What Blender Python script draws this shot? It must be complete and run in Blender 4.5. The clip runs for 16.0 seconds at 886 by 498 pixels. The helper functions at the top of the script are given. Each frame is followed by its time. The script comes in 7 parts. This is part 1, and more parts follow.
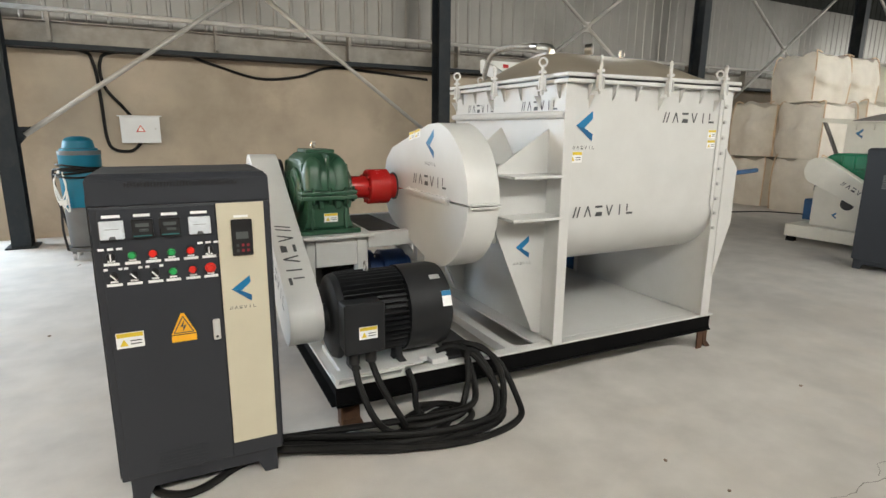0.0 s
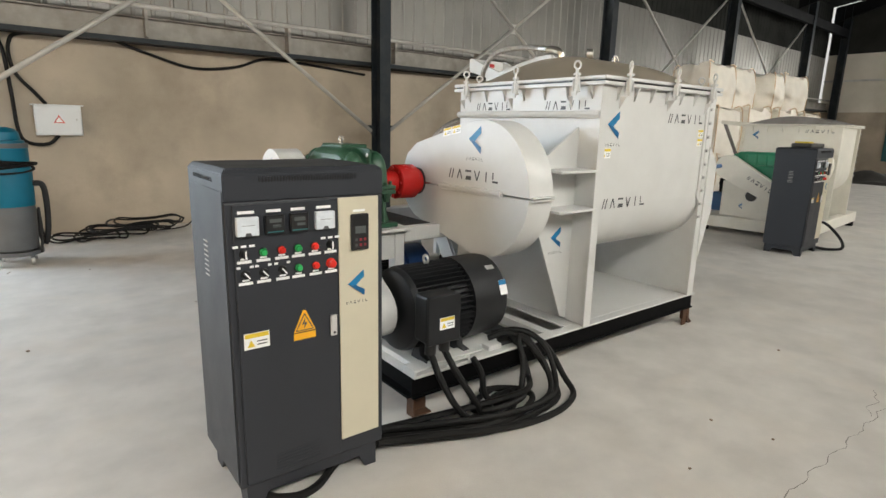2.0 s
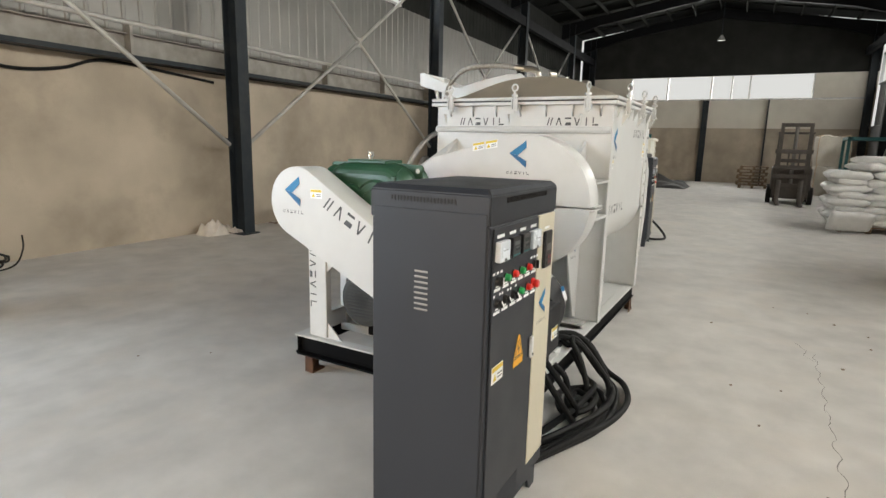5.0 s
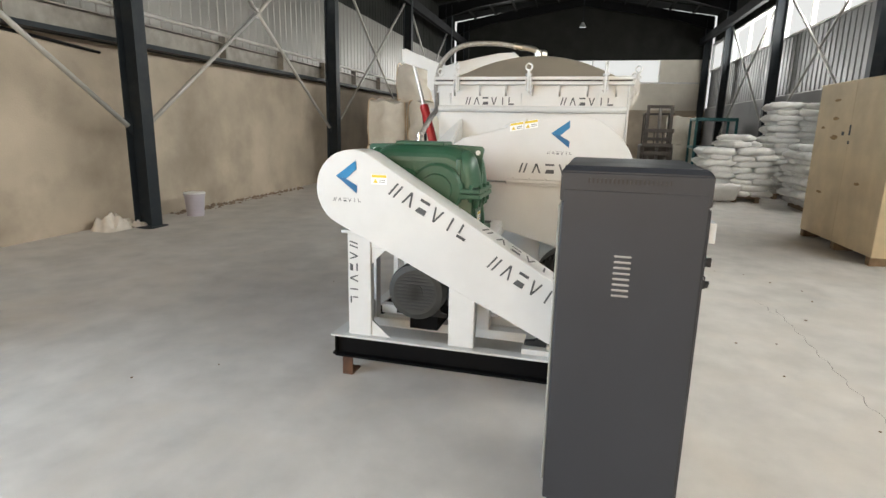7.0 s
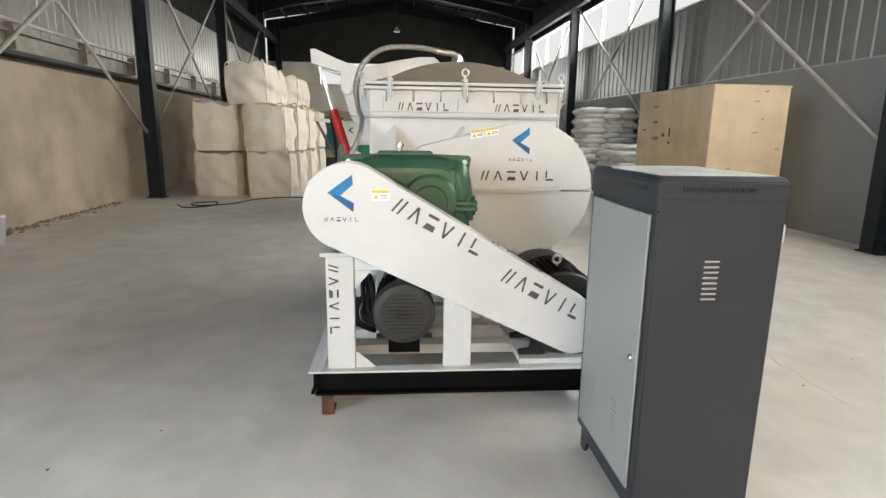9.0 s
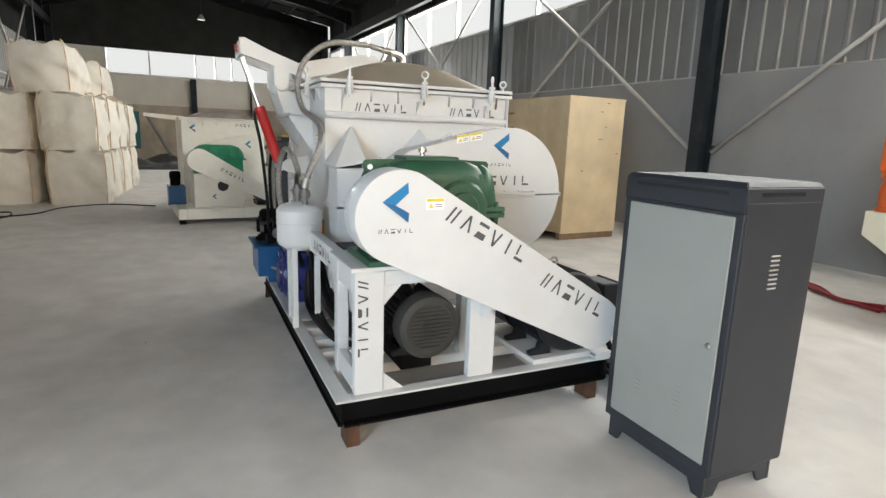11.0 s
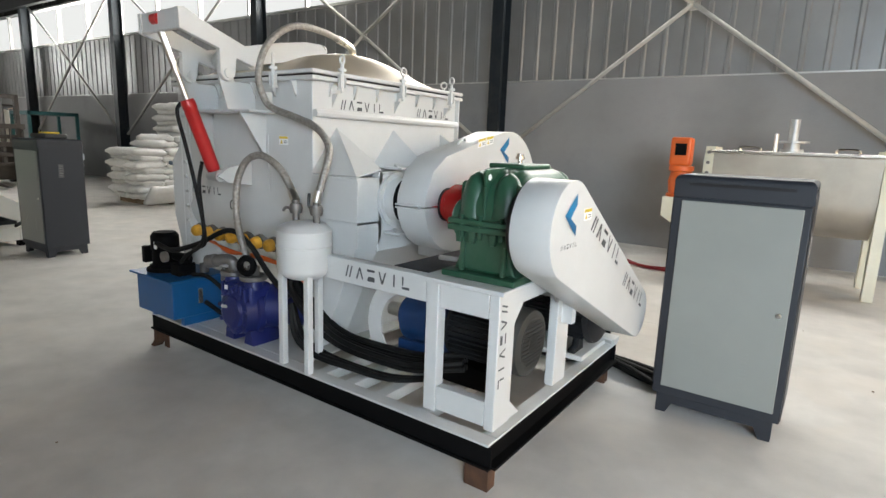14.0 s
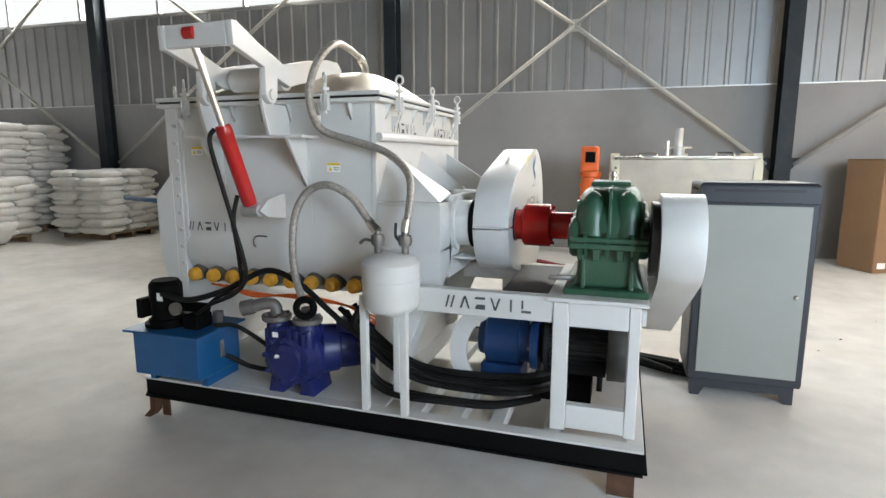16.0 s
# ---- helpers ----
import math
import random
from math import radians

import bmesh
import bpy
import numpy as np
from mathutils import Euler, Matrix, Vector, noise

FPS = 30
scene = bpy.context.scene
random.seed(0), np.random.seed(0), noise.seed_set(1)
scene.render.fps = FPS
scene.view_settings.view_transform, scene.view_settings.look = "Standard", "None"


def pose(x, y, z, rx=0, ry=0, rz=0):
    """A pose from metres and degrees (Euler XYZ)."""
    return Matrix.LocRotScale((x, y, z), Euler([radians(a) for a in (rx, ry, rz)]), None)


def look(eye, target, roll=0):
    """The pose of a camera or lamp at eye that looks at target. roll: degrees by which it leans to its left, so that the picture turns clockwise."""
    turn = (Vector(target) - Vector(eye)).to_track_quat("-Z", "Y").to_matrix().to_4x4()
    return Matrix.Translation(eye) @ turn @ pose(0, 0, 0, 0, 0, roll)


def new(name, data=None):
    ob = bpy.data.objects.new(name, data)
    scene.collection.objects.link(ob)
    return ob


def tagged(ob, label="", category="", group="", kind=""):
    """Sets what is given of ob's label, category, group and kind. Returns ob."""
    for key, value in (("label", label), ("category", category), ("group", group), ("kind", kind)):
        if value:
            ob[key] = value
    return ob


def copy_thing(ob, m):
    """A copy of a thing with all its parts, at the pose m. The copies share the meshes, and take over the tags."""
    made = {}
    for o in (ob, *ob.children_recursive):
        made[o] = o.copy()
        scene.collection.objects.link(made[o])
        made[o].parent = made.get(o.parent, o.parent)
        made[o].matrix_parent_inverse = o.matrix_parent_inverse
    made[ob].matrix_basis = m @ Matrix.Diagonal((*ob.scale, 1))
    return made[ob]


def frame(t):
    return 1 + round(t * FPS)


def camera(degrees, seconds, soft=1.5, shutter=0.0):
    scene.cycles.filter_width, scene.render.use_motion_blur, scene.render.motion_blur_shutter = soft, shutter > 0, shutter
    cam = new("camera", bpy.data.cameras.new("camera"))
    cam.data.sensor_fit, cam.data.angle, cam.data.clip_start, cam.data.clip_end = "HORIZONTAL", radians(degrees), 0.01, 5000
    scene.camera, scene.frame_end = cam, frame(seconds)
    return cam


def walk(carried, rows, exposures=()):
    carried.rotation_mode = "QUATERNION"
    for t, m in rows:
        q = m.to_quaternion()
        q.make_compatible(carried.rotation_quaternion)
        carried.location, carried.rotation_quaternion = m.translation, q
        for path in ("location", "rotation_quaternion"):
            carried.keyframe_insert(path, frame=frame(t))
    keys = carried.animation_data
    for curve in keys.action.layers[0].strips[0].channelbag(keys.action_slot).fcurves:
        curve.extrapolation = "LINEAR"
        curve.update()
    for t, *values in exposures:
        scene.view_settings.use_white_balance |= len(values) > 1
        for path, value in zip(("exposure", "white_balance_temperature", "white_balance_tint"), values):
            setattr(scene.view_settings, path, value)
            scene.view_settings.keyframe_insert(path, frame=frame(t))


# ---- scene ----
cam = camera(77.4, 16.0)
EXPOSURES = [(0.0, -0.56, 6550, 7), (1.5, -0.56, 6550, 7), (3.0, -0.56, 6550, 7), (6.0, -0.37, 6400, 7), (7.0, -0.29, 6360, 7), (9.0, -0.3, 6340, 7), (12.5, -0.26, 6320, 7), (14.5, -0.2, 6350, 7), (16.0, -0.03, 6270, 7)]
PATH = [
    (0, (0.096, 0.042, 1.55), (0.951, 1.798, 1.122), 0.5),
    (0.5, (-0.102, 0.118, 1.538), (0.774, 1.861, 1.095), 0.3),
    (1, (-0.286, 0.242, 1.539), (0.666, 1.945, 1.101), 0.8),
    (1.5, (-0.504, 0.323, 1.535), (0.539, 1.973, 1.1), 1.2),
    (2, (-0.755, 0.429, 1.535), (0.435, 1.976, 1.101), 1.4),
    (2.5, (-0.923, 0.588, 1.521), (0.349, 2.058, 1.051), 1.3),
    (3, (-1.083, 0.784, 1.534), (0.293, 2.161, 1.075), 1.6),
    (5.5, (-1.946, 1.915, 1.501), (-0.161, 2.739, 1.132), 1.9),
    (6, (-2.052, 2.172, 1.49), (-0.204, 2.836, 1.113), 2.8),
    (6.5, (-2.066, 2.488, 1.489), (-0.199, 3.073, 1.074), 2.6),
    (7, (-2.099, 2.774, 1.488), (-0.214, 3.286, 1.057), 1.2),
    (7.5, (-2.138, 3.047, 1.498), (-0.215, 3.389, 1.069), -0.6),
    (8, (-2.09, 3.287, 1.484), (-0.147, 3.477, 1.048), -0.7),
    (8.5, (-2.027, 3.5, 1.502), (-0.075, 3.54, 1.069), 0.2),
    (9, (-2.006, 3.751, 1.506), (-0.055, 3.597, 1.093), 0.8),
    (11.5, (-1.45, 5.053, 1.5), (0.244, 4.061, 1.119), 1.8),
    (12, (-1.253, 5.284, 1.505), (0.339, 4.128, 1.147), 1.5),
    (12.5, (-1.064, 5.56, 1.496), (0.421, 4.265, 1.149), 2.0),
    (13, (-0.847, 5.796, 1.494), (0.502, 4.364, 1.13), 2.5),
    (13.5, (-0.553, 5.94, 1.487), (0.695, 4.421, 1.115), 2.9),
    (14, (-0.282, 6.081, 1.485), (0.85, 4.475, 1.112), 2.2),
    (14.5, (-0.009, 6.244, 1.497), (0.951, 4.527, 1.134), 1.7),
    (15, (0.305, 6.345, 1.475), (1.152, 4.574, 1.092), 1.5),
    (15.5, (0.587, 6.427, 1.505), (1.344, 4.611, 1.144), 0.7),
    (16, (0.893, 6.608, 1.519), (1.503, 4.731, 1.194), 0.0),
]
walk(cam, [(t, look(eye, target, roll)) for t, eye, target, roll in PATH], EXPOSURES)

# ---- world and lights ----
world = bpy.data.worlds.new("sky")
scene.world = world
world.use_nodes = True
_wt = world.node_tree
_sky = _wt.nodes.new("ShaderNodeTexSky")
_sky.sky_type, _sky.sun_disc = "NISHITA", False
_sky.sun_elevation, _sky.sun_rotation = radians(38), radians(200)
_wt.links.new(_sky.outputs["Color"], _wt.nodes["Background"].inputs["Color"])
_wt.nodes["Background"].inputs["Strength"].default_value = 0.12


def sun_lamp(strength, elevation, azimuth, angle):
    d = bpy.data.lights.new("sun", "SUN")
    d.energy, d.angle, d.color = strength, radians(angle), (1.0, 0.95, 0.88)
    ob = new("sun", d)
    ob.rotation_euler = (radians(90 - elevation), 0, radians(azimuth))
    return ob


def daylight(name, x, y, z, sx, sy, target, power, color):
    """The sky's light in an opening."""
    d = bpy.data.lights.new(name, "AREA")
    d.shape, d.size, d.size_y, d.energy, d.color = "RECTANGLE", sx, sy, power, color
    ob = new(name, d)
    ob.matrix_world = look((x, y, z), target)
    return ob


sun_lamp(0.8, 42, 20, 12)
daylight("daylight_south", 9.2, -2.85, 4.92, 30.0, 1.2, (9.2, 5, 3.2), 2250, (1.0, 0.96, 0.90))
# added cool fill for the north faces, from an assumed opening out of view
daylight("daylight_north_door", -4.3, 9.86, 2.75, 4.6, 2.8, (0.0, 3.0, 0.2), 930, (0.74, 0.86, 1.0))
daylight("daylight_north", 9.55, 9.82, 5.12, 1.5, 0.7, (9.55, 0, 4.6), 40, (0.95, 0.97, 1.0))
daylight("daylight_gable", 27.75, 4.0, 4.34, 7.4, 1.0, (10, 4.2, 3.2), 520, (1.0, 0.97, 0.93))
# added warm light for west faces and floor; its doorway is assumed, out of view
daylight("daylight_door", -8.3, 3.4, 3.1, 7.0, 2.8, (2, 3.4, 0.0), 500, (1.0, 0.72, 0.45))

# ---- materials ----


def shader(name, color, rough=0.5, metal=0.0, vary=0.08, scale=6.0, bump=0.05, fine=90.0, stain=None, stain_amount=0.0,
           stain_scale=2.0, per_object=0.0, coat=0.0, island=0.0, spec=0.5, patch=None, patch_amount=0.0, patch_scale=1.0):
    """A surface with two scales of variation, fine relief and stains of their own shape."""
    m = bpy.data.materials.new(name)
    m.use_nodes = True
    nt = m.node_tree
    b = nt.nodes["Principled BSDF"]
    b.inputs["Metallic"].default_value = metal
    b.inputs["Coat Weight"].default_value = coat
    b.inputs["Specular IOR Level"].default_value = spec
    tc = nt.nodes.new("ShaderNodeTexCoord")
    n1 = nt.nodes.new("ShaderNodeTexNoise")
    n1.inputs["Scale"].default_value, n1.inputs["Detail"].default_value = scale, 6.0
    n2 = nt.nodes.new("ShaderNodeTexNoise")
    n2.inputs["Scale"].default_value, n2.inputs["Detail"].default_value = fine, 3.0
    for n in (n1, n2):
        nt.links.new(tc.outputs["Object"], n.inputs["Vector"])
    mix = nt.nodes.new("ShaderNodeMix")
    mix.data_type, mix.blend_type = "RGBA", "MIX"
    lo = tuple(c * (1 - vary) for c in color)
    hi = tuple(min(1.0, c * (1 + vary)) for c in color)
    mix.inputs["A"].default_value, mix.inputs["B"].default_value = (*lo, 1), (*hi, 1)
    ramp = nt.nodes.new("ShaderNodeMapRange")
    ramp.inputs["From Min"].default_value, ramp.inputs["From Max"].default_value = 0.3, 0.7
    nt.links.new(n1.outputs["Fac"], ramp.inputs["Value"])
    nt.links.new(ramp.outputs["Result"], mix.inputs["Factor"])
    out = mix.outputs["Result"]
    if stain_amount:
        n3 = nt.nodes.new("ShaderNodeTexNoise")
        n3.inputs["Scale"].default_value, n3.inputs["Detail"].default_value = stain_scale, 8.0
        n3.inputs["Roughness"].default_value = 0.65
        nt.links.new(tc.outputs["Object"], n3.inputs["Vector"])
        r3 = nt.nodes.new("ShaderNodeMapRange")
        r3.inputs["From Min"].default_value, r3.inputs["From Max"].default_value = 0.48, 0.72
        r3.inputs["To Max"].default_value = stain_amount
        nt.links.new(n3.outputs["Fac"], r3.inputs["Value"])
        m3 = nt.nodes.new("ShaderNodeMix")
        m3.data_type = "RGBA"
        m3.inputs["B"].default_value = (*stain, 1)
        nt.links.new(out, m3.inputs["A"])
        nt.links.new(r3.outputs["Result"], m3.inputs["Factor"])
        out = m3.outputs["Result"]
    if patch_amount:
        n4 = nt.nodes.new("ShaderNodeTexNoise")
        n4.inputs["Scale"].default_value, n4.inputs["Detail"].default_value = patch_scale, 5.0
        n4.inputs["Distortion"].default_value = 0.8
        off = nt.nodes.new("ShaderNodeVectorMath")
        off.inputs[1].default_value = (13.0, 7.0, 3.0)
        nt.links.new(tc.outputs["Object"], off.inputs[0])
        nt.links.new(off.outputs["Vector"], n4.inputs["Vector"])
        r4 = nt.nodes.new("ShaderNodeMapRange")
        r4.inputs["From Min"].default_value, r4.inputs["From Max"].default_value = 0.5, 0.66
        r4.inputs["To Max"].default_value = patch_amount
        nt.links.new(n4.outputs["Fac"], r4.inputs["Value"])
        m4 = nt.nodes.new("ShaderNodeMix")
        m4.data_type = "RGBA"
        m4.inputs["B"].default_value = (*patch, 1)
        nt.links.new(out, m4.inputs["A"])
        nt.links.new(r4.outputs["Result"], m4.inputs["Factor"])
        out = m4.outputs["Result"]
    for amount, node, socket in ((per_object, "ShaderNodeObjectInfo", "Random"), (island, "ShaderNodeNewGeometry", "Random Per Island")):
        if amount:
            oi = nt.nodes.new(node)
            hv = nt.nodes.new("ShaderNodeHueSaturation")
            mr = nt.nodes.new("ShaderNodeMapRange")
            mr.inputs["To Min"].default_value, mr.inputs["To Max"].default_value = 1 - amount, 1 + amount
            nt.links.new(oi.outputs[socket], mr.inputs["Value"])
            nt.links.new(mr.outputs["Result"], hv.inputs["Value"])
            nt.links.new(out, hv.inputs["Color"])
            out = hv.outputs["Color"]
    nt.links.new(out, b.inputs["Base Color"])
    rr = nt.nodes.new("ShaderNodeMapRange")
    rr.inputs["To Min"].default_value, rr.inputs["To Max"].default_value = max(0.02, rough - 0.1), min(1.0, rough + 0.12)
    nt.links.new(n1.outputs["Fac"], rr.inputs["Value"])
    nt.links.new(rr.outputs["Result"], b.inputs["Roughness"])
    if bump:
        bp = nt.nodes.new("ShaderNodeBump")
        bp.inputs["Strength"].default_value, bp.inputs["Distance"].default_value = bump, 0.01
        nt.links.new(n2.outputs["Fac"], bp.inputs["Height"])
        nt.links.new(bp.outputs["Normal"], b.inputs["Normal"])
    return m


WHITE = shader("white_machine_paint", (0.64, 0.64, 0.625), 0.34, vary=0.03, bump=0.03, stain=(0.5, 0.48, 0.43), stain_amount=0.18, stain_scale=2.5)
CREAM = shader("cream_machine_paint", (0.76, 0.73, 0.58), 0.42, vary=0.04, bump=0.03, stain=(0.45, 0.4, 0.3), stain_amount=0.25)
BLACK = shader("black_frame_paint", (0.003, 0.003, 0.0034), 0.65, vary=0.3, bump=0.05, stain=(0.014, 0.013, 0.012), stain_amount=0.2, spec=0.09)
RUST = shader("rusty_angle_iron", (0.085, 0.04, 0.02), 0.85, vary=0.35, scale=14, bump=0.3, stain=(0.06, 0.03, 0.02), stain_amount=0.6)
GREEN = shader("green_gearbox_enamel", (0.024, 0.082, 0.045), 0.36, vary=0.12, bump=0.08, stain=(0.12, 0.16, 0.12), stain_amount=0.3, stain_scale=4)
RED = shader("red_enamel", (0.52, 0.017, 0.016), 0.22, vary=0.1, bump=0.04)
MOTOR = shader("dark_grey_motor_paint", (0.015, 0.016, 0.018), 0.5, vary=0.2, bump=0.06, stain=(0.06, 0.06, 0.056), stain_amount=0.12, spec=0.3)
CABINET = shader("slate_powder_coat", (0.024, 0.027, 0.034), 0.45, vary=0.06, bump=0.06, fine=260, spec=0.5)
PANEL_GREY = shader("light_grey_door_paint", (0.28, 0.285, 0.262), 0.42, vary=0.03, bump=0.04, fine=200)
BEIGE = shader("beige_panel_paint", (0.60, 0.55, 0.42), 0.42, vary=0.03, bump=0.03, fine=200)
RUBBER = shader("black_cable_rubber", (0.006, 0.006, 0.006), 0.58, vary=0.3, scale=10, bump=0.05, stain=(0.05, 0.047, 0.043), stain_amount=0.2, stain_scale=6, spec=0.25)
# dusty stainless; the tan of warm reflected light is put into its base colour
LID = shader("dusty_warm_tinted_stainless_lid", (0.64, 0.56, 0.44), 0.38, metal=0.65, vary=0.1, scale=4, bump=0.05, stain=(0.5, 0.45, 0.37), stain_amount=0.4)
# pale colour stands for light passing through the open slits
LOUVRE = shader("light_through_louvre", (0.34, 0.33, 0.31), 0.5, vary=0.1, bump=0.03)
STEEL = shader("brushed_stainless", (0.62, 0.6, 0.56), 0.28, metal=1.0, vary=0.06, scale=3, bump=0.03)
GALV = shader("galvanised_steel", (0.55, 0.55, 0.54), 0.45, metal=0.6, vary=0.15, scale=5, bump=0.05)
BRAID = shader("braided_steel_hose", (0.38, 0.36, 0.33), 0.42, metal=0.7, vary=0.25, scale=60, bump=0.4, fine=300)
IRON = shader("dull_cast_iron", (0.2, 0.19, 0.18), 0.5, metal=0.6, vary=0.2, bump=0.15)
BLUE = shader("blue_tank_enamel", (0.009, 0.088, 0.24), 0.35, vary=0.12, bump=0.04, stain=(0.03, 0.06, 0.1), stain_amount=0.3)
BLUE_DEEP = shader("deep_blue_pump_enamel", (0.011, 0.018, 0.115), 0.38, vary=0.2, bump=0.1, stain=(0.05, 0.05, 0.1), stain_amount=0.3)
ORANGE = shader("orange_cap_plastic", (0.70, 0.36, 0.035), 0.45, vary=0.2, scale=20, per_object=0.2, bump=0.04)
ORANGE_PAINT = shader("orange_motor_paint", (0.72, 0.13, 0.02), 0.4, vary=0.1, bump=0.05)
YELLOW = shader("yellow_label_print", (0.75, 0.55, 0.04), 0.4, vary=0.03, bump=0)
AMBER = shader("amber_warning_print", (0.85, 0.42, 0.02), 0.4, vary=0.03, bump=0)
LABEL = shader("white_label_print", (0.88, 0.88, 0.87), 0.45, vary=0.03, bump=0)
INK = shader("dark_grey_print", (0.07, 0.074, 0.078), 0.45, vary=0.05, bump=0)
LOGO_A = shader("bright_blue_print", (0.008, 0.17, 0.37), 0.4, vary=0.08, bump=0)
LOGO_B = shader("dark_blue_print", (0.008, 0.105, 0.25), 0.4, vary=0.08, bump=0)
BTN_GREEN = shader("green_button_plastic", (0.03, 0.36, 0.1), 0.3, vary=0.05, bump=0)
BTN_RED = shader("red_button_plastic", (0.7, 0.03, 0.02), 0.3, vary=0.05, bump=0)
BLACK_PLASTIC = shader("black_plastic", (0.012, 0.012, 0.013), 0.35, vary=0.1, bump=0)
DISPLAY = shader("grey_meter_display", (0.09, 0.1, 0.1), 0.25, vary=0.05, bump=0)
PALE = shader("pale_meter_case", (0.72, 0.74, 0.75), 0.3, vary=0.03, bump=0)
BRIGHT = shader("satin_chrome", (0.72, 0.72, 0.71), 0.3, metal=0.5, vary=0.05, bump=0)
METER = shader("pale_meter_face", (0.66, 0.70, 0.74), 0.25, vary=0.05, scale=20, bump=0)
TEAL = shader("teal_vacuum_shell", (0.002, 0.13, 0.21), 0.4, vary=0.06, bump=0.03, spec=0.3)
# lighter copy of the wall sheet: missing light on the south side put into colour
SHEET_BRIGHTENED = shader("brightened_grey_wall_sheet", (0.27, 0.272, 0.272), 0.42, metal=0.35, vary=0.12, scale=1.2, bump=0.04, stain=(0.22, 0.21, 0.2), stain_amount=0.5, stain_scale=0.8)
GABLE = shader("pale_gable_panel", (0.68, 0.645, 0.57), 0.7, vary=0.1, scale=0.7, bump=0.05, stain=(0.48, 0.44, 0.37), stain_amount=0.5, stain_scale=0.4)
MAST = shader("worn_brown_mast_paint", (0.06, 0.05, 0.042), 0.55, vary=0.3, bump=0.1)
CREAM_WHITE = shader("cream_white_paint", (0.81, 0.785, 0.70), 0.38, vary=0.04, bump=0.03, stain=(0.5, 0.47, 0.4), stain_amount=0.2)
GIRT = shader("dusty_girt_steel", (0.30, 0.28, 0.25), 0.6, metal=0.2, vary=0.2, scale=5, bump=0.06, stain=(0.16, 0.14, 0.12), stain_amount=0.6, stain_scale=3)
BLUE_DARK = shader("dark_blue_gear_enamel", (0.010, 0.045, 0.15), 0.4, vary=0.15, bump=0.06)
RAM_RED = shader("red_ram_enamel", (0.42, 0.013, 0.014), 0.35, vary=0.1, bump=0.04)
DARK_RED = shader("dark_red_hose_rubber", (0.22, 0.016, 0.018), 0.5, vary=0.15, bump=0.04)
OLIVE = shader("dusty_olive_grey_paint", (0.03, 0.03, 0.027), 0.6, vary=0.25, scale=9, bump=0.08, stain=(0.10, 0.095, 0.08), stain_amount=0.35)
GREY_PLASTIC = shader("mid_grey_plastic", (0.10, 0.105, 0.11), 0.5, vary=0.1, bump=0.04)
COLUMN = shader("dark_column_paint", (0.020, 0.026, 0.032), 0.5, vary=0.15, scale=3, bump=0.05, stain=(0.1, 0.095, 0.085), stain_amount=0.25, spec=0.2)
BRACE = shader("pale_brace_paint", (0.46, 0.45, 0.42), 0.45, metal=0.2, vary=0.12, scale=4, bump=0.04)
# column steel darkened further: roof shade is put into the colour
RAFTER = shader("shade_darkened_rafter_steel", (0.006, 0.0065, 0.008), 0.6, vary=0.2, scale=3, bump=0.05, spec=0.12)
DULL_STEEL = shader("dull_stainless", (0.42, 0.38, 0.32), 0.5, metal=0.55, vary=0.12, scale=3, bump=0.05, stain=(0.34, 0.29, 0.23), stain_amount=0.5)
KEY_RED = shader("dark_red_keys", (0.22, 0.02, 0.03), 0.4, vary=0.05, bump=0)
PALE_LILAC = shader("translucent_pail_plastic", (0.40, 0.38, 0.43), 0.4, vary=0.06, bump=0.03)
SCRAP = shader("crumpled_white_film", (0.66, 0.61, 0.54), 0.55, vary=0.1, scale=8, bump=0.2)
# near-black with little specular: shade up under the roof is put into this colour
ROOF = shader("shade_darkened_roof_sheet", (0.028, 0.029, 0.027), 0.8, vary=0.2, scale=1.5, bump=0.05, spec=0.03)
SHEET = shader("grey_wall_sheet", (0.20, 0.193, 0.18), 0.42, metal=0.6, vary=0.12, scale=1.2, bump=0.04, stain=(0.24, 0.22, 0.19), stain_amount=0.4, stain_scale=1.0)
CONCRETE = shader("cement_render_wall", (0.44, 0.378, 0.298), 0.9, vary=0.2, scale=0.9, bump=0.25, fine=50, stain=(0.22, 0.18, 0.14), stain_amount=0.65, stain_scale=0.55)
CONCRETE_GREY = shader("grey_cement_wall", (0.325, 0.325, 0.325), 0.9, vary=0.18, scale=0.9, bump=0.25, fine=50, stain=(0.19, 0.19, 0.195), stain_amount=0.7, stain_scale=0.45)
FLOOR = shader("dusty_concrete_floor", (0.59, 0.565, 0.532), 0.72, vary=0.12, scale=3.5, bump=0.12, fine=120, stain=(0.42, 0.41, 0.395), stain_amount=0.42, stain_scale=0.5, patch=(0.64, 0.585, 0.52), patch_amount=0.35, patch_scale=1.7)
PLY = shader("pale_plywood", (0.64, 0.52, 0.34), 0.6, vary=0.14, scale=2.2, bump=0.06, stain=(0.4, 0.28, 0.14), stain_amount=0.3, stain_scale=1.4)
CARD = shader("brown_cardboard", (0.27, 0.16, 0.085), 0.8, vary=0.08, scale=3, bump=0.08)
BAG = shader("white_woven_bag", (0.86, 0.815, 0.73), 0.7, vary=0.05, scale=5, bump=0.12, fine=180, per_object=0.06, stain=(0.5, 0.42, 0.32), stain_amount=0.3)
STRAP = shader("tan_bag_strap", (0.72, 0.55, 0.38), 0.75, vary=0.1, bump=0.1)
SACK = shader("white_plastic_sack", (0.67, 0.66, 0.635), 0.36, vary=0.06, scale=7, bump=0.15, fine=40, per_object=0.07)
WOOD = shader("weathered_pallet_wood", (0.2, 0.14, 0.085), 0.8, vary=0.3, scale=9, bump=0.2, per_object=0.15)
TARP = shader("dark_grey_tarp", (0.06, 0.058, 0.055), 0.7, vary=0.2, scale=4, bump=0.3)
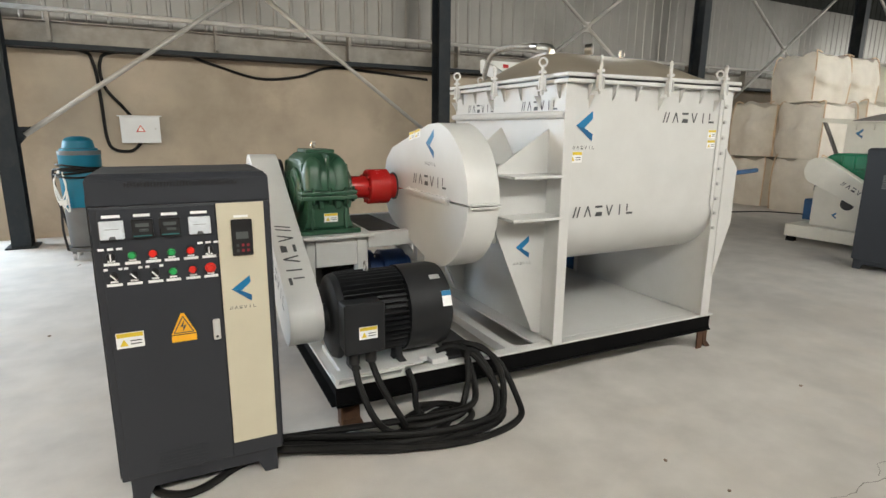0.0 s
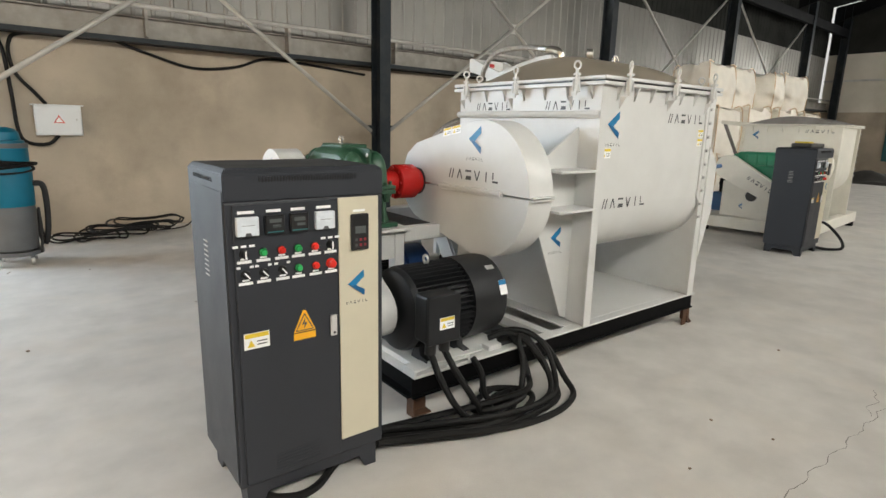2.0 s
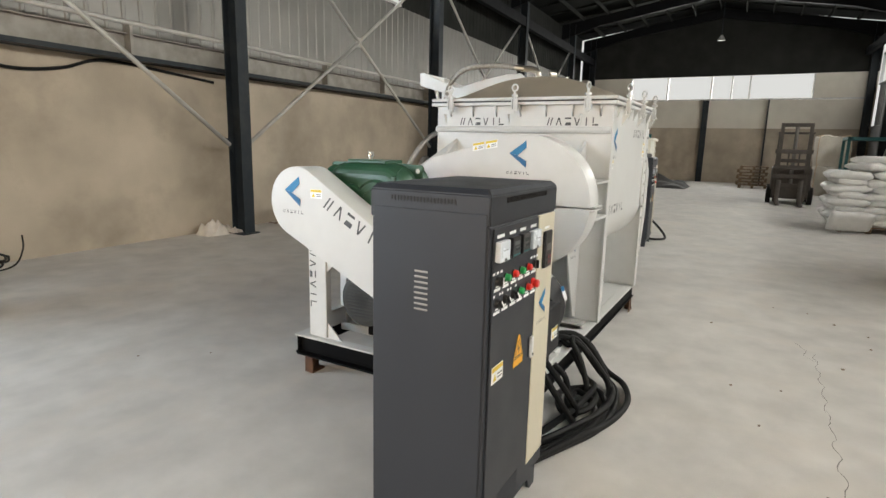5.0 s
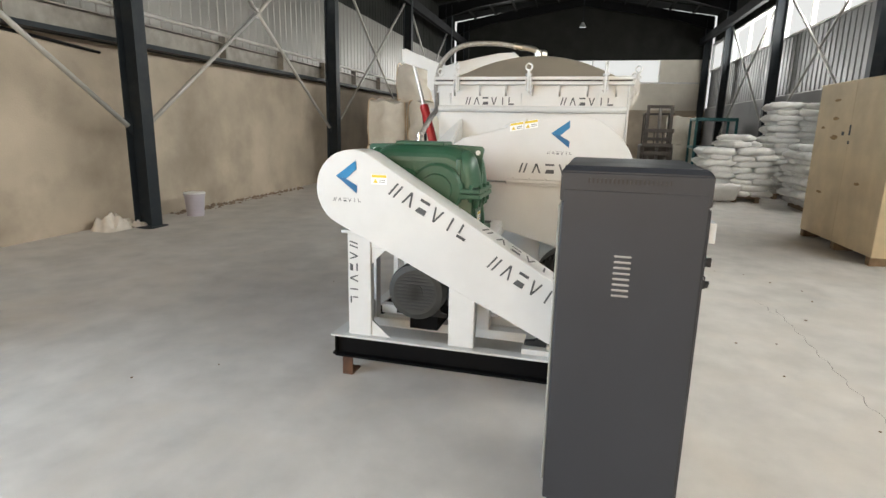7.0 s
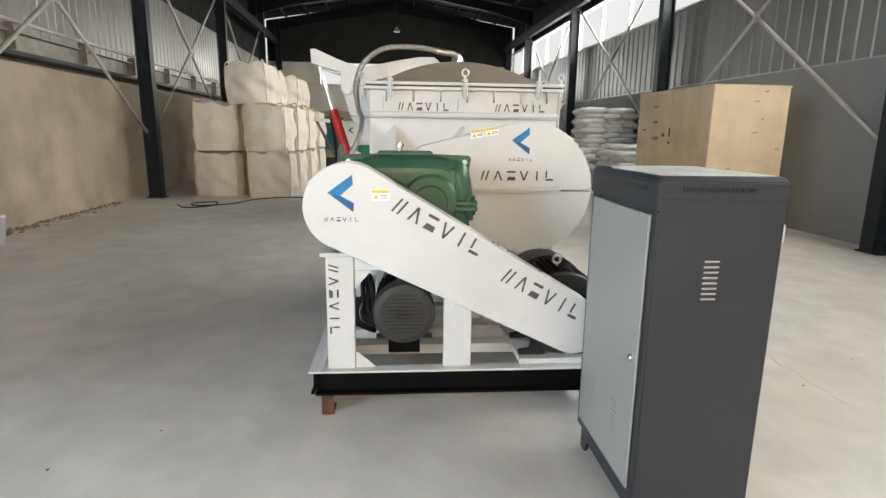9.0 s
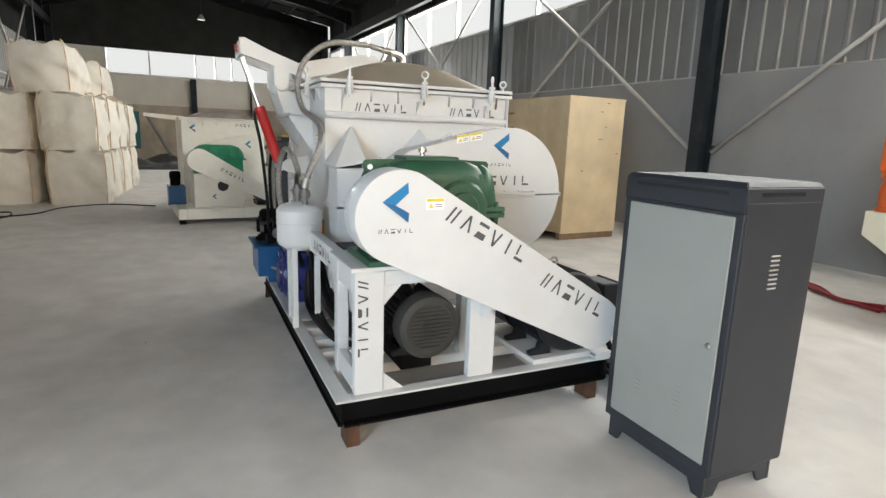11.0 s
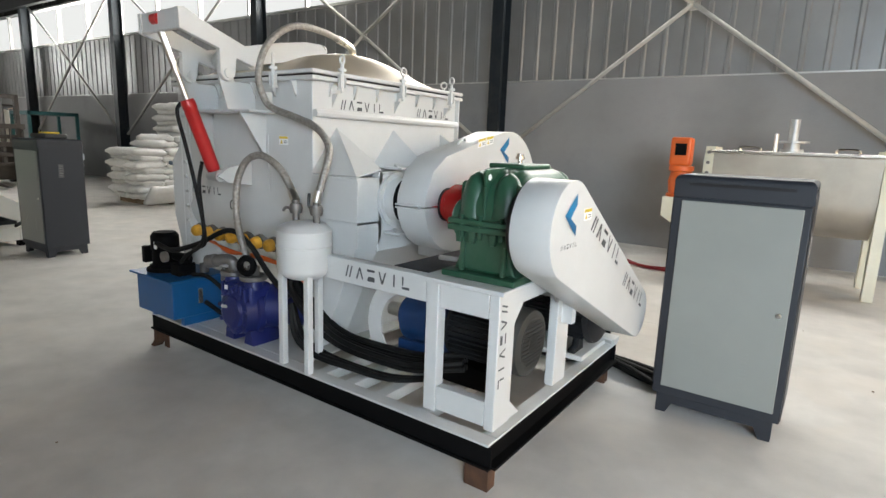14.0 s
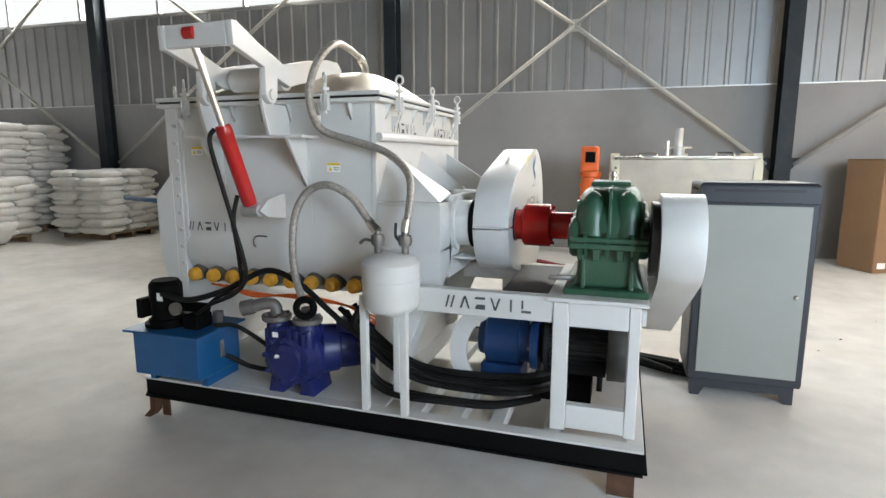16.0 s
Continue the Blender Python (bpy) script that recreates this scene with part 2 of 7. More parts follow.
GREEN2 = shader("bright_green_enamel", (0.01, 0.2, 0.1), 0.36, vary=0.1, bump=0.05)
TEAL_STEEL = shader("teal_rack_paint", (0.03, 0.14, 0.15), 0.5, vary=0.15, bump=0.05)
DIRT = shader("brown_dirt", (0.24, 0.18, 0.13), 0.95, vary=0.3, scale=12, bump=0.5)
CRACK = shader("crack_shadow", (0.2, 0.19, 0.175), 0.95, vary=0.2, bump=0)

# ---- building helpers ----
ORIGIN = {}


def thing(name, origin, label, category, group="", kind=""):
    """An Empty at the base of a thing; its parts hang under it."""
    ob = new(name)
    ob.empty_display_size = 0.1
    ob.location = origin
    ORIGIN[ob.name] = Vector(origin)
    return tagged(ob, label, category, group, kind)


def creases(bm):
    """Smooth faces keep sharp edges where they meet at an angle."""
    for e in bm.edges:
        if len(e.link_faces) == 2 and e.calc_face_angle(0.0) > 0.55:
            e.smooth = False


def part(name, bm, material, parent, label=""):
    """One mesh under a thing or a part; the bmesh is in world metres."""
    o = ORIGIN[parent.name]
    creases(bm)
    bmesh.ops.translate(bm, verts=bm.verts, vec=-o)
    me = bpy.data.meshes.new(name)
    bm.to_mesh(me)
    bm.free()
    me.materials.append(material)
    ob = new(name, me)
    ob.parent = parent
    ORIGIN[ob.name] = o
    return tagged(ob, label) if label else ob


def solid(name, bm, material, label="", category="", kind="", group=""):
    """A top-level thing of one mesh, with its origin at the middle of its base."""
    creases(bm)
    lo = Vector([min(v.co[i] for v in bm.verts) for i in range(3)])
    hi = Vector([max(v.co[i] for v in bm.verts) for i in range(3)])
    o = Vector(((lo.x + hi.x) / 2, (lo.y + hi.y) / 2, lo.z))
    bmesh.ops.translate(bm, verts=bm.verts, vec=-o)
    me = bpy.data.meshes.new(name)
    bm.to_mesh(me)
    bm.free()
    me.materials.append(material)
    ob = new(name, me)
    ob.location = o
    ORIGIN[ob.name] = o
    return tagged(ob, label, category, group, kind)


def B():
    return bmesh.new()


def box(bm, x0, x1, y0, y1, z0, z1, bevel=0.0, seg=1):
    vs = [bm.verts.new((x, y, z)) for x in (x0, x1) for y in (y0, y1) for z in (z0, z1)]
    fs = [bm.faces.new([vs[i] for i in q]) for q in ((0, 1, 3, 2), (4, 6, 7, 5), (0, 4, 5, 1), (2, 3, 7, 6), (0, 2, 6, 4), (1, 5, 7, 3))]
    if bevel:
        es = list({e for f in fs for e in f.edges})
        bmesh.ops.bevel(bm, geom=es, offset=bevel, segments=seg, affect="EDGES", profile=0.5)
    return bm


def prism(bm, outline, axis, a, b, bevel=0.0, smooth=True, seg=2):
    """Extrudes an outline along an axis from a to b. axis x: outline (y, z); y: (x, z); z: (x, y)."""
    def at(p, c):
        return {"x": (c, p[0], p[1]), "y": (p[0], c, p[1]), "z": (p[0], p[1], c)}[axis]
    lo, hi = [bm.verts.new(at(p, a)) for p in outline], [bm.verts.new(at(p, b)) for p in outline]
    n = len(outline)
    fs = []
    for i in range(n):
        f = bm.faces.new((lo[i], lo[(i + 1) % n], hi[(i + 1) % n], hi[i]))
        f.smooth = smooth
        fs.append(f)
    caps = [bm.faces.new(lo[::-1]), bm.faces.new(hi)]
    bmesh.ops.recalc_face_normals(bm, faces=fs + caps)
    if bevel:
        es = list({e for f in caps for e in f.edges})
        bmesh.ops.bevel(bm, geom=es, offset=bevel, segments=seg, affect="EDGES", profile=0.5)
    return bm


def lathe(bm, p0, p1, profile, seg=24, smooth=True):
    """A turned body about the line p0 to p1. profile: (share of the way, radius)."""
    p0, p1 = Vector(p0), Vector(p1)
    d = p1 - p0
    side = d.orthogonal().normalized()
    up = d.normalized().cross(side)
    rings = []
    for s, r in profile:
        c = p0 + d * s
        rings.append([bm.verts.new(c + (side * math.cos(a) + up * math.sin(a)) * r) for a in (2 * math.pi * i / seg for i in range(seg))])
    fs = []
    for k in range(len(rings) - 1):
        steep = abs(profile[k][0] - profile[k + 1][0]) < 1e-5
        for i in range(seg):
            f = bm.faces.new((rings[k][i], rings[k][(i + 1) % seg], rings[k + 1][(i + 1) % seg], rings[k + 1][i]))
            f.smooth = smooth and not steep
            fs.append(f)
    fs += [bm.faces.new(rings[0][::-1]), bm.faces.new(rings[-1])]
    bmesh.ops.recalc_face_normals(bm, faces=fs)
    return bm


def rod(bm, p0, p1, r, seg=12, r2=None):
    return lathe(bm, p0, p1, ((0, r), (1, r if r2 is None else r2)), seg)


def glide(points, steps=6):
    """Points on a smooth line through the given ones."""
    pts = [Vector(p) for p in points]
    pts = [2 * pts[0] - pts[1]] + pts + [2 * pts[-1] - pts[-2]]
    out = []
    for i in range(1, len(pts) - 2):
        for k in range(steps):
            t = k / steps
            a, b, c, d = pts[i - 1:i + 3]
            out.append(0.5 * (2 * b + (c - a) * t + (2 * a - 5 * b + 4 * c - d) * t * t + (3 * b - a - 3 * c + d) * t ** 3))
    return out + [pts[-2]]


def tube(bm, points, r, seg=8, steps=6):
    """A hose or cable through the points."""
    line = glide(points, steps) if steps else [Vector(p) for p in points]
    rings = []
    ref = Vector((0, 0, 1))
    for i, p in enumerate(line):
        d = (line[min(i + 1, len(line) - 1)] - line[max(i - 1, 0)]).normalized()
        side = d.cross(ref)
        if side.length < 0.1:
            side = d.cross(Vector((1, 0, 0)))
        side.normalize()
        up = side.cross(d)
        ref = up
        rings.append([bm.verts.new(p + (side * math.cos(a) + up * math.sin(a)) * r) for a in (2 * math.pi * k / seg for k in range(seg))])
    fs = []
    for k in range(len(rings) - 1):
        for i in range(seg):
            f = bm.faces.new((rings[k][i], rings[k][(i + 1) % seg], rings[k + 1][(i + 1) % seg], rings[k + 1][i]))
            f.smooth = True
            fs.append(f)
    fs += [bm.faces.new(rings[0][::-1]), bm.faces.new(rings[-1])]
    bmesh.ops.recalc_face_normals(bm, faces=fs)
    return bm


def ring(bm, centre, normal, r, thick, seg=16, tseg=8):
    n = Vector(normal).normalized()
    a = n.orthogonal().normalized()
    b = n.cross(a)
    c0 = Vector(centre)
    rings = []
    for i in range(seg):
        th = 2 * math.pi * i / seg
        d = a * math.cos(th) + b * math.sin(th)
        rings.append([bm.verts.new(c0 + d * (r + thick * math.cos(p)) + n * thick * math.sin(p)) for p in (2 * math.pi * k / tseg for k in range(tseg))])
    fs = []
    for i in range(seg):
        for k in range(tseg):
            f = bm.faces.new((rings[i][k], rings[(i + 1) % seg][k], rings[(i + 1) % seg][(k + 1) % tseg], rings[i][(k + 1) % tseg]))
            f.smooth = True
            fs.append(f)
    bmesh.ops.recalc_face_normals(bm, faces=fs)
    return bm


def arc(cx, cz, r, a0, a1, n):
    return [(cx + r * math.cos(radians(a0 + (a1 - a0) * i / n)), cz + r * math.sin(radians(a0 + (a1 - a0) * i / n))) for i in range(n + 1)]


def belt_outline(c1, r1, c2, r2, n=18):
    """The outline round two circles."""
    d = math.hypot(c2[0] - c1[0], c2[1] - c1[1])
    base = math.degrees(math.atan2(c2[1] - c1[1], c2[0] - c1[0]))
    off = math.degrees(math.acos((r1 - r2) / d))
    return arc(c1[0], c1[1], r1, base + off, base + 360 - off, n) + arc(c2[0], c2[1], r2, base - off, base + off, n)


def decal(bm, o, u, v, n, corners, lift=0.002):
    """A flat print on a surface: corners in metres along u and v from o, proud by lift."""
    o, u, v, n = Vector(o), Vector(u).normalized(), Vector(v).normalized(), Vector(n).normalized()
    f = bm.faces.new([bm.verts.new(o + u * a + v * b + n * lift) for a, b in corners])
    f.normal_update()
    if f.normal.dot(n) < 0:
        f.normal_flip()
    return bm


def rect(w, h, x=0.0, y=0.0):
    return [(x - w / 2, y - h / 2), (x + w / 2, y - h / 2), (x + w / 2, y + h / 2), (x - w / 2, y + h / 2)]


def brand_bars(parent, o, u, v, n, length, height, material=INK):
    """The maker's name as plain bars of its size and colour, centred on o."""
    bm = B()
    step = length / 5.8
    w, h, s = step * 0.34, height / 2, step * 0.125
    slope_up = [[(-w, -h), (-w + s, -h), (s * 0.55, h), (-s * 0.55, h)], [(w - s, -h), (w, -h), (s * 0.55, h), (-s * 0.55, h)]]
    marks = ([[(-w, -h), (-w + s, -h), (0, h), (-s, h)], [(0, -h), (s, -h), (w, h), (w - s, h)]],
             slope_up,
             [[(-w, h * 0.6), (w, h * 0.6), (w, h), (-w, h)], [(-w, -h), (w, -h), (w, -h * 0.2), (-w + s, -h * 0.2)]],
             [[(a, -b) for a, b in q] for q in slope_up],
             [[(-s * 0.5, -h), (s * 0.5, -h), (s * 0.5, h), (-s * 0.5, h)]],
             [[(-w, -h), (w * 0.8, -h), (w * 0.8, -h * 0.6), (-w, -h * 0.6)], [(-w, -h * 0.4), (-w + s, -h * 0.4), (-w + s, h), (-w, h)]])
    for i, group in enumerate(marks):
        c = (i + 0.5) * step - 3 * step
        for shape in group:
            decal(bm, o, u, v, n, [(a + c, b) for a, b in shape], 0.002)
    return tagged(part("brand_strip", bm, material, parent, "dark grey maker's name as plain bars"), kind="stuff")


def chevron(parent, o, u, v, n, size, bars=True):
    """The maker's mark: two blue blades that meet in a point."""
    h = size
    up, dn = B(), B()
    decal(up, o, u, v, n, [(-0.36 * h, 0.02 * h), (0.30 * h, 0.5 * h), (0.32 * h, 0.24 * h), (-0.02 * h, -0.06 * h)], 0.002)
    decal(dn, o, u, v, n, [(-0.36 * h, 0.02 * h), (-0.02 * h, -0.06 * h), (0.34 * h, -0.26 * h), (0.32 * h, -0.5 * h)], 0.003)
    part("logo_blade", up, LOGO_A, parent, "bright blue upper blade of the chevron mark")
    part("logo_blade", dn, LOGO_B, parent, "darker blue lower blade of the chevron mark")
    if bars:
        bo = Vector(o) - Vector(v).normalized() * (0.7 * h)
        brand_bars(parent, bo, u, v, n, 0.95 * h, 0.11 * h)


def warning_label(parent, o, u, v, n, w, h):
    """White sticker with a yellow heading, a small triangle and unreadable lines."""
    bm = B()
    decal(bm, o, u, v, n, rect(w, h), 0.0015)
    sticker = part("warning_sticker", bm, LABEL, parent, "white sticker with a yellow heading")
    bm = B()
    decal(bm, o, u, v, n, rect(w * 0.94, h * 0.27, 0, h * 0.33), 0.0025)
    decal(bm, o, u, v, n, [(-0.38 * w, -0.36 * h), (-0.08 * w, -0.36 * h), (-0.23 * w, 0.08 * h)], 0.0025)
    part("sticker_heading", bm, YELLOW, sticker, "yellow heading and triangle")
    bm = B()
    for k in range(2):
        decal(bm, o, u, v, n, rect(w * 0.4, h * 0.07, 0.2 * w, -0.05 * h - 0.2 * h * k), 0.0025)
    part("sticker_lines", bm, INK, sticker, "unreadable print as bars")
    return sticker

# ---- hall: floor, walls, roof ----
X0, X1, YS, YN = -8.2, 27.6, -2.95, 9.4
EAVES, RIDGE, YR = 6.75, 7.72, 3.15
BAYS = [-7.7, -1.52, 4.55, 10.95, 17.2, 23.4, 27.4]
SOUTH = [-7.7, -1.5, 4.6, 10.95, 17.3, 23.4, 27.4]
# the hall stands turned a little against the machine
PIVOT = Vector((2.0, 3.08, 0.0))
HALL = Matrix.Translation(PIVOT) @ Matrix.Rotation(radians(2.0), 4, "Z") @ Matrix.Translation(-PIVOT)


def in_hall(ob, dx=0.0, dy=0.0, dz=0.0):
    ob.matrix_basis = HALL @ Matrix.Translation((dx, dy, dz)) @ ob.matrix_basis
    return ob


floor = solid("floor", box(B(), X0 - 2.0, X1 + 2.0, YS - 2.0, YN + 2.0, -0.15, 0.0), FLOOR, "dusty pale grey concrete workshop floor", "floor", "structure")


def crack_line(points, width):
    bm = B()
    pts = [Vector((x, y, 0.0)) for x, y in points]
    left, right = [], []
    for i, p in enumerate(pts):
        d = (pts[min(i + 1, len(pts) - 1)] - pts[max(i - 1, 0)]).normalized()
        s = Vector((-d.y, d.x, 0)) * width * random.uniform(0.3, 1.0) / 2
        left.append(bm.verts.new(p + s + Vector((0, 0, 0.002))))
        right.append(bm.verts.new(p - s + Vector((0, 0, 0.002))))
    for i in range(len(pts) - 1):
        bm.faces.new((left[i], left[i + 1], right[i + 1], right[i]))
    return bm


rc = random.Random(4)
_line = [(0.75 + 0.035 * i, 1.185 + 0.012 * math.sin(i * 0.9) + rc.uniform(-0.006, 0.006)) for i in range(68)]
part("crack", crack_line(_line, 0.005), CRACK, floor, "hairline crack across the concrete")
for cx, cy, n in ((1.9, 0.6, 5), (2.9, 1.2, 9)):
    _l = [(cx + 0.05 * i, cy + 0.03 * math.sin(i) + rc.uniform(-0.02, 0.02) + 0.01 * i) for i in range(n)]
    part("crack", crack_line(_l, 0.004), CRACK, floor)


def ribbed(bm, x0, x1, y, z0, z1, toward, pitch=0.3, deep=0.02):
    """Profiled sheet along x with upright ribs on the side that faces toward."""
    n = int((x1 - x0) / pitch)
    out = []
    for i in range(n):
        a = x0 + i * pitch
        out += [(a, y), (a + pitch * 0.72, y), (a + pitch * 0.79, y + deep * toward), (a + pitch * 0.93, y + deep * toward)]
    out += [(x1, y), (x1, y - 0.05 * toward), (x0, y - 0.05 * toward)]
    return prism(bm, out, "z", z0, z1)


def wall(name, label, lower, y, out, win0, win1):
    """A long wall: cement below, profiled sheet above, a strip of windows under the eaves."""
    w = thing(name, (11.4, y, 0), label, "wall", kind="structure")
    part("cement_wall", box(B(), X0, X1, min(y, y + 0.24 * out), max(y, y + 0.24 * out), 0, 2.6), lower, w)
    part("wall_sheet", ribbed(B(), X0, X1, y + 0.09 * out, 2.6, win0, -out), SHEET_BRIGHTENED, w)
    # above the windows the sheet takes the roof's shade-darkened colour
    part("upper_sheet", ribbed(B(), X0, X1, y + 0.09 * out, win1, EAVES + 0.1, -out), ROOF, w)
    frame_bm = B()
    for z in (win0, win1 - 0.05):
        box(frame_bm, X0, X1, min(y + 0.02 * out, y + 0.16 * out), max(y + 0.02 * out, y + 0.16 * out), z, z + 0.05)
    win = part("window_frame", frame_bm, GALV, w, "long strip window frame under the eaves")
    n = 18
    for i in range(n + 1):
        x = X0 + (X1 - X0) * i / n
        part("mullion", box(B(), x - 0.03, x + 0.03, min(y + 0.04 * out, y + 0.14 * out), max(y + 0.04 * out, y + 0.14 * out), win0 + 0.05, win1 - 0.05), GALV, win)
    return w


wall_south = wall("wall_south", "grey cement wall with ribbed sheet and strip windows above", CONCRETE_GREY, YS, -1, 4.3, 5.55)
wall_north = thing("wall_north", (11.4, YN, 0), "stained brown cement wall with ribbed sheet above", "wall", kind="structure")
# gap assumed in the unseen stretch of wall, to let the added north light in
DX0, DX1 = -6.6, -2.0
part("cement_wall", box(B(), X0, DX0, YN, YN + 0.24, 0, 2.6), CONCRETE, wall_north)
part("cement_wall", box(B(), DX1, X1, YN, YN + 0.24, 0, 2.6), CONCRETE, wall_north)
# sheet from 4.75 m up is painted as dark as the shaded roof
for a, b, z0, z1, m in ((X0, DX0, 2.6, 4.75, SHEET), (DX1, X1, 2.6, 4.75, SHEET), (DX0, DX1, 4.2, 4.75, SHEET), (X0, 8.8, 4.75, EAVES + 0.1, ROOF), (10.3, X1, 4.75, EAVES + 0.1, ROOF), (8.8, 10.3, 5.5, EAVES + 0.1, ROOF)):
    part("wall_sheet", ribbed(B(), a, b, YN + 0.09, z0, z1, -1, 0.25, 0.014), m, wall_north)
part("window_frame", box(B(), 8.8, 10.3, YN + 0.05, YN + 0.12, 4.75, 4.8), GALV, wall_north)

GY0, GY1, GW0, GW1 = -0.72, 6.9, 3.82, 4.86
gable = thing("wall_east", (X1, YR, 0), "far gable wall with pale panels and a row of windows", "wall", kind="structure")
part("cement_wall", box(B(), X1, X1 + 0.24, YS, YN, 0, 2.5), CONCRETE, gable)
part("wall_panel", box(B(), X1 + 0.02, X1 + 0.12, YS, YN, 2.5, GW0), GABLE, gable)
part("wall_panel", box(B(), X1 + 0.02, X1 + 0.12, YS, GY0, GW0, GW1), GABLE, gable)
part("wall_panel", box(B(), X1 + 0.02, X1 + 0.12, GY1, YN, GW0, GW1), GABLE, gable)
# gable top carries the same painted-in shade
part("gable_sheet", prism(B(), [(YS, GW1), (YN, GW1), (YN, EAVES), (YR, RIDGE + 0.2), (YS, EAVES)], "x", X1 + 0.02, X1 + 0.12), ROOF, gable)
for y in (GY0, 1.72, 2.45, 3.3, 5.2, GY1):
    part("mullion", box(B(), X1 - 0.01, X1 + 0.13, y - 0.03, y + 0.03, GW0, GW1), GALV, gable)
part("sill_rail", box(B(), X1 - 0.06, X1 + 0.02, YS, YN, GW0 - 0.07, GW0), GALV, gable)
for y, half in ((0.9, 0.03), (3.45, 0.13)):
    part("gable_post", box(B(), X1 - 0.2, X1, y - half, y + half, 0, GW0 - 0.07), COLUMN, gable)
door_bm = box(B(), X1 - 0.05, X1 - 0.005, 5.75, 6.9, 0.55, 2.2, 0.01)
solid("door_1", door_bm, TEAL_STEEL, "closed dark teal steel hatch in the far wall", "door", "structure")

# end wall out of view; its doorway is assumed for the added west light
west = thing("wall_west", (X0, YR, 0), "unseen plain sheet end wall with an assumed open doorway", "wall", kind="structure")
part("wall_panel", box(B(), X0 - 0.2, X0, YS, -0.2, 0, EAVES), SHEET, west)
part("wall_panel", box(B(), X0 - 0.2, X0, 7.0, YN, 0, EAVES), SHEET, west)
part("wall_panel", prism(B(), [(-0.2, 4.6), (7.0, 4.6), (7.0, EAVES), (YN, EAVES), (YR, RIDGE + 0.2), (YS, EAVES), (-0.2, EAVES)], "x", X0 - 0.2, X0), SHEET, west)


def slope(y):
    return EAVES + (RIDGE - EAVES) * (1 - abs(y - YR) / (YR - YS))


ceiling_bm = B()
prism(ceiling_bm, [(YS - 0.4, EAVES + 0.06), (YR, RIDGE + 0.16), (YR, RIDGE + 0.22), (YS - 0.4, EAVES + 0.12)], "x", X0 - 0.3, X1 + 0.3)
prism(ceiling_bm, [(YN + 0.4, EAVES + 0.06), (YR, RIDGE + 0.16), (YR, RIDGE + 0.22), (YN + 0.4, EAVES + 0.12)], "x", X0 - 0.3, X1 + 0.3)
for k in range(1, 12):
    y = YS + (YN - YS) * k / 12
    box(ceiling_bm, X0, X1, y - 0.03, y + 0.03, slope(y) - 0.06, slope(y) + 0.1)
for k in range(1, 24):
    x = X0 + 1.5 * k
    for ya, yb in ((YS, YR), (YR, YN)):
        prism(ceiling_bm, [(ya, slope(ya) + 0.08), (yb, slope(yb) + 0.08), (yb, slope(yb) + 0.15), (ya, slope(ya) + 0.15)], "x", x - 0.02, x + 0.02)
solid("ceiling", ceiling_bm, ROOF, "pitched steel roof with purlins, shade put into its near-black colour", "ceiling", "structure")


def column(x, y, inward):
    """H-section column with base plate."""
    c = thing("steel_column", (x, y, 0), "dark blue-grey steel H column with a base plate", "column", "hall columns", "structure")
    bm = B()
    y0, y1 = (y, y + 0.28) if inward < 0 else (y - 0.28, y)
    box(bm, x - 0.105, x + 0.105, y0, y0 + 0.016, 0.02, EAVES)
    box(bm, x - 0.105, x + 0.105, y1 - 0.016, y1, 0.02, EAVES)
    box(bm, x - 0.006, x + 0.006, y0 + 0.016, y1 - 0.016, 0.02, EAVES)
    part("shaft", bm, COLUMN, c)
    part("base_plate", box(B(), x - 0.17, x + 0.17, y0 - 0.04, y1 + (0.04 if inward < 0 else 0.0), 0, 0.02), COLUMN, c)
    return c


for x in BAYS[1:]:
    column(x, 8.69, -1)
    column(SOUTH[BAYS.index(x)], -2.56, 1)
    r = thing("roof_truss", (x, YR, EAVES), "tapered steel rafter across the hall, darkened for shade", "rafter", "rafters", "structure")
    for sgn in (-1, 1):
        ye = YS + 0.1 if sgn < 0 else YN - 0.1
        ys1 = ye - sgn * 1.6
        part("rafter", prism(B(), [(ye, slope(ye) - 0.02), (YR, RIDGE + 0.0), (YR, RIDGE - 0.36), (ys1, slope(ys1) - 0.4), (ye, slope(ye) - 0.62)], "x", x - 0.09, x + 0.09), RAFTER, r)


def brace_bay(xa, xb, y, node_z, foot_z, top_z):
    t = thing("cross_brace", ((xa + xb) / 2, y, foot_z), "pale steel tube cross brace between two columns", "brace", "wall braces", "structure")
    xm = (xa + xb) / 2
    node = (xm, y, node_z)
    for x, z in ((xa + 0.18, foot_z), (xb - 0.18, foot_z), (xa + 0.18, top_z), (xb - 0.18, top_z)):
        part("brace_tube", rod(B(), (x, y, z), node, 0.032, 10), BRACE, t)
    for x in (xa, xb):
        sx = 1 if x == xa else -1
        part("gusset_plate", prism(B(), [(x + 0.1 * sx, foot_z - 0.14), (x + 0.1 * sx, foot_z + 0.1), (x + 0.26 * sx, foot_z + 0.1), (x + 0.2 * sx, foot_z - 0.02)], "y", y - 0.006, y + 0.006), COLUMN, t)
    part("node_plate", box(B(), xm - 0.09, xm + 0.09, y - 0.012, y + 0.012, node_z - 0.09, node_z + 0.09, 0.004), BRACE, t)


for i in range(1, 5):
    brace_bay(BAYS[i], BAYS[i + 1], 8.86, 3.48, 1.42, 5.6)
    brace_bay(SOUTH[i], SOUTH[i + 1], -2.75, 3.58, 1.42, 5.6)
brace_bay(SOUTH[0], SOUTH[1], -2.75, 3.58, 1.42, 5.6)

# girts and pipes along the north wall, the crane beam along the south wall
band = thing("wall_girt", (11.4, 9.2, 2.5), "galvanised girt band along the top of the cement wall", "girt", kind="structure")
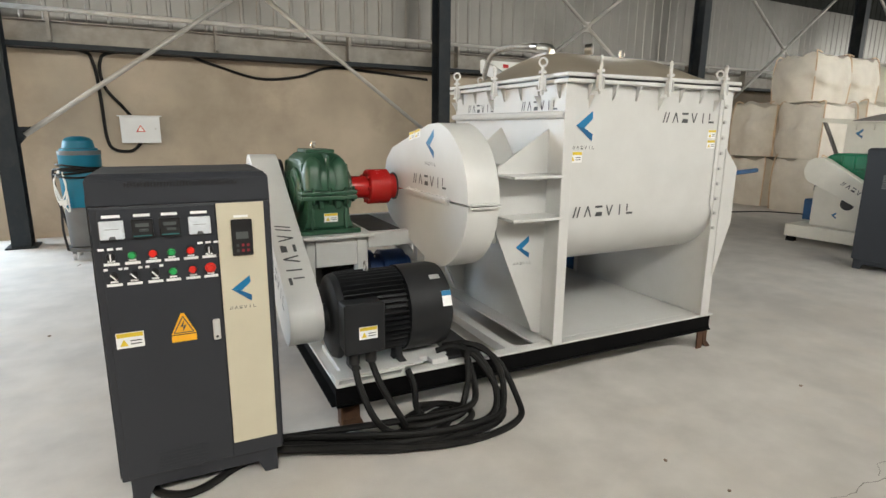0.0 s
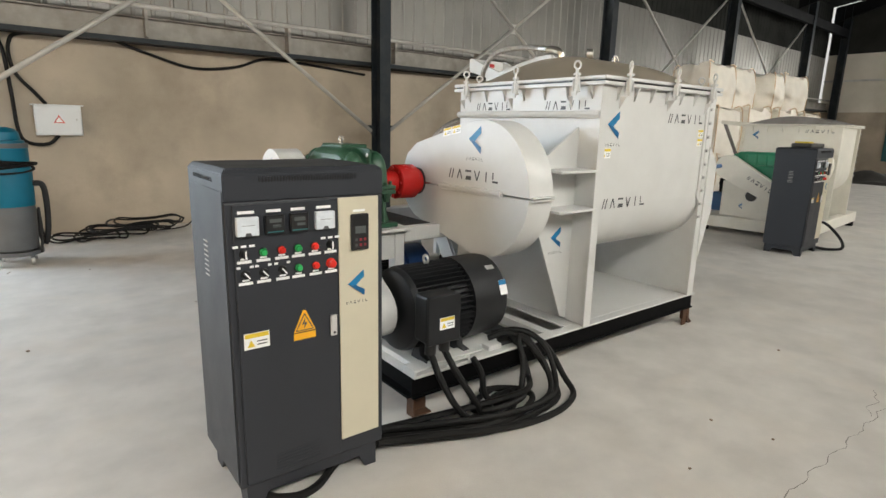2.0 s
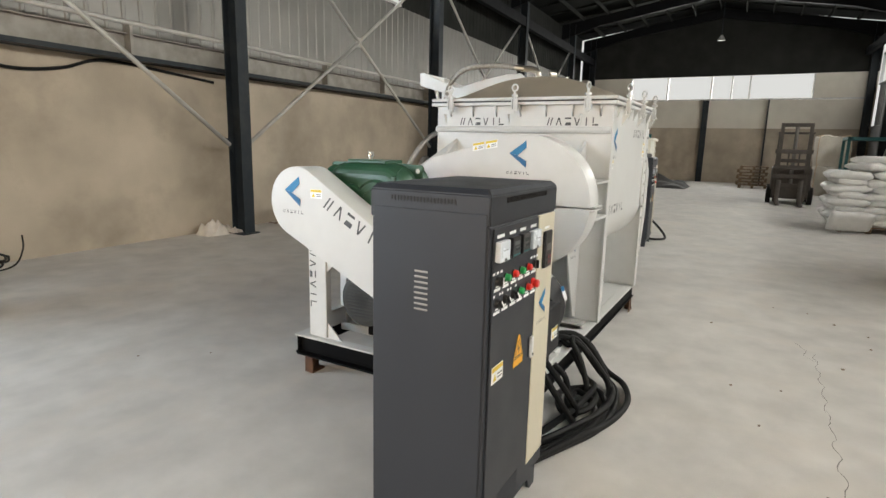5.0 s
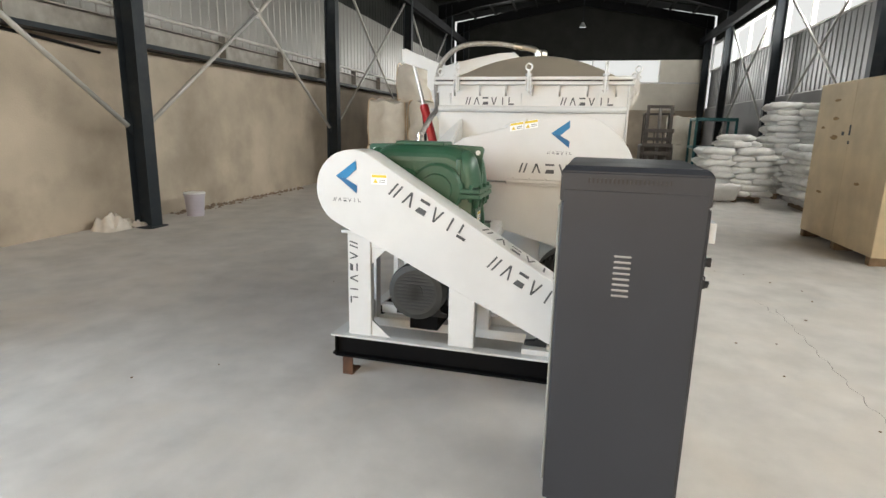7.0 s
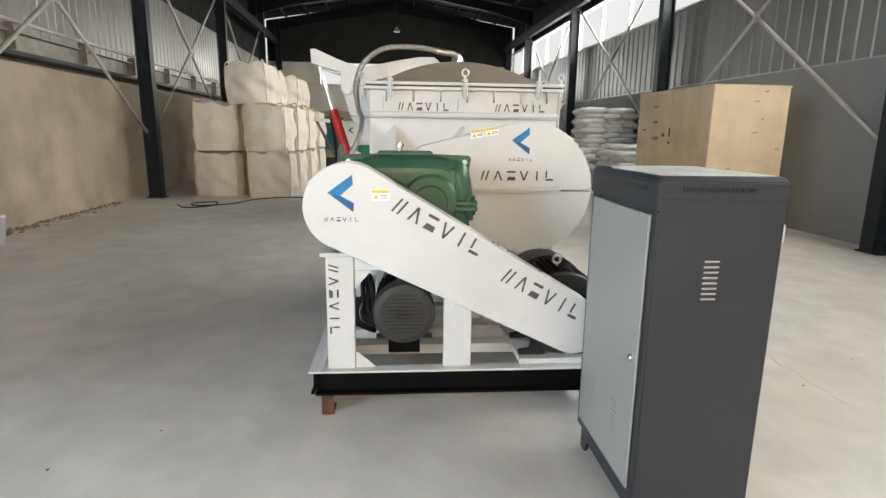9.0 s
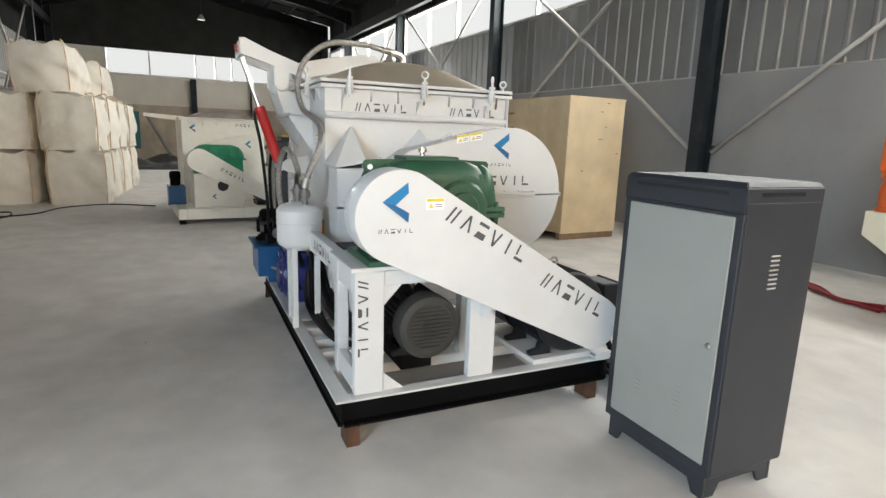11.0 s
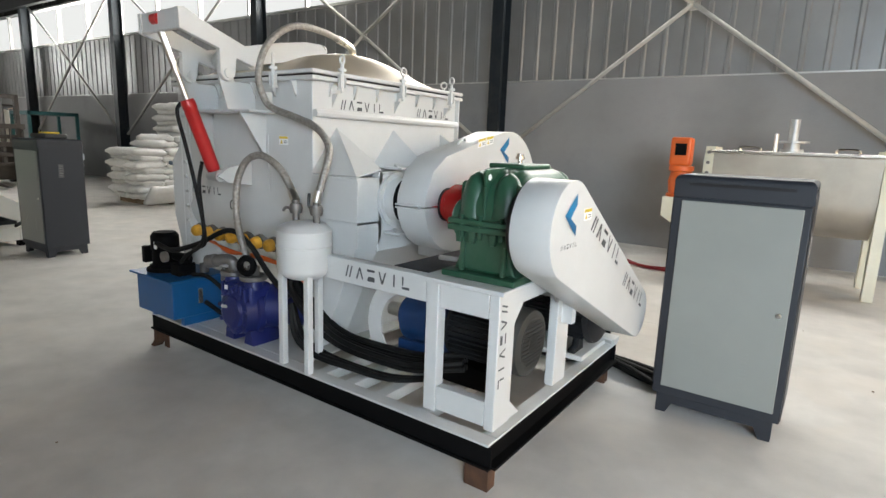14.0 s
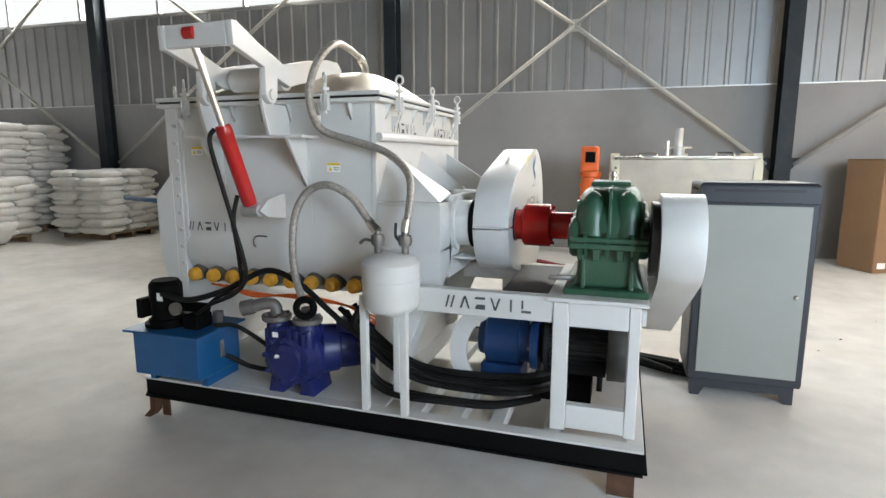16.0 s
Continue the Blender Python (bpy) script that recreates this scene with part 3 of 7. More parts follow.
part("girt_web", box(B(), -2.5, X1, 9.2, 9.24, 2.58, 2.84), GIRT, band, "galvanised band with dusty marks")
part("girt_lip", box(B(), -2.5, X1, 9.12, 9.24, 2.84, 2.855), GIRT, band)
part("girt_lip", box(B(), -2.5, X1, 9.10, 9.399, 2.52, 2.58), COLUMN, band, "dark lower lip of the girt")
part("conduit", rod(B(), (-2.5, 9.08, 2.98), (X1, 9.08, 2.98), 0.03, 10), BRACE, band, "pale steel pipe along the girt")
for k in range(14):
    x = -0.97 + 2.0 * k
    part("pipe_bracket", box(B(), x - 0.02, x + 0.02, 9.07, 9.2, 2.6, 2.96), GIRT, band)
ledge = thing("south_ledge", (11.4, -2.92, 2.6), "thin bright flashing on top of the grey cement wall", "flashing", kind="structure")
part("flashing", box(B(), X0, X1, -3.0, -2.93, 2.6, 2.62), GALV, ledge)
for name, y in (("north", 8.8), ("south", -2.45)):
    rail = thing("eaves_beam", (11.4, y, 5.5), "steel beam along the eaves, darkened for shade", "beam", kind="structure")
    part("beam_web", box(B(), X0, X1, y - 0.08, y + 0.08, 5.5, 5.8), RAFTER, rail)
lamp_ob = thing("hanging_lamp", (26.3, 3.05, 6.2), "small dark bay lamp on a rod under the ridge", "lamp")
part("stem", rod(B(), (26.3, 3.05, 6.4), (26.3, 3.05, 7.8), 0.02), COLUMN, lamp_ob)
part("lamp_shade", lathe(B(), (26.3, 3.05, 6.2), (26.3, 3.05, 6.42), ((0, 0.16), (0.6, 0.1), (1, 0.05))), GALV, lamp_ob)

# the white sky outside the window strips
GLOW = bpy.data.materials.new("overcast_sky_glow")
GLOW.use_nodes = True
_b = GLOW.node_tree.nodes["Principled BSDF"]
_b.inputs["Base Color"].default_value = (0, 0, 0, 1)
_b.inputs["Emission Color"].default_value, _b.inputs["Emission Strength"].default_value = (1.0, 0.98, 0.95, 1), 1.0
solid("backdrop", box(B(), X0 - 20, X1 + 20, -14.2, -14.0, 3.0, 16), GLOW, "plain white overcast sky outside the windows", "sky", "structure")
solid("backdrop", box(B(), X0 - 20, X1 + 20, 21.0, 21.2, 3.0, 16), GLOW, "plain white overcast sky outside the windows", "sky", "structure")
solid("backdrop", box(B(), 43.0, 43.2, -14, 21, 3.0, 16), GLOW, "plain white overcast sky outside the windows", "sky", "structure")

for ob in [o for o in bpy.data.objects if o.parent is None and o.type in ("MESH", "EMPTY") and o != floor]:
    in_hall(ob)

# ---- the main kneader ----
kneader = thing("kneader_machine", (2.2, 3.44, 0.0), "white double trough kneading machine on a black steel base frame", "kneader")

# base: black channels, white flanges, rungs, deck and rusty feet
BX0, BX1, BY0, BY1, BZ = 0.75, 3.51, 2.60, 4.235, 0.262


def channel_x(x0, x1, y, face):
    bm = B()
    box(bm, x0, x1, y - 0.005, y + 0.005, 0.145, 0.25)
    a, b = (y - 0.02, y) if face < 0 else (y, y + 0.02)
    box(bm, x0, x1, a, b, 0.135, 0.147)
    return bm


part("base_channel", channel_x(BX0, BX1, BY0 + 0.03, -1), BLACK, kneader)
part("base_channel", channel_x(BX0, BX1, BY1 - 0.03, 1), BLACK, kneader)
for x, s in ((BX0 + 0.03, -1), (BX1 - 0.03, 1)):
    bm = B()
    box(bm, x - 0.005, x + 0.005, BY0 + 0.036, BY1 - 0.036, 0.145, 0.25)
    box(bm, min(x, x + 0.05 * s), max(x, x + 0.05 * s), BY0 + 0.036, BY1 - 0.036, 0.135, 0.147)
    part("base_channel", bm, BLACK, kneader)
for y0, y1 in ((BY0, BY0 + 0.075), (BY1 - 0.075, BY1)):
    part("base_flange", box(B(), BX0, BX1, y0, y1, 0.25, BZ, 0.003), WHITE, kneader)
part("base_flange", box(B(), BX0, BX0 + 0.075, BY0 + 0.077, BY1 - 0.077, 0.25, BZ, 0.003), WHITE, kneader)
for x in (1.16, 1.42, 1.63, 1.84):
    part("base_rung", box(B(), x - 0.034, x + 0.034, BY0 + 0.077, BY1 - 0.077, 0.2, BZ - 0.003, 0.003), WHITE, kneader)
part("deck_plate", box(B(), 2.0, BX1 - 0.002, BY0 + 0.077, BY1 - 0.077, 0.25, BZ, 0.002), WHITE, kneader)
for x, y in ((0.84, 4.17), (0.84, 2.71)):
    bm = B()
    box(bm, x - 0.06, x + 0.06, y - 0.005, y + 0.005, 0.0, 0.134)
    box(bm, x - 0.06, x + 0.06, y - 0.06, y - 0.005, 0.0, 0.01)
    box(bm, x - 0.06, x - 0.05, y - 0.06, y - 0.005, 0.01, 0.134)
    part("foot", bm, RUST, kneader, "rusty angle iron foot")
for y in (4.185, 2.65):
    bm = prism(B(), [(3.455, 0.134), (3.49, 0.134), (3.495, 0.05), (3.545, 0.0), (3.50, 0.0), (3.465, 0.035)], "y", y - 0.03, y + 0.03)
    box(bm, 3.40, 3.452, y - 0.03, y - 0.02, 0.0, 0.134)
    part("foot", bm, RUST, kneader, "rusty splayed angle iron foot")

# trough: end plates, double curved body
YA, YB = 2.598, 3.972
XA, XB = 2.11, 3.42
for x0, x1 in ((XA, XA + 0.03), (XB - 0.03, XB)):
    part("end_plate", box(B(), x0, x1, YA, YB, BZ, 1.80, 0.004), WHITE, kneader)
out = [(YA + 0.004, 1.80), (YA + 0.004, 1.06)] + arc(2.944, 1.06, 0.342, 180, 345, 28) + arc(3.626, 1.06, 0.342, 195, 360, 28) + [(YB - 0.004, 1.06), (YB - 0.004, 1.80)]
part("trough_body", prism(B(), out, "x", XA + 0.031, XB - 0.031), WHITE, kneader, "white curved double trough")
part("edge_strip", box(B(), XA - 0.03, XA + 0.04, YA - 0.012, YA - 0.001, BZ, 1.80, 0.003), WHITE, kneader)
part("edge_strip", box(B(), XB - 0.06, XB + 0.02, YA - 0.012, YA - 0.001, BZ, 1.80, 0.003), WHITE, kneader)
part("edge_strip", box(B(), XB - 0.06, XB + 0.02, YB + 0.001, YB + 0.012, BZ, 1.80, 0.003), WHITE, kneader)
# bolt row on the flange beside the far end plate
for side, yy in ((-1, YA - 0.012), (1, YB + 0.012)):
    for k in range(9):
        z = 1.70 - 0.1 * k
        part("bolt", rod(B(), (XB - 0.045, yy, z), (XB - 0.045, yy + 0.014 * side, z), 0.012, 6), GALV, kneader)
    inner = YA + 0.004 if side < 0 else YB - 0.004
    part("corner_web", prism(B(), [(XB - 0.031, 1.79), (XB - 0.085, 1.79), (XB - 0.085, 1.06), (XB - 0.031, 0.98)], "y", min(inner, inner + 0.012 * side), max(inner, inner + 0.012 * side)), WHITE, kneader)

# rim, lid flange, rail below the rim
part("rim", box(B(), 2.07, 3.478, 2.563, 4.007, 1.80, 1.822, 0.004), WHITE, kneader)
part("gasket", box(B(), 2.085, 3.463, 2.578, 3.992, 1.822, 1.834), BLACK_PLASTIC, kneader, "thin black gasket")
part("lid_flange", box(B(), 2.07, 3.478, 2.563, 4.007, 1.834, 1.856, 0.004), WHITE, kneader)
part("end_rail", tube(B(), [(2.095, 2.6, 1.627), (2.08, 3.3, 1.627), (2.095, 3.97, 1.627)], 0.022, 8, 2), WHITE, kneader)
for k in range(7):
    y = 2.68 + 0.195 * k
    bm = prism(B(), [(2.075, 1.80), (2.11, 1.80), (2.11, 1.72)], "y", y - 0.006, y + 0.006)
    part("rim_gusset", bm, WHITE, kneader)
for yy, s in ((YA, -1), (YB, 1)):
    for k in range(7):
        x = 2.25 + 0.18 * k
        part("rim_gusset", prism(B(), [(yy + 0.035 * s, 1.80), (yy + (0.006 if s < 0 else -0.006), 1.80), (yy + (0.006 if s < 0 else -0.006), 1.71)], "x", x - 0.006, x + 0.006), WHITE, kneader)


def lid_surface():
    bm = B()
    nu, nv = 28, 20
    grid = []
    for i in range(nu + 1):
        u = i / nu
        row = []
        for j in range(nv + 1):
            v = -1 + 2 * j / nv
            x = 2.13 + 1.29 * u
            ramp = min(1.0, u / 0.26, (1 - u) / 0.26)
            ramp = math.sin(ramp * math.pi / 2) ** 1.2
            z = 1.857 + 0.185 * ramp * max(0.0, 1 - abs(v) ** 2.1)
            row.append(bm.verts.new((x, 3.285 + 0.65 * v, z)))
        grid.append(row)
    for i in range(nu):
        for j in range(nv):
            bm.faces.new((grid[i][j], grid[i + 1][j], grid[i + 1][j + 1], grid[i][j + 1])).smooth = True
    bmesh.ops.recalc_face_normals(bm, faces=bm.faces)
    return bm


part("lid", lid_surface(), LID, kneader, "domed stainless steel lid")


def eye_clamp(x, y, dx, dy, ring_turn=(0, 0)):
    """A swing bolt with a ring nut in a forked bracket on the rim; (dx, dy) points outwards."""
    ox, oy = x + 0.03 * dx, y + 0.03 * dy
    tx, ty = -dy, dx
    bm = B()
    for s in (-1, 1):
        cx, cy = ox + tx * 0.017 * s, oy + ty * 0.017 * s
        hx, hy = abs(dx) * 0.014 + abs(tx) * 0.004, abs(dy) * 0.014 + abs(ty) * 0.004
        box(bm, cx - hx, cx + hx, cy - hy, cy + hy, 1.768, 1.838, 0.002)
    box(bm, ox - 0.021, ox + 0.021, oy - 0.021, oy + 0.021, 1.758, 1.767)
    web = [bm.verts.new((x - dx * 0.0 + tx * a + dx * b, y + ty * a + dy * b, z)) for a, b, z in ((-0.05, 0.002, 1.66), (-0.05, 0.05, 1.735), (-0.044, 0.002, 1.66), (-0.044, 0.05, 1.735), (-0.05, 0.002, 1.735), (-0.044, 0.002, 1.735))]
    for q in ((0, 1, 4), (2, 5, 3), (0, 2, 3, 1), (1, 3, 5, 4), (0, 4, 5, 2)):
        bm.faces.new([web[i] for i in q])
    clamp = part("clamp_bracket", bm, WHITE, kneader, "white forked lid clamp")
    bm = B()
    rod(bm, (ox, oy, 1.74), (ox, oy, 1.90), 0.010, 8)
    lathe(bm, (ox, oy, 1.858), (ox, oy, 1.872), ((0, 0.024), (1, 0.024)), 6)
    ring(bm, (ox, oy, 1.92), (*ring_turn, 0), 0.023, 0.0065, 14, 6)
    part("ring_bolt", bm, WHITE, clamp, "white ring bolt")


for y in (3.82, 3.29, 2.757):
    eye_clamp(2.07, y, -1, 0, (-1, 0.1) if y == 3.29 else (0.25, 1))
    eye_clamp(3.478, y, 1, 0, (0.6, 0.8))
for x in (2.27, 2.80, 3.28):
    eye_clamp(x, 2.563, 0, -1, (0.8, -0.6))
for x in (2.36, 3.24):
    eye_clamp(x, 4.007, 0, 1, (0.7, 0.7))

# lid fittings
part("lid_elbow", tube(B(), [(2.49, 3.29, 1.98), (2.49, 3.29, 2.07), (2.48, 3.34, 2.10), (2.457, 3.42, 2.108)], 0.024, 8, 4), STEEL, kneader)
bm = B()
rod(bm, (2.80, 3.28, 2.0), (2.80, 3.28, 2.06), 0.01)
lathe(bm, (2.815, 3.26, 2.095), (2.785, 3.30, 2.095), ((0, 0.036), (1, 0.036)), 16)
part("pressure_gauge", bm, STEEL, kneader, "small round pressure gauge")
bm = B()
rod(bm, (3.05, 3.23, 2.0), (3.05, 3.23, 2.1), 0.015)
rod(bm, (3.05, 3.23, 2.06), (3.05, 3.23, 2.075), 0.03)
part("vent_cock", bm, STEEL, kneader)

# ribs, shelves and bearing plates at both ends
for ex, s in ((XA, -1), (XB, 1)):
    reach = 0.345 if s < 0 else 0.125
    for yr, side in ((2.773, -1), (3.79, 1)):
        pts = [(ex, 1.55), (ex + reach * s, 1.33), (ex + reach * s, 0.95), (ex + 0.06 * s, 0.30), (ex, 0.28)]
        part("end_rib", prism(B(), pts, "y", yr - 0.008, yr + 0.008), WHITE, kneader)
        yo = yr + 0.19 * side
        for z in (1.285, 1.045):
            part("shelf_plate", box(B(), min(ex, ex + reach * s), max(ex, ex + reach * s), min(yr, yo), max(yr, yo), z - 0.008, z + 0.008, 0.002), WHITE, kneader)
        bm = B()
        a = [bm.verts.new(p) for p in ((ex, yr, 1.55), (ex, yo, 1.295), (ex + reach * s, yo, 1.295), (ex + reach * s, yr, 1.33))]
        f = bm.faces.new((a[0], a[1], a[2], a[3]))
        bmesh.ops.recalc_face_normals(bm, faces=[f])
        bmesh.ops.solidify(bm, geom=[f], thickness=0.008)
        if s > 0:
            part("side_panel", prism(B(), [(ex, 1.43), (ex + reach, 1.30), (ex + reach, 0.93), (ex, 0.55)], "y", yo - 0.006, yo + 0.006), WHITE, kneader)
        if side > 0 and s < 0:
            part("sloped_gusset", bm, WHITE, kneader)
            bxx = ex + reach * s
            part("side_panel", prism(B(), [(ex, 1.28), (bxx, 1.28), (bxx, 0.93), (ex - 0.07, 0.30), (ex, 0.30)], "y", yo - 0.014, yo - 0.006), WHITE, kneader)
            part("front_panel", prism(B(), [(bxx, 1.28), (bxx + 0.008, 1.28), (bxx + 0.008, 0.93), (ex - 0.062, 0.30), (ex - 0.07, 0.30), (bxx, 0.93)], "y", yr + 0.01, yo - 0.015), WHITE, kneader)
        else:
            bm.free()
    bm = B()
    a = [bm.verts.new(p) for p in ((ex, 3.295, 1.56), (ex, 3.495, 1.325), (ex, 3.095, 1.325), (ex + reach * 0.85 * s, 3.295, 1.325))]
    for q in ((0, 1, 3), (0, 3, 2), (1, 2, 3), (0, 2, 1)):
        bm.faces.new([a[k] for k in q])
    bmesh.ops.recalc_face_normals(bm, faces=bm.faces)
    part("tent_gusset", bm, WHITE, kneader, "white folded triangular gusset")
    bx = ex + reach * s
    part("bearing_plate", box(B(), min(bx, bx - 0.025 * s), max(bx, bx - 0.025 * s), 2.80, 3.81, 0.88, 1.32, 0.003), WHITE, kneader)
    for y in (2.97, 3.62):
        if s < 0:
            part("bearing_housing", lathe(B(), (bx, y + 0.05, 1.165), (1.668, y + 0.05, 1.165), ((0, 0.15), (0.2, 0.15), (0.22, 0.125), (1, 0.125)), 28), WHITE, kneader, "white bearing drum")
            part("seal_ring", lathe(B(), (1.668, y + 0.05, 1.165), (1.645, y + 0.05, 1.165), ((0, 0.132), (1, 0.132)), 28), BLACK, kneader, "black shaft seal ring")
        else:
            part("bearing_housing", lathe(B(), (bx, y, 1.08), (bx + 0.09 * s, y, 1.08), ((0, 0.16), (0.5, 0.16), (0.5, 0.11), (1, 0.11)), 24), IRON, kneader)
    if s < 0:
        for y in (2.86, 3.72):
            for z in (1.345, 0.985):
                part("cover_bracket", box(B(), 1.64, bx - 0.002, y - 0.05, y + 0.05, z - 0.006, z + 0.006, 0.002), WHITE, kneader)
                part("bracket_bolt", rod(B(), (1.72, y, z + 0.006), (1.72, y, z + 0.022), 0.012, 6), GALV, kneader)
    else:
        for y in (2.82, 3.70):
            part("handle_bar", rod(B(), (ex + reach - 0.02, y, 1.22), (ex + 0.68, y, 1.255), 0.017, 10), BLUE, kneader, "blue painted handle bar")

# tilting arms, cross tube, hydraulic cylinder
for x in (2.60, 2.98):
    pts = [(4.445, 2.125), (4.41, 2.13), (4.245, 2.058), (4.05, 1.99), (3.95, 2.015), (3.80, 2.05), (3.60, 2.085), (3.48, 2.088), (3.43, 2.045), (3.46, 1.985), (3.66, 1.965), (3.87, 1.92), (4.0, 1.885), (4.11, 1.915), (4.12, 1.825), (4.14, 1.795), (4.165, 1.786), (4.19, 1.795), (4.215, 1.825), (4.215, 1.955), (4.44, 2.02)]
    part("lid_arm", prism(B(), pts, "x", x - 0.018, x + 0.018, 0.004), WHITE, kneader, "white cranked lid arm")
    part("hinge_boss", rod(B(), (x - 0.03, 4.165, 1.83), (x + 0.03, 4.165, 1.83), 0.028, 16), WHITE, kneader)
    part("hinge_bracket", prism(B(), [(3.965, 1.637), (4.15, 1.637), (4.20, 1.80), (4.20, 1.86), (4.13, 1.86), (4.10, 1.79), (3.965, 1.79)], "x", x + 0.02, x + 0.036), WHITE, kneader)
part("arm_crossbar", box(B(), 2.619, 2.961, 4.405, 4.44, 2.022, 2.126, 0.005), WHITE, kneader)
part("hinge_tube", rod(B(), (2.63, 3.97, 1.935), (2.95, 3.97, 1.935), 0.062, 24), WHITE, kneader)
tip, low = Vector((2.82, 4.43, 2.075)), Vector((2.735, 4.17, 1.25))
d = (low - tip).normalized()
cyl = part("hydraulic_cylinder", lathe(B(), tip + d * 0.42, low - d * 0.03, ((0, 0.035), (0.05, 0.040), (0.12, 0.040), (0.13, 0.038), (0.94, 0.038), (1, 0.034)), 24), RAM_RED, kneader, "red hydraulic cylinder barrel")
part("piston_rod", rod(B(), tip, tip + d * 0.43, 0.017, 12), STEEL, cyl)
part("rod_clevis", lathe(B(), tip + Vector((-0.028, 0, 0.01)), tip + Vector((0.028, 0, 0.01)), ((0, 0.03), (1, 0.03)), 16), RAM_RED, cyl)
part("foot_clevis", rod(B(), low + Vector((-0.05, 0, 0)), low + Vector((0.05, 0, 0)), 0.035, 14), GALV, cyl)
part("cylinder_lug", prism(B(), [(3.96, 1.33), (4.13, 1.30), (4.2, 1.25), (4.13, 1.21), (3.96, 1.19)], "x", 2.665, 2.69), WHITE, kneader)
part("lug_plate", box(B(), 2.5, 3.0, 3.962, 3.972, 1.17, 1.5), WHITE, kneader)
part("arm_gusset", prism(B(), [(3.96, 1.62), (4.14, 1.62), (3.96, 1.35)], "x", 2.52, 2.54), WHITE, kneader)
part("arm_gusset", prism(B(), [(3.96, 1.62), (4.14, 1.62), (3.96, 1.35)], "x", 3.06, 3.08), WHITE, kneader)
part("arm_shelf", box(B(), 2.44, 3.16, 3.96, 4.14, 1.62, 1.635, 0.003), WHITE, kneader)

# heater rods along the trough
for k in range(9):
    x = 2.27 + 0.133 * k
    h = part("heater_rod", lathe(B(), (x, 3.79, 0.845), (x, 3.93, 0.828), ((0, 0.042), (0.55, 0.042), (0.56, 0.052), (0.7, 0.053), (1, 0.047)), 16), IRON, kneader, "dark steel heater flange")
    part("heater_boss", lathe(B(), (x, 3.76, 0.85), (x, 3.85, 0.838), ((0, 0.058), (0.8, 0.058), (1, 0.05)), 16), WHITE, h, "white welded boss")
    part("heater_cap", lathe(B(), (x, 3.93, 0.828), (x + 0.004, 3.985, 0.82), ((0, 0.039), (0.45, 0.041), (0.8, 0.034), (1, 0.02)), 16), ORANGE, h, "orange yellow heater cap")
bm = B()
for k in range(3):
    tube(bm, [(3.2 - 0.05 * k, 3.97, 0.78), (2.9, 3.99, 0.755 - 0.012 * k), (2.6, 4.0, 0.745 + 0.01 * k), (2.3, 4.0, 0.73), (2.12, 4.0, 0.68 - 0.02 * k)], 0.006, 6)
part("heater_wiring", bm, ORANGE_PAINT, kneader, "thin orange heater wires")

# gear cover and shaft coupling
GX0, GX1, SEAM = 1.45, 1.642, 1.152
gu = [(2.535, SEAM + 0.005)] + arc(2.95, 1.165, 0.415, 177, 97, 24) + [(3.035, 1.570)] + arc(3.53, 1.165, 0.27, 70, 10, 2) + [(3.80, SEAM + 0.005)]
gl = [(3.80, SEAM - 0.005)] + arc(3.53, 1.165, 0.27, -14, -68, 3) + arc(2.95, 1.165, 0.415, 278, 183, 26) + [(2.535, SEAM - 0.005)]
cover = part("gear_cover", prism(B(), gu, "x", GX0, GX1, 0.003), WHITE, kneader, "white bent sheet metal gear cover in two halves")
part("lower_half", prism(B(), gl, "x", GX0, GX1, 0.003), WHITE, cover)
part("cover_seam", box(B(), 1.418, GX0 - 0.001, 2.74, 3.325, SEAM - 0.001, SEAM + 0.022, 0.004), WHITE, cover, "white bolted flange strip")
part("cover_seam", box(B(), 1.430, GX0 - 0.001, 2.74, 3.325, SEAM - 0.017, SEAM - 0.0015, 0.003), WHITE, cover)
for za, zb in ((SEAM + 0.003, SEAM + 0.012), (SEAM - 0.013, SEAM - 0.004)):
    part("cover_seam", box(B(), GX0 + 0.01, GX1 - 0.004, 2.508, 2.537, za, zb, 0.002), WHITE, cover)
    part("cover_seam", box(B(), GX0 + 0.03, GX1 - 0.004, 3.798, 3.822, za, zb, 0.002), WHITE, cover)
for k in range(6):
    y = 2.76 + 0.105 * k
    part("cover_bolt", rod(B(), (1.432, y, SEAM + 0.022), (1.432, y, SEAM + 0.031), 0.008, 6), WHITE, cover)
part("cover_handle", tube(B(), [(1.56, 3.36, 1.47), (1.55, 3.36, 1.50), (1.55, 3.31, 1.525), (1.56, 3.28, 1.50)], 0.007, 6, 4), WHITE, cover)
part("shaft_hole", lathe(B(), (1.449, 3.60, 1.16), (1.44, 3.60, 1.16), ((0, 0.092), (1, 0.092)), 28), BLACK_PLASTIC, cover, "dark hole round the shaft")
part("cover_stand", box(B(), 1.5, 1.6, 3.1, 3.2, BZ, 0.79), WHITE, cover)
cp = part("shaft_coupling", lathe(B(), (1.10, 3.60, 1.16), (1.50, 3.60, 1.16), ((0, 0.073), (0.375, 0.073), (0.375, 0.106), (0.395, 0.115), (0.73, 0.115), (0.75, 0.106), (0.75, 0.084), (1, 0.084)), 36), RED, kneader, "glossy red shaft coupling")
for k in range(8):
    a = 2 * math.pi * k / 8
    part("coupling_bolt", rod(B(), (1.236, 3.60 + 0.095 * math.cos(a), 1.16 + 0.095 * math.sin(a)), (1.2495, 3.60 + 0.095 * math.cos(a), 1.16 + 0.095 * math.sin(a)), 0.01, 6), RED, cp)

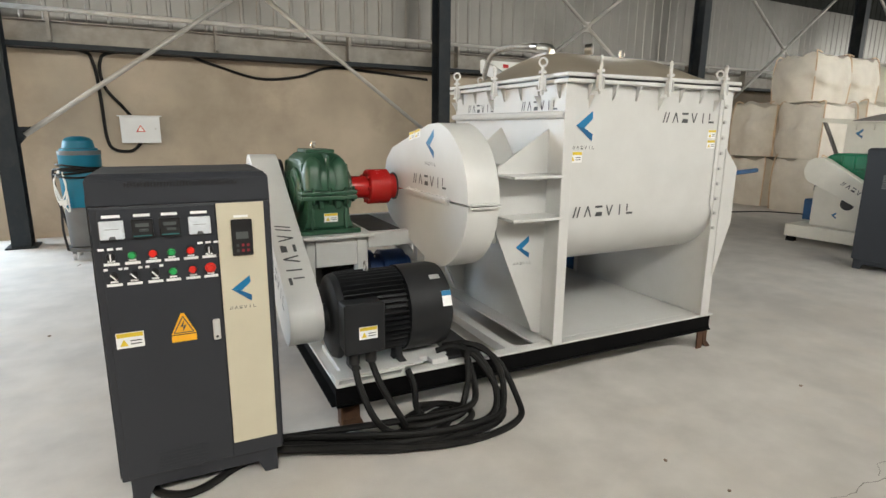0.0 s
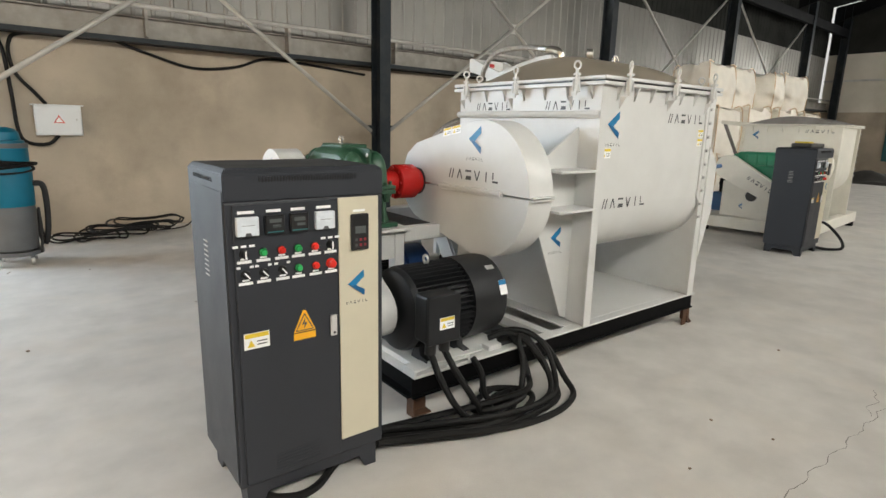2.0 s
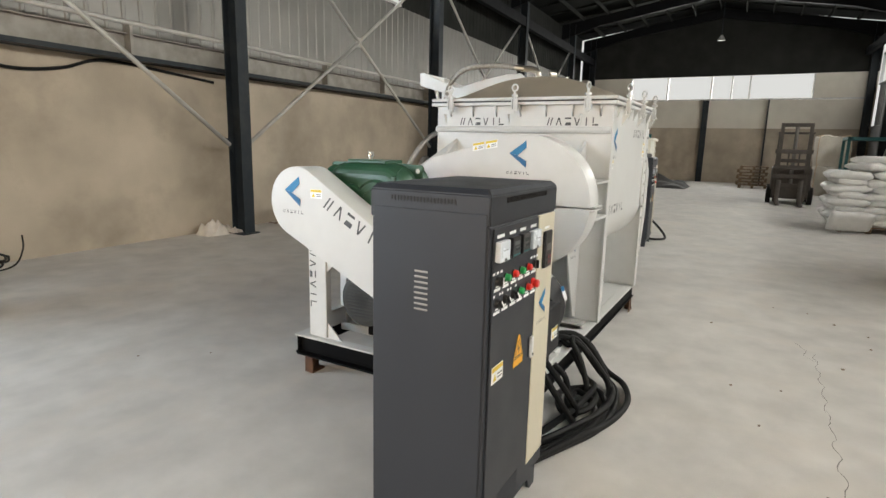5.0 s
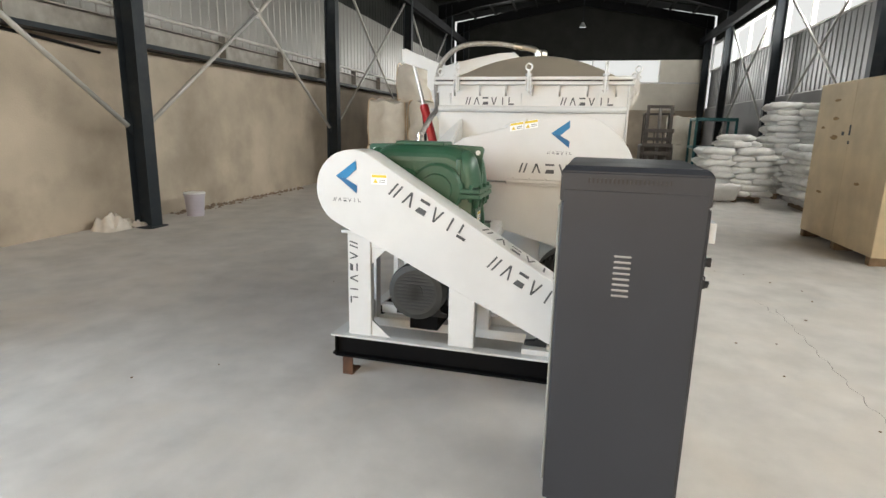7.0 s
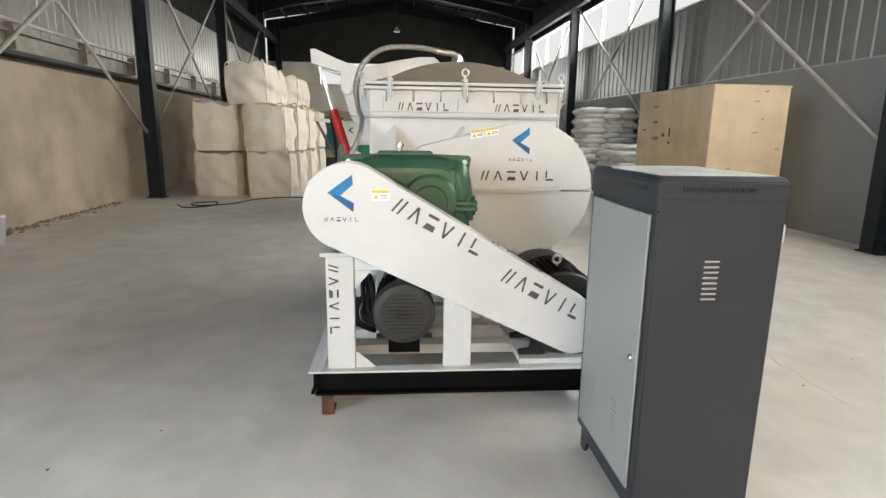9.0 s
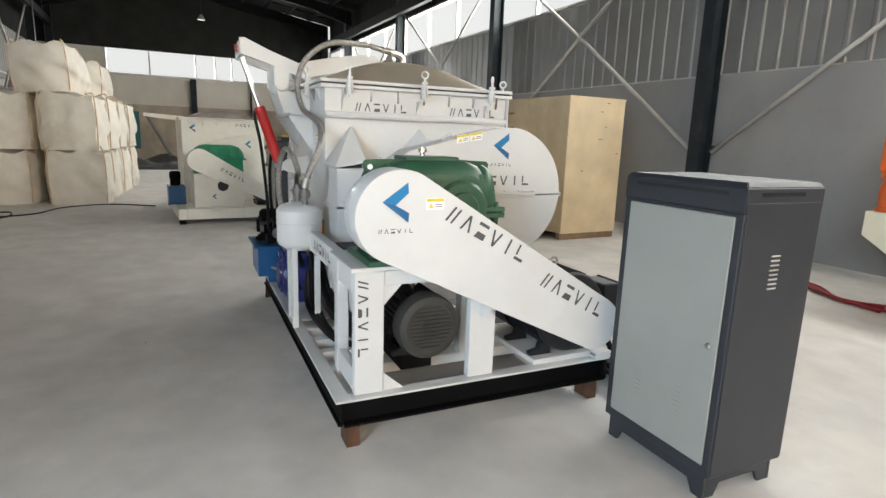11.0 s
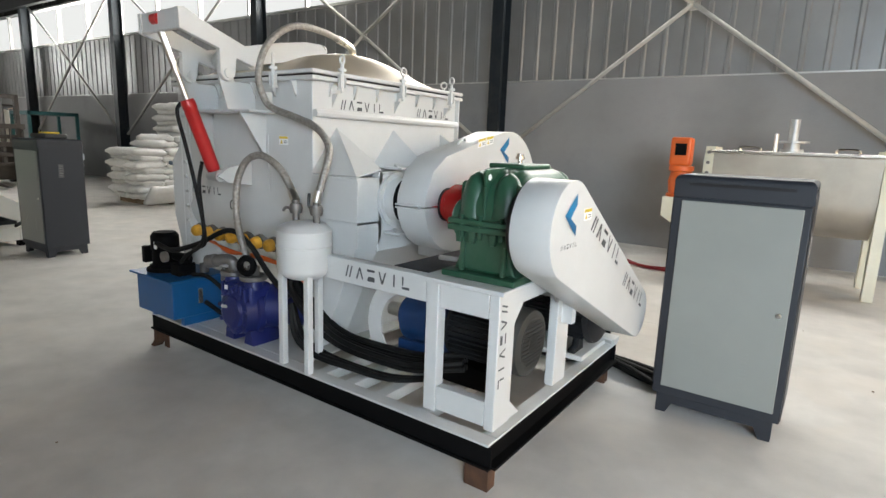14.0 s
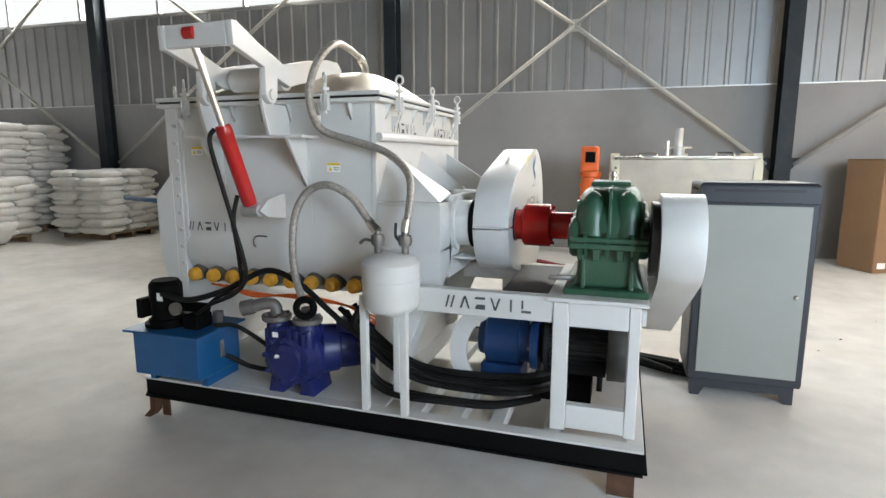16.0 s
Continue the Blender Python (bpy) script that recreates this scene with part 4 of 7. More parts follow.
# gearbox stand
ST = 0.90
bm = B()
stand = part("gearbox_stand", box(bm, 0.76, 1.20, 3.30, 4.16, ST - 0.02, ST, 0.003), WHITE, kneader, "white welded gearbox stand")
part("stand_post", box(B(), 0.79, 0.84, 3.99, 4.135, BZ, ST - 0.021, 0.004), WHITE, stand)
part("stand_post", box(B(), 0.79, 0.84, 3.37, 3.52, BZ, ST - 0.021, 0.004), WHITE, stand)
part("stand_post", box(B(), 1.10, 1.17, 4.08, 4.14, BZ, ST - 0.021, 0.004), WHITE, stand)
part("stand_post", box(B(), 1.10, 1.17, 3.34, 3.42, BZ, ST - 0.021, 0.004), WHITE, stand)
part("stand_rail", box(B(), 0.841, 1.099, 4.09, 4.136, 0.765, ST - 0.021, 0.003), WHITE, stand)
part("stand_rail", box(B(), 0.841, 1.099, 4.09, 4.136, 0.275, 0.39, 0.003), WHITE, stand)
part("stand_rail", box(B(), 0.795, 0.835, 3.521, 3.989, 0.80, ST - 0.021, 0.003), WHITE, stand)
part("stand_rail", box(B(), 0.841, 1.099, 3.345, 3.39, 0.70, ST - 0.021, 0.003), WHITE, stand)
for pts in ([(3.989, 0.36), (3.88, BZ), (3.989, BZ)], [(3.989, 0.70), (3.90, 0.798), (3.989, 0.798)], [(3.521, 0.72), (3.59, 0.798), (3.521, 0.798)]):
    part("corner_gusset", prism(B(), pts, "x", 0.80, 0.812), WHITE, stand)
beam = part("long_beam", box(B(), 1.172, 1.83, 4.075, 4.135, 0.775, ST - 0.003, 0.004), WHITE, kneader, "white beam between stand and trough")
part("long_beam", box(B(), 1.172, 1.80, 3.34, 3.40, 0.80, ST - 0.003, 0.004), WHITE, kneader)
part("walk_plate", box(B(), 1.172, 1.42, 3.41, 4.07, ST - 0.01, ST - 0.002), MOTOR, kneader)
part("curved_shield", prism(B(), arc(1.44, 0.52, 0.29, -62, 62, 14) + arc(1.44, 0.52, 0.20, 62, -62, 14), "y", 3.905, 3.917), WHITE, kneader)

# belt guard
_s = math.degrees(math.atan2(0.56 - 1.16, 2.88 - 3.995))
_f = math.degrees(math.acos((0.205 - 0.135) / math.hypot(1.13, 0.605)))
bo = arc(3.995, 1.16, 0.205, _s + _f, _s + 360 - _f, 30) + arc(2.88, 0.56, 0.14, _s - _f, _s + _f, 8)
guard = part("belt_guard", prism(B(), bo, "x", 0.56, 0.735, 0.003), WHITE, kneader, "white sloping sheet metal belt guard")
part("guard_bracket", box(B(), 0.735, 0.80, 3.42, 3.47, 0.60, 0.84), WHITE, guard)
part("pulley", lathe(B(), (0.736, 3.995, 1.16), (0.80, 3.995, 1.16), ((0, 0.17), (0.5, 0.17), (0.5, 0.06), (1, 0.06)), 24), BLACK_PLASTIC, guard, "black drive pulley")

# prints on the kneader
NX, PX, NY, PY, UZ = Vector((-1, 0, 0)), Vector((1, 0, 0)), Vector((0, -1, 0)), Vector((0, 1, 0)), Vector((0, 0, 1))
for y in (3.58, 2.875):
    brand_bars(kneader, (XA - 0.001, y, 1.685), NY, UZ, NX, 0.38, 0.055)
chevron(kneader, (2.236, YA + 0.003, 1.566), PX, UZ, NY, 0.172)
warning_label(kneader, (2.182, YA + 0.003, 1.392), PX, UZ, NY, 0.094, 0.062)
brand_bars(kneader, (3.07, YA + 0.003, 1.624), PX, UZ, NY, 0.47, 0.062)
brand_bars(kneader, (2.42, YA + 0.003, 1.07), PX, UZ, NY, 0.48, 0.064)
for z in (1.525, 1.46):
    warning_label(kneader, (3.29, YA + 0.003, z), PX, UZ, NY, 0.075, 0.055)
chevron(kneader, (1.955, 2.764, 0.85), PX, UZ, NY, 0.14)
chevron(cover, (1.449, 3.0, 1.46), NY, UZ, NX, 0.165)
brand_bars(cover, (1.449, 3.015, 1.245), NY, UZ, NX, 0.48, 0.06)
warning_label(cover, (1.449, 3.185, 1.515), NY + UZ * 0.17, UZ, NX, 0.085, 0.05)
warning_label(cover, (1.449, 3.275, 1.50), NY + UZ * 0.17, UZ, NX, 0.085, 0.05)
chevron(guard, (0.559, 4.022, 1.225), NY, UZ, NX, 0.172)
warning_label(guard, (0.559, 3.843, 1.218), NY, UZ, NX, 0.085, 0.05)
du = (Vector((0.559, 2.88, 0.56)) - Vector((0.559, 3.995, 1.16))).normalized()
dv = Vector((0, -du.z, du.y)) * (-1 if du.y < 0 else 1)
dv = dv if dv.z > 0 else -dv
brand_bars(guard, (0.559, 3.57, 1.068), du, dv, NX, 0.48, 0.075)
brand_bars(guard, (0.559, 3.057, 0.735), du, dv, NX, 0.45, 0.075)
_n = max(((math.cos(radians(a)), math.sin(radians(a))) for a in (_s + _f, _s - _f)), key=lambda p: p[1])
_p, _q = Vector((0.64, 3.995 + 0.205 * _n[0], 1.16 + 0.205 * _n[1])), Vector((0.64, 2.865 + 0.14 * _n[0], 0.555 + 0.14 * _n[1]))
brand_bars(guard, _p.lerp(_q, 0.72), _q - _p, PX, Vector((0, _n[0], _n[1])), 0.5, 0.085)
brand_bars(stand, (0.789, 4.095, 0.645), -UZ, NY, NX, 0.39, 0.05)
brand_bars(beam, (1.475, 4.136, 0.84), NX, UZ, PY, 0.43, 0.06)
brand_bars(kneader, (3.167, YB - 0.003, 1.124), NX, UZ, PY, 0.345, 0.05)
warning_label(kneader, (2.36, YB - 0.003, 1.47), NX, UZ, PY, 0.08, 0.05)
warning_label(kneader, (3.24, YB - 0.003, 1.56), NX, UZ, PY, 0.08, 0.05)

# ---- control cabinet ----


def control_cabinet(x0, y0, label):
    """A floor-standing control cabinet, front towards -y; x0, y0: its front left corner."""
    w, dpt, h = 0.628, 0.473, 1.372
    c = thing("control_cabinet", (x0 + w / 2, y0 + dpt / 2, 0), label, "cabinet")
    x1, y1 = x0 + w, y0 + dpt
    body = B()
    box(body, x0 - 0.009, x1 + 0.005, y0 + 0.004, y1 - 0.004, 0.115, 1.252, 0.006, 2)
    part("cabinet_body", body, CABINET, c)
    for xa in (x0 - 0.0138, x1 + 0.0068):
        part("side_panel", box(B(), xa, xa + 0.003, y0 + 0.012, y1 - 0.012, 0.13, 1.292, 0.001), CABINET, c)
    # skirt with a raised middle between the feet
    for a, b, axis, p in ((x0 + 0.02, x1 - 0.02, "y", y0 + 0.02), (x0 + 0.02, x1 - 0.02, "y", y1 - 0.035), (y0 + 0.036, y1 - 0.036, "x", x0 + 0.02), (y0 + 0.036, y1 - 0.036, "x", x1 - 0.035)):
        pts = [(a, 0.0), (a + 0.055, 0.0), (a + 0.085, 0.06), (b - 0.085, 0.06), (b - 0.055, 0.0), (b, 0.0), (b, 0.114), (a, 0.114)]
        part("skirt", prism(B(), pts, axis, p, p + 0.015), CABINET, c)
    bm = B()
    vs = [bm.verts.new(q) for q in [(x0 - 0.011, y0 + 0.001, 1.253), (x1 + 0.007, y0 + 0.001, 1.253), (x1 + 0.007, y1 + 0.002, 1.253), (x0 - 0.011, y1 + 0.002, 1.253),
                                    (x0 - 0.011, y0 + 0.001, 1.352), (x1 + 0.007, y0 + 0.001, 1.352), (x1 + 0.007, y1 + 0.002, 1.352), (x0 - 0.011, y1 + 0.002, 1.352),
                                    (x0 + 0.006, y0 + 0.018, h), (x1 - 0.01, y0 + 0.018, h), (x1 - 0.01, y1 - 0.015, h), (x0 + 0.006, y1 - 0.015, h)]]
    for q in ((0, 1, 5, 4), (1, 2, 6, 5), (2, 3, 7, 6), (3, 0, 4, 7), (4, 5, 9, 8), (5, 6, 10, 9), (6, 7, 11, 10), (7, 4, 8, 11), (8, 9, 10, 11), (3, 2, 1, 0)):
        bm.faces.new([vs[i] for i in q])
    bmesh.ops.bevel(bm, geom=list(bm.edges), offset=0.004, segments=2, affect="EDGES")
    cap = part("cabinet_cap", bm, CABINET, c, "slate grey chamfered cap with vent slots")
    for k in range(36):
        x = x0 + 0.12 + (w - 0.24) * k / 35
        part("vent_slot", box(B(), x - 0.0028, x + 0.0028, y0 - 0.0012, y0 + 0.003, 1.322, 1.341), BLACK_PLASTIC, cap)
    bm = box(B(), x0 + 0.07, x1 - 0.07, y1 + 0.0005, y1 + 0.0042, 1.318, 1.334)
    part("vent_slot", bm, BLACK_PLASTIC, cap)
    for k in range(20):
        y = y0 + 0.13 + (dpt - 0.22) * k / 19
        for xx in (x0 - 0.0132, x1 + 0.0055):
            part("vent_slot", box(B(), xx, xx + 0.0032, y - 0.0028, y + 0.0028, 1.318, 1.334), BLACK_PLASTIC, cap)
    back = part("back_door", box(B(), x0 + 0.024, x1 - 0.04, y1 - 0.003, y1 + 0.007, 0.168, 1.236, 0.003), PANEL_GREY, c, "flat light grey back door")
    part("lock", lathe(B(), (x0 + 0.065, y1 + 0.007, 0.692), (x0 + 0.065, y1 + 0.019, 0.692), ((0, 0.013), (0.6, 0.013), (1, 0.009)), 14), STEEL, back)
    for xx in (x0 + 0.19, x1 - 0.2):
        for k in range(7):
            part("louvre", box(B(), xx - 0.018, xx + 0.018, y1 + 0.0065, y1 + 0.0095, 0.32 + 0.022 * k, 0.324 + 0.022 * k), PANEL_GREY, back)
    # short louvres on both sides, pale to stand for light through the slits
    for xx in (x0 - 0.0165, x1 - 0.0035):
        for k in range(8):
            part("side_louvre", box(B(), xx, xx + 0.016, y0 + 0.228, y0 + 0.284, 0.936 + 0.0195 * k, 0.9435 + 0.0195 * k, 0.0025), LOUVRE, c, "open louvre, light through the slit put into its pale colour")
    # front: dark door on the left, beige strip
    yf = y0 + 0.004
    door = part("front_door", box(B(), x0 + 0.016, x0 + 0.422, yf - 0.008, yf - 0.0005, 0.13, 1.244, 0.002), CABINET, c, "slate grey front door")
    strip = part("beige_strip", box(B(), x0 + 0.427, x1 - 0.018, yf - 0.009, yf - 0.0005, 0.19, 1.248, 0.002), BEIGE, c, "beige front strip")
    F = (x0 + 0.185, yf - 0.008)

    def at(x, z, lift=0.0):
        return Vector((F[0] + x, F[1] - lift, z))
    U, V, N = Vector((1, 0, 0)), Vector((0, 0, 1)), Vector((0, -1, 0))

    def tag_bar(x, z, ww, hh=0.011):
        bm = B()
        decal(bm, at(x, z), U, V, N, rect(ww, hh), 0.002)
        part("name_plate", bm, LABEL, door, "small white plate with unreadable print")

    for x in (-0.122, 0.178):
        m = part("analog_meter", box(B(), F[0] + x - 0.04, F[0] + x + 0.04, F[1] - 0.022, F[1] - 0.0005, 1.133, 1.202, 0.003), METER, door, "white analogue panel meter")
        bm = B()
        decal(bm, at(x, 1.147, 0.022), U, V, N, [(-0.013, -0.014), (0.013, -0.014), (0.008, -0.002), (-0.008, -0.002)], 0.001)
        part("meter_boss", bm, GREY_PLASTIC, m)
        bm = B()
        decal(bm, at(x, 1.174, 0.022), U, V, N, rect(0.07, 0.042), 0.0006)
        part("meter_dial", bm, METER, m)
        bm = B()
        decal(bm, at(x, 1.172, 0.022), U, V, N, rect(0.046, 0.0016), 0.001)
        part("meter_scale", bm, GREY_PLASTIC, m)
        tag_bar(x, 1.217, 0.06)
    for x in (-0.021, 0.073):
        m = part("digital_meter", box(B(), F[0] + x - 0.036, F[0] + x + 0.036, F[1] - 0.02, F[1] - 0.0005, 1.133, 1.203, 0.003), BLACK_PLASTIC, door, "black digital temperature controller")
        bm = B()
        decal(bm, at(x, 1.182, 0.02), U, V, N, rect(0.045, 0.014), 0.001)
        decal(bm, at(x + 0.005, 1.162, 0.02), U, V, N, rect(0.032, 0.011), 0.001)
        part("meter_display", bm, DISPLAY, m)
        bm = B()
        decal(bm, at(x, 1.141, 0.02), U, V, N, rect(0.06, 0.005), 0.001)
        part("meter_keys", bm, TEAL_STEEL, m)
        tag_bar(x, 1.217, 0.056)

    def button(x, z, mat):
        b = part("push_button", lathe(B(), at(x, z, 0.0), at(x, z, 0.02), ((0, 0.0145), (0.3, 0.0145), (0.3, 0.0128), (0.8, 0.0128), (1, 0.0095)), 18), mat, door)
        part("button_ring", lathe(B(), at(x, z, 0.0), at(x, z, 0.005), ((0, 0.017), (1, 0.0155)), 18), BLACK_PLASTIC, b)

    def selector(x, z, turn):
        b = part("selector_switch", lathe(B(), at(x, z, 0.0), at(x, z, 0.012), ((0, 0.017), (1, 0.015)), 16), BLACK_PLASTIC, door, "black rotary selector")
        bm = box(B(), -0.005, 0.005, -0.012, 0.0, -0.016, 0.016, 0.002)
        bmesh.ops.rotate(bm, verts=bm.verts, matrix=Matrix.Rotation(radians(turn), 3, "Y"))
        bmesh.ops.translate(bm, verts=bm.verts, vec=at(x, z, 0.012))
        part("selector_knob", bm, BLACK_PLASTIC, b)
        bm = box(B(), -0.0026, 0.0026, -0.0016, 0.0, -0.0145, 0.0145)
        bmesh.ops.rotate(bm, verts=bm.verts, matrix=Matrix.Rotation(radians(turn), 3, "Y"))
        bmesh.ops.translate(bm, verts=bm.verts, vec=at(x, z, 0.0238))
        part("selector_pointer", bm, LABEL, b, "white pointer line")

    selector(-0.136, 1.066, 0)
    selector(0.204, 1.066, 0)
    for x, mat in ((-0.066, BTN_GREEN), (0.004, BTN_RED), (0.069, BTN_GREEN), (0.137, BTN_RED)):
        button(x, 1.066, mat)
    for x in (-0.134, -0.067, 0.005):
        selector(x, 0.989, -40)
    for x, mat in ((0.068, BTN_GREEN), (0.139, BTN_RED)):
        button(x, 0.989, mat)
    es = part("emergency_stop", lathe(B(), at(0.205, 0.989, 0.0), at(0.205, 0.989, 0.026), ((0, 0.011), (0.4, 0.011), (0.45, 0.0155), (0.85, 0.016), (1, 0.011)), 20), BTN_RED, door, "red mushroom emergency stop")
    part("stop_ring", lathe(B(), at(0.205, 0.989, 0.0), at(0.205, 0.989, 0.004), ((0, 0.021), (1, 0.020)), 20), BTN_RED, es)
    for x in (-0.136, -0.066, 0.004, 0.069, 0.137, 0.204):
        tag_bar(x, 1.036, 0.052)
        tag_bar(x, 1.047, 0.026, 0.007)
    for x in (-0.134, -0.067, 0.005, 0.068, 0.139, 0.205):
        tag_bar(x, 0.955, 0.052)
        tag_bar(x, 0.967, 0.026, 0.007)
    for x in (-0.136, 0.204):
        for dx in (-0.03, 0, 0.03):
            tag_bar(x + dx, 1.094, 0.02, 0.009)
    for x in (-0.134, -0.067, 0.005):
        for dx in (-0.024, 0.024):
            tag_bar(x + dx, 1.016, 0.014, 0.009)
    warning_label(door, at(-0.105, 0.729), U, V, N, 0.097, 0.064)
    bm = B()
    decal(bm, at(0.086, 0.765), U, V, N, [(-0.046, -0.04), (0.046, -0.04), (0.006, 0.048), (-0.006, 0.048)], 0.002)
    decal(bm, at(0.086, 0.707), U, V, N, rect(0.092, 0.028), 0.002)
    tri = part("danger_sign", bm, AMBER, door, "amber triangular electric shock sign")
    bm = B()
    for a, b in (((-0.036, -0.034), (0.036, -0.034)), ((0.036, -0.034), (0.0, 0.034)), ((0.0, 0.034), (-0.036, -0.034))):
        dx, dz = b[0] - a[0], b[1] - a[1]
        ln = math.hypot(dx, dz)
        nx, nz = -dz / ln * 0.002, dx / ln * 0.002
        decal(bm, at(0.086, 0.765), U, V, N, [(a[0] - nx, a[1] - nz), (b[0] - nx, b[1] - nz), (b[0] + nx, b[1] + nz), (a[0] + nx, a[1] + nz)], 0.003)
    decal(bm, at(0.086, 0.758), U, V, N, [(0.004, 0.026), (-0.012, -0.004), (-0.001, -0.002)], 0.003)
    decal(bm, at(0.086, 0.758), U, V, N, [(-0.004, -0.024), (0.012, 0.004), (0.001, 0.003)], 0.003)
    part("danger_symbol", bm, INK, tri, "black outline and lightning flash")
    hd = part("door_handle", box(B(), F[0] + 0.195, F[0] + 0.224, F[1] - 0.014, F[1] - 0.0005, 0.682, 0.772, 0.0066, 3), BRIGHT, door, "oval chrome lock handle")
    part("key_hole", rod(B(), at(0.2095, 0.698, 0.014), at(0.2095, 0.698, 0.017), 0.005, 10), BLACK_PLASTIC, hd)
    for k in range(6):
        part("bottom_louvre", box(B(), F[0] - 0.05, F[0] + 0.14, F[1] - 0.002, F[1] - 0.0004, 0.15 + 0.014 * k, 0.153 + 0.014 * k), CABINET, door)
    dp = part("inverter_panel", box(B(), F[0] + 0.293, F[0] + 0.374, F[1] - 0.014, F[1] - 0.0015, 1.03, 1.18, 0.004), BLACK_PLASTIC, strip, "black inverter keypad")
    bm = B()
    decal(bm, at(0.3335, 1.115, 0.014), U, V, N, rect(0.048, 0.03), 0.001)
    part("keypad_display", bm, DISPLAY, dp)
    for i in range(3):
        for j in range(2):
            bm = B()
            decal(bm, at(0.314 + 0.02 * i, 1.074 - 0.022 * j, 0.014), U, V, N, rect(0.011, 0.012), 0.001)
            part("keypad_key", bm, KEY_RED if i else DISPLAY, dp)
    tag_plate = B()
    decal(tag_plate, at(0.3335, 1.192, 0.001), U, V, N, rect(0.055, 0.010), 0.001)
    part("name_plate", tag_plate, LABEL, strip)
    chevron(strip, at(0.319, 0.886, 0.001), U, V, N, 0.112)
    return c


control_cabinet(-0.19, 2.41, "dark slate grey control cabinet with meters, buttons and beige strip")

# ---- drives on the base ----


def fin_motor(name, centre, x0, x1, r, label, fan_first, fan=0.3, fins=34, paint=None, hood_paint=None):
    """A finned electric motor along x, feet on the base."""
    paint = paint or MOTOR
    y, z = centre
    base = z - r - 0.015
    m = thing(name, ((x0 + x1) / 2, y, base), label, "motor")
    L = x1 - x0
    f0, f1 = (x0, x0 + 0.24 * L) if fan_first else (x1 - fan * L, x1)
    b0, b1 = (f1, x1 - 0.1 * L) if fan_first else (x0 + 0.1 * L, f0)
    part("stator", lathe(B(), (b0, y, z), (b1, y, z), ((0, r * 0.82), (1, r * 0.82)), 32), paint, m)
    for k in range(fins):
        a = 2 * math.pi * (k + 0.5) / fins
        ca, sa = math.cos(a), math.sin(a)
        if sa < -0.78:
            continue
        bm = box(B(), b0 + 0.005, b1 - 0.005, r * 0.80, r * 0.995, -0.13 * r / fins * 2.4, 0.13 * r / fins * 2.4)
        bmesh.ops.rotate(bm, verts=bm.verts, matrix=Matrix.Rotation(a, 3, "X"))
        bmesh.ops.translate(bm, verts=bm.verts, vec=(0, y, z))
        part("fin", bm, paint, m)
    hood = part("fan_cover", lathe(B(), (f0, y, z), (f1, y, z), ((0, r * 0.8), (0.1, r * 0.98), (0.25, r * 1.02), (1, r * 1.02)) if fan_first else ((0, r * 1.02), (0.75, r * 1.02), (0.9, r * 0.98), (1, r * 0.8)), 32), hood_paint or paint, m)
    fx = f0 - 0.003 if fan_first else f1 + 0.001
    part("fan_hub", lathe(B(), (fx, y, z), (fx + 0.002, y, z), ((0, r * 0.3), (1, r * 0.3)), 20), hood_paint or GREY_PLASTIC, hood)
    for k in range(11):
        zz = -0.62 + 0.124 * k
        half = math.sqrt(max(0.02, 0.5 - zz * zz))
        if half > 0.2:
            part("grille_slot", box(B(), fx, fx + 0.0025, y - r * half, y + r * half, z + r * zz, z + r * (zz + 0.045)), BLACK_PLASTIC, hood)
    e0, e1 = (b1, x1) if fan_first else (x0, b0)
    part("end_shield", lathe(B(), (e0, y, z), (e1, y, z), ((0, r * 0.95), (0.35, r * 0.95), (0.5, r * 0.8), (1, r * 0.55)) if fan_first else ((0, r * 0.3), (0.25, r * 0.32), (0.3, r * 0.8), (0.5, r * 0.93), (0.8, r * 0.97), (1, r * 0.97)), 32), paint, m)
    for s in (-1, 1):
        for xx in (b0 + 0.04 * L, b1 - 0.1 * L):
            part("foot", prism(B(), [(y + s * r * 0.95, base), (y + s * r * 0.35, base), (y + s * r * 0.45, z - r * 0.7), (y + s * r * 0.62, z - r * 0.62), (y + s * r * 0.7, base + 0.03), (y + s * r * 0.95, base + 0.02)], "x", xx, xx + 0.06 * L), paint, m)
    part("lifting_eye", ring(B(), ((b0 + b1) / 2, y, z + r + 0.02), (1, 0, 0), 0.022, 0.008), GALV, m)
    part("eye_shank", rod(B(), ((b0 + b1) / 2, y, z + r * 0.84), ((b0 + b1) / 2, y, z + r), 0.012), GALV, m)
    return m, (b0, b1, f0, f1)


motor, (mb0, mb1, mf0, mf1) = fin_motor("electric_motor", (2.865, 0.55), 0.755, 1.445, 0.238, "large dark grey finned electric motor on a white plate", False, 0.39, 48)
tb = part("terminal_box", box(B(), 0.785, 0.985, 2.545, 2.66, 0.45, 0.70, 0.012, 2), MOTOR, motor, "dark grey terminal box")
part("box_lid", box(B(), 0.78, 0.99, 2.53, 2.546, 0.445, 0.705, 0.006), MOTOR, tb)
warning_label(tb, (0.90, 2.5298, 0.555), PX, UZ, NY, 0.095, 0.065)
part("cable_gland", rod(B(), (0.84, 2.59, 0.38), (0.84, 2.59, 0.45), 0.03, 12), BLACK_PLASTIC, tb)
part("cable_gland", rod(B(), (0.93, 2.59, 0.38), (0.93, 2.59, 0.45), 0.03, 12), BLACK_PLASTIC, tb)
fl = Vector((0, -0.93, 0.37)).normalized()
bm = B()
decal(bm, Vector((1.385, 2.865, 0.55)) + fl * 0.2455, PX, Vector((0, 0.37, 0.93)), fl, rect(0.055, 0.085), 0.001)
rp = part("rating_plate", bm, LABEL, motor, "white and blue rating plate")
bm = B()
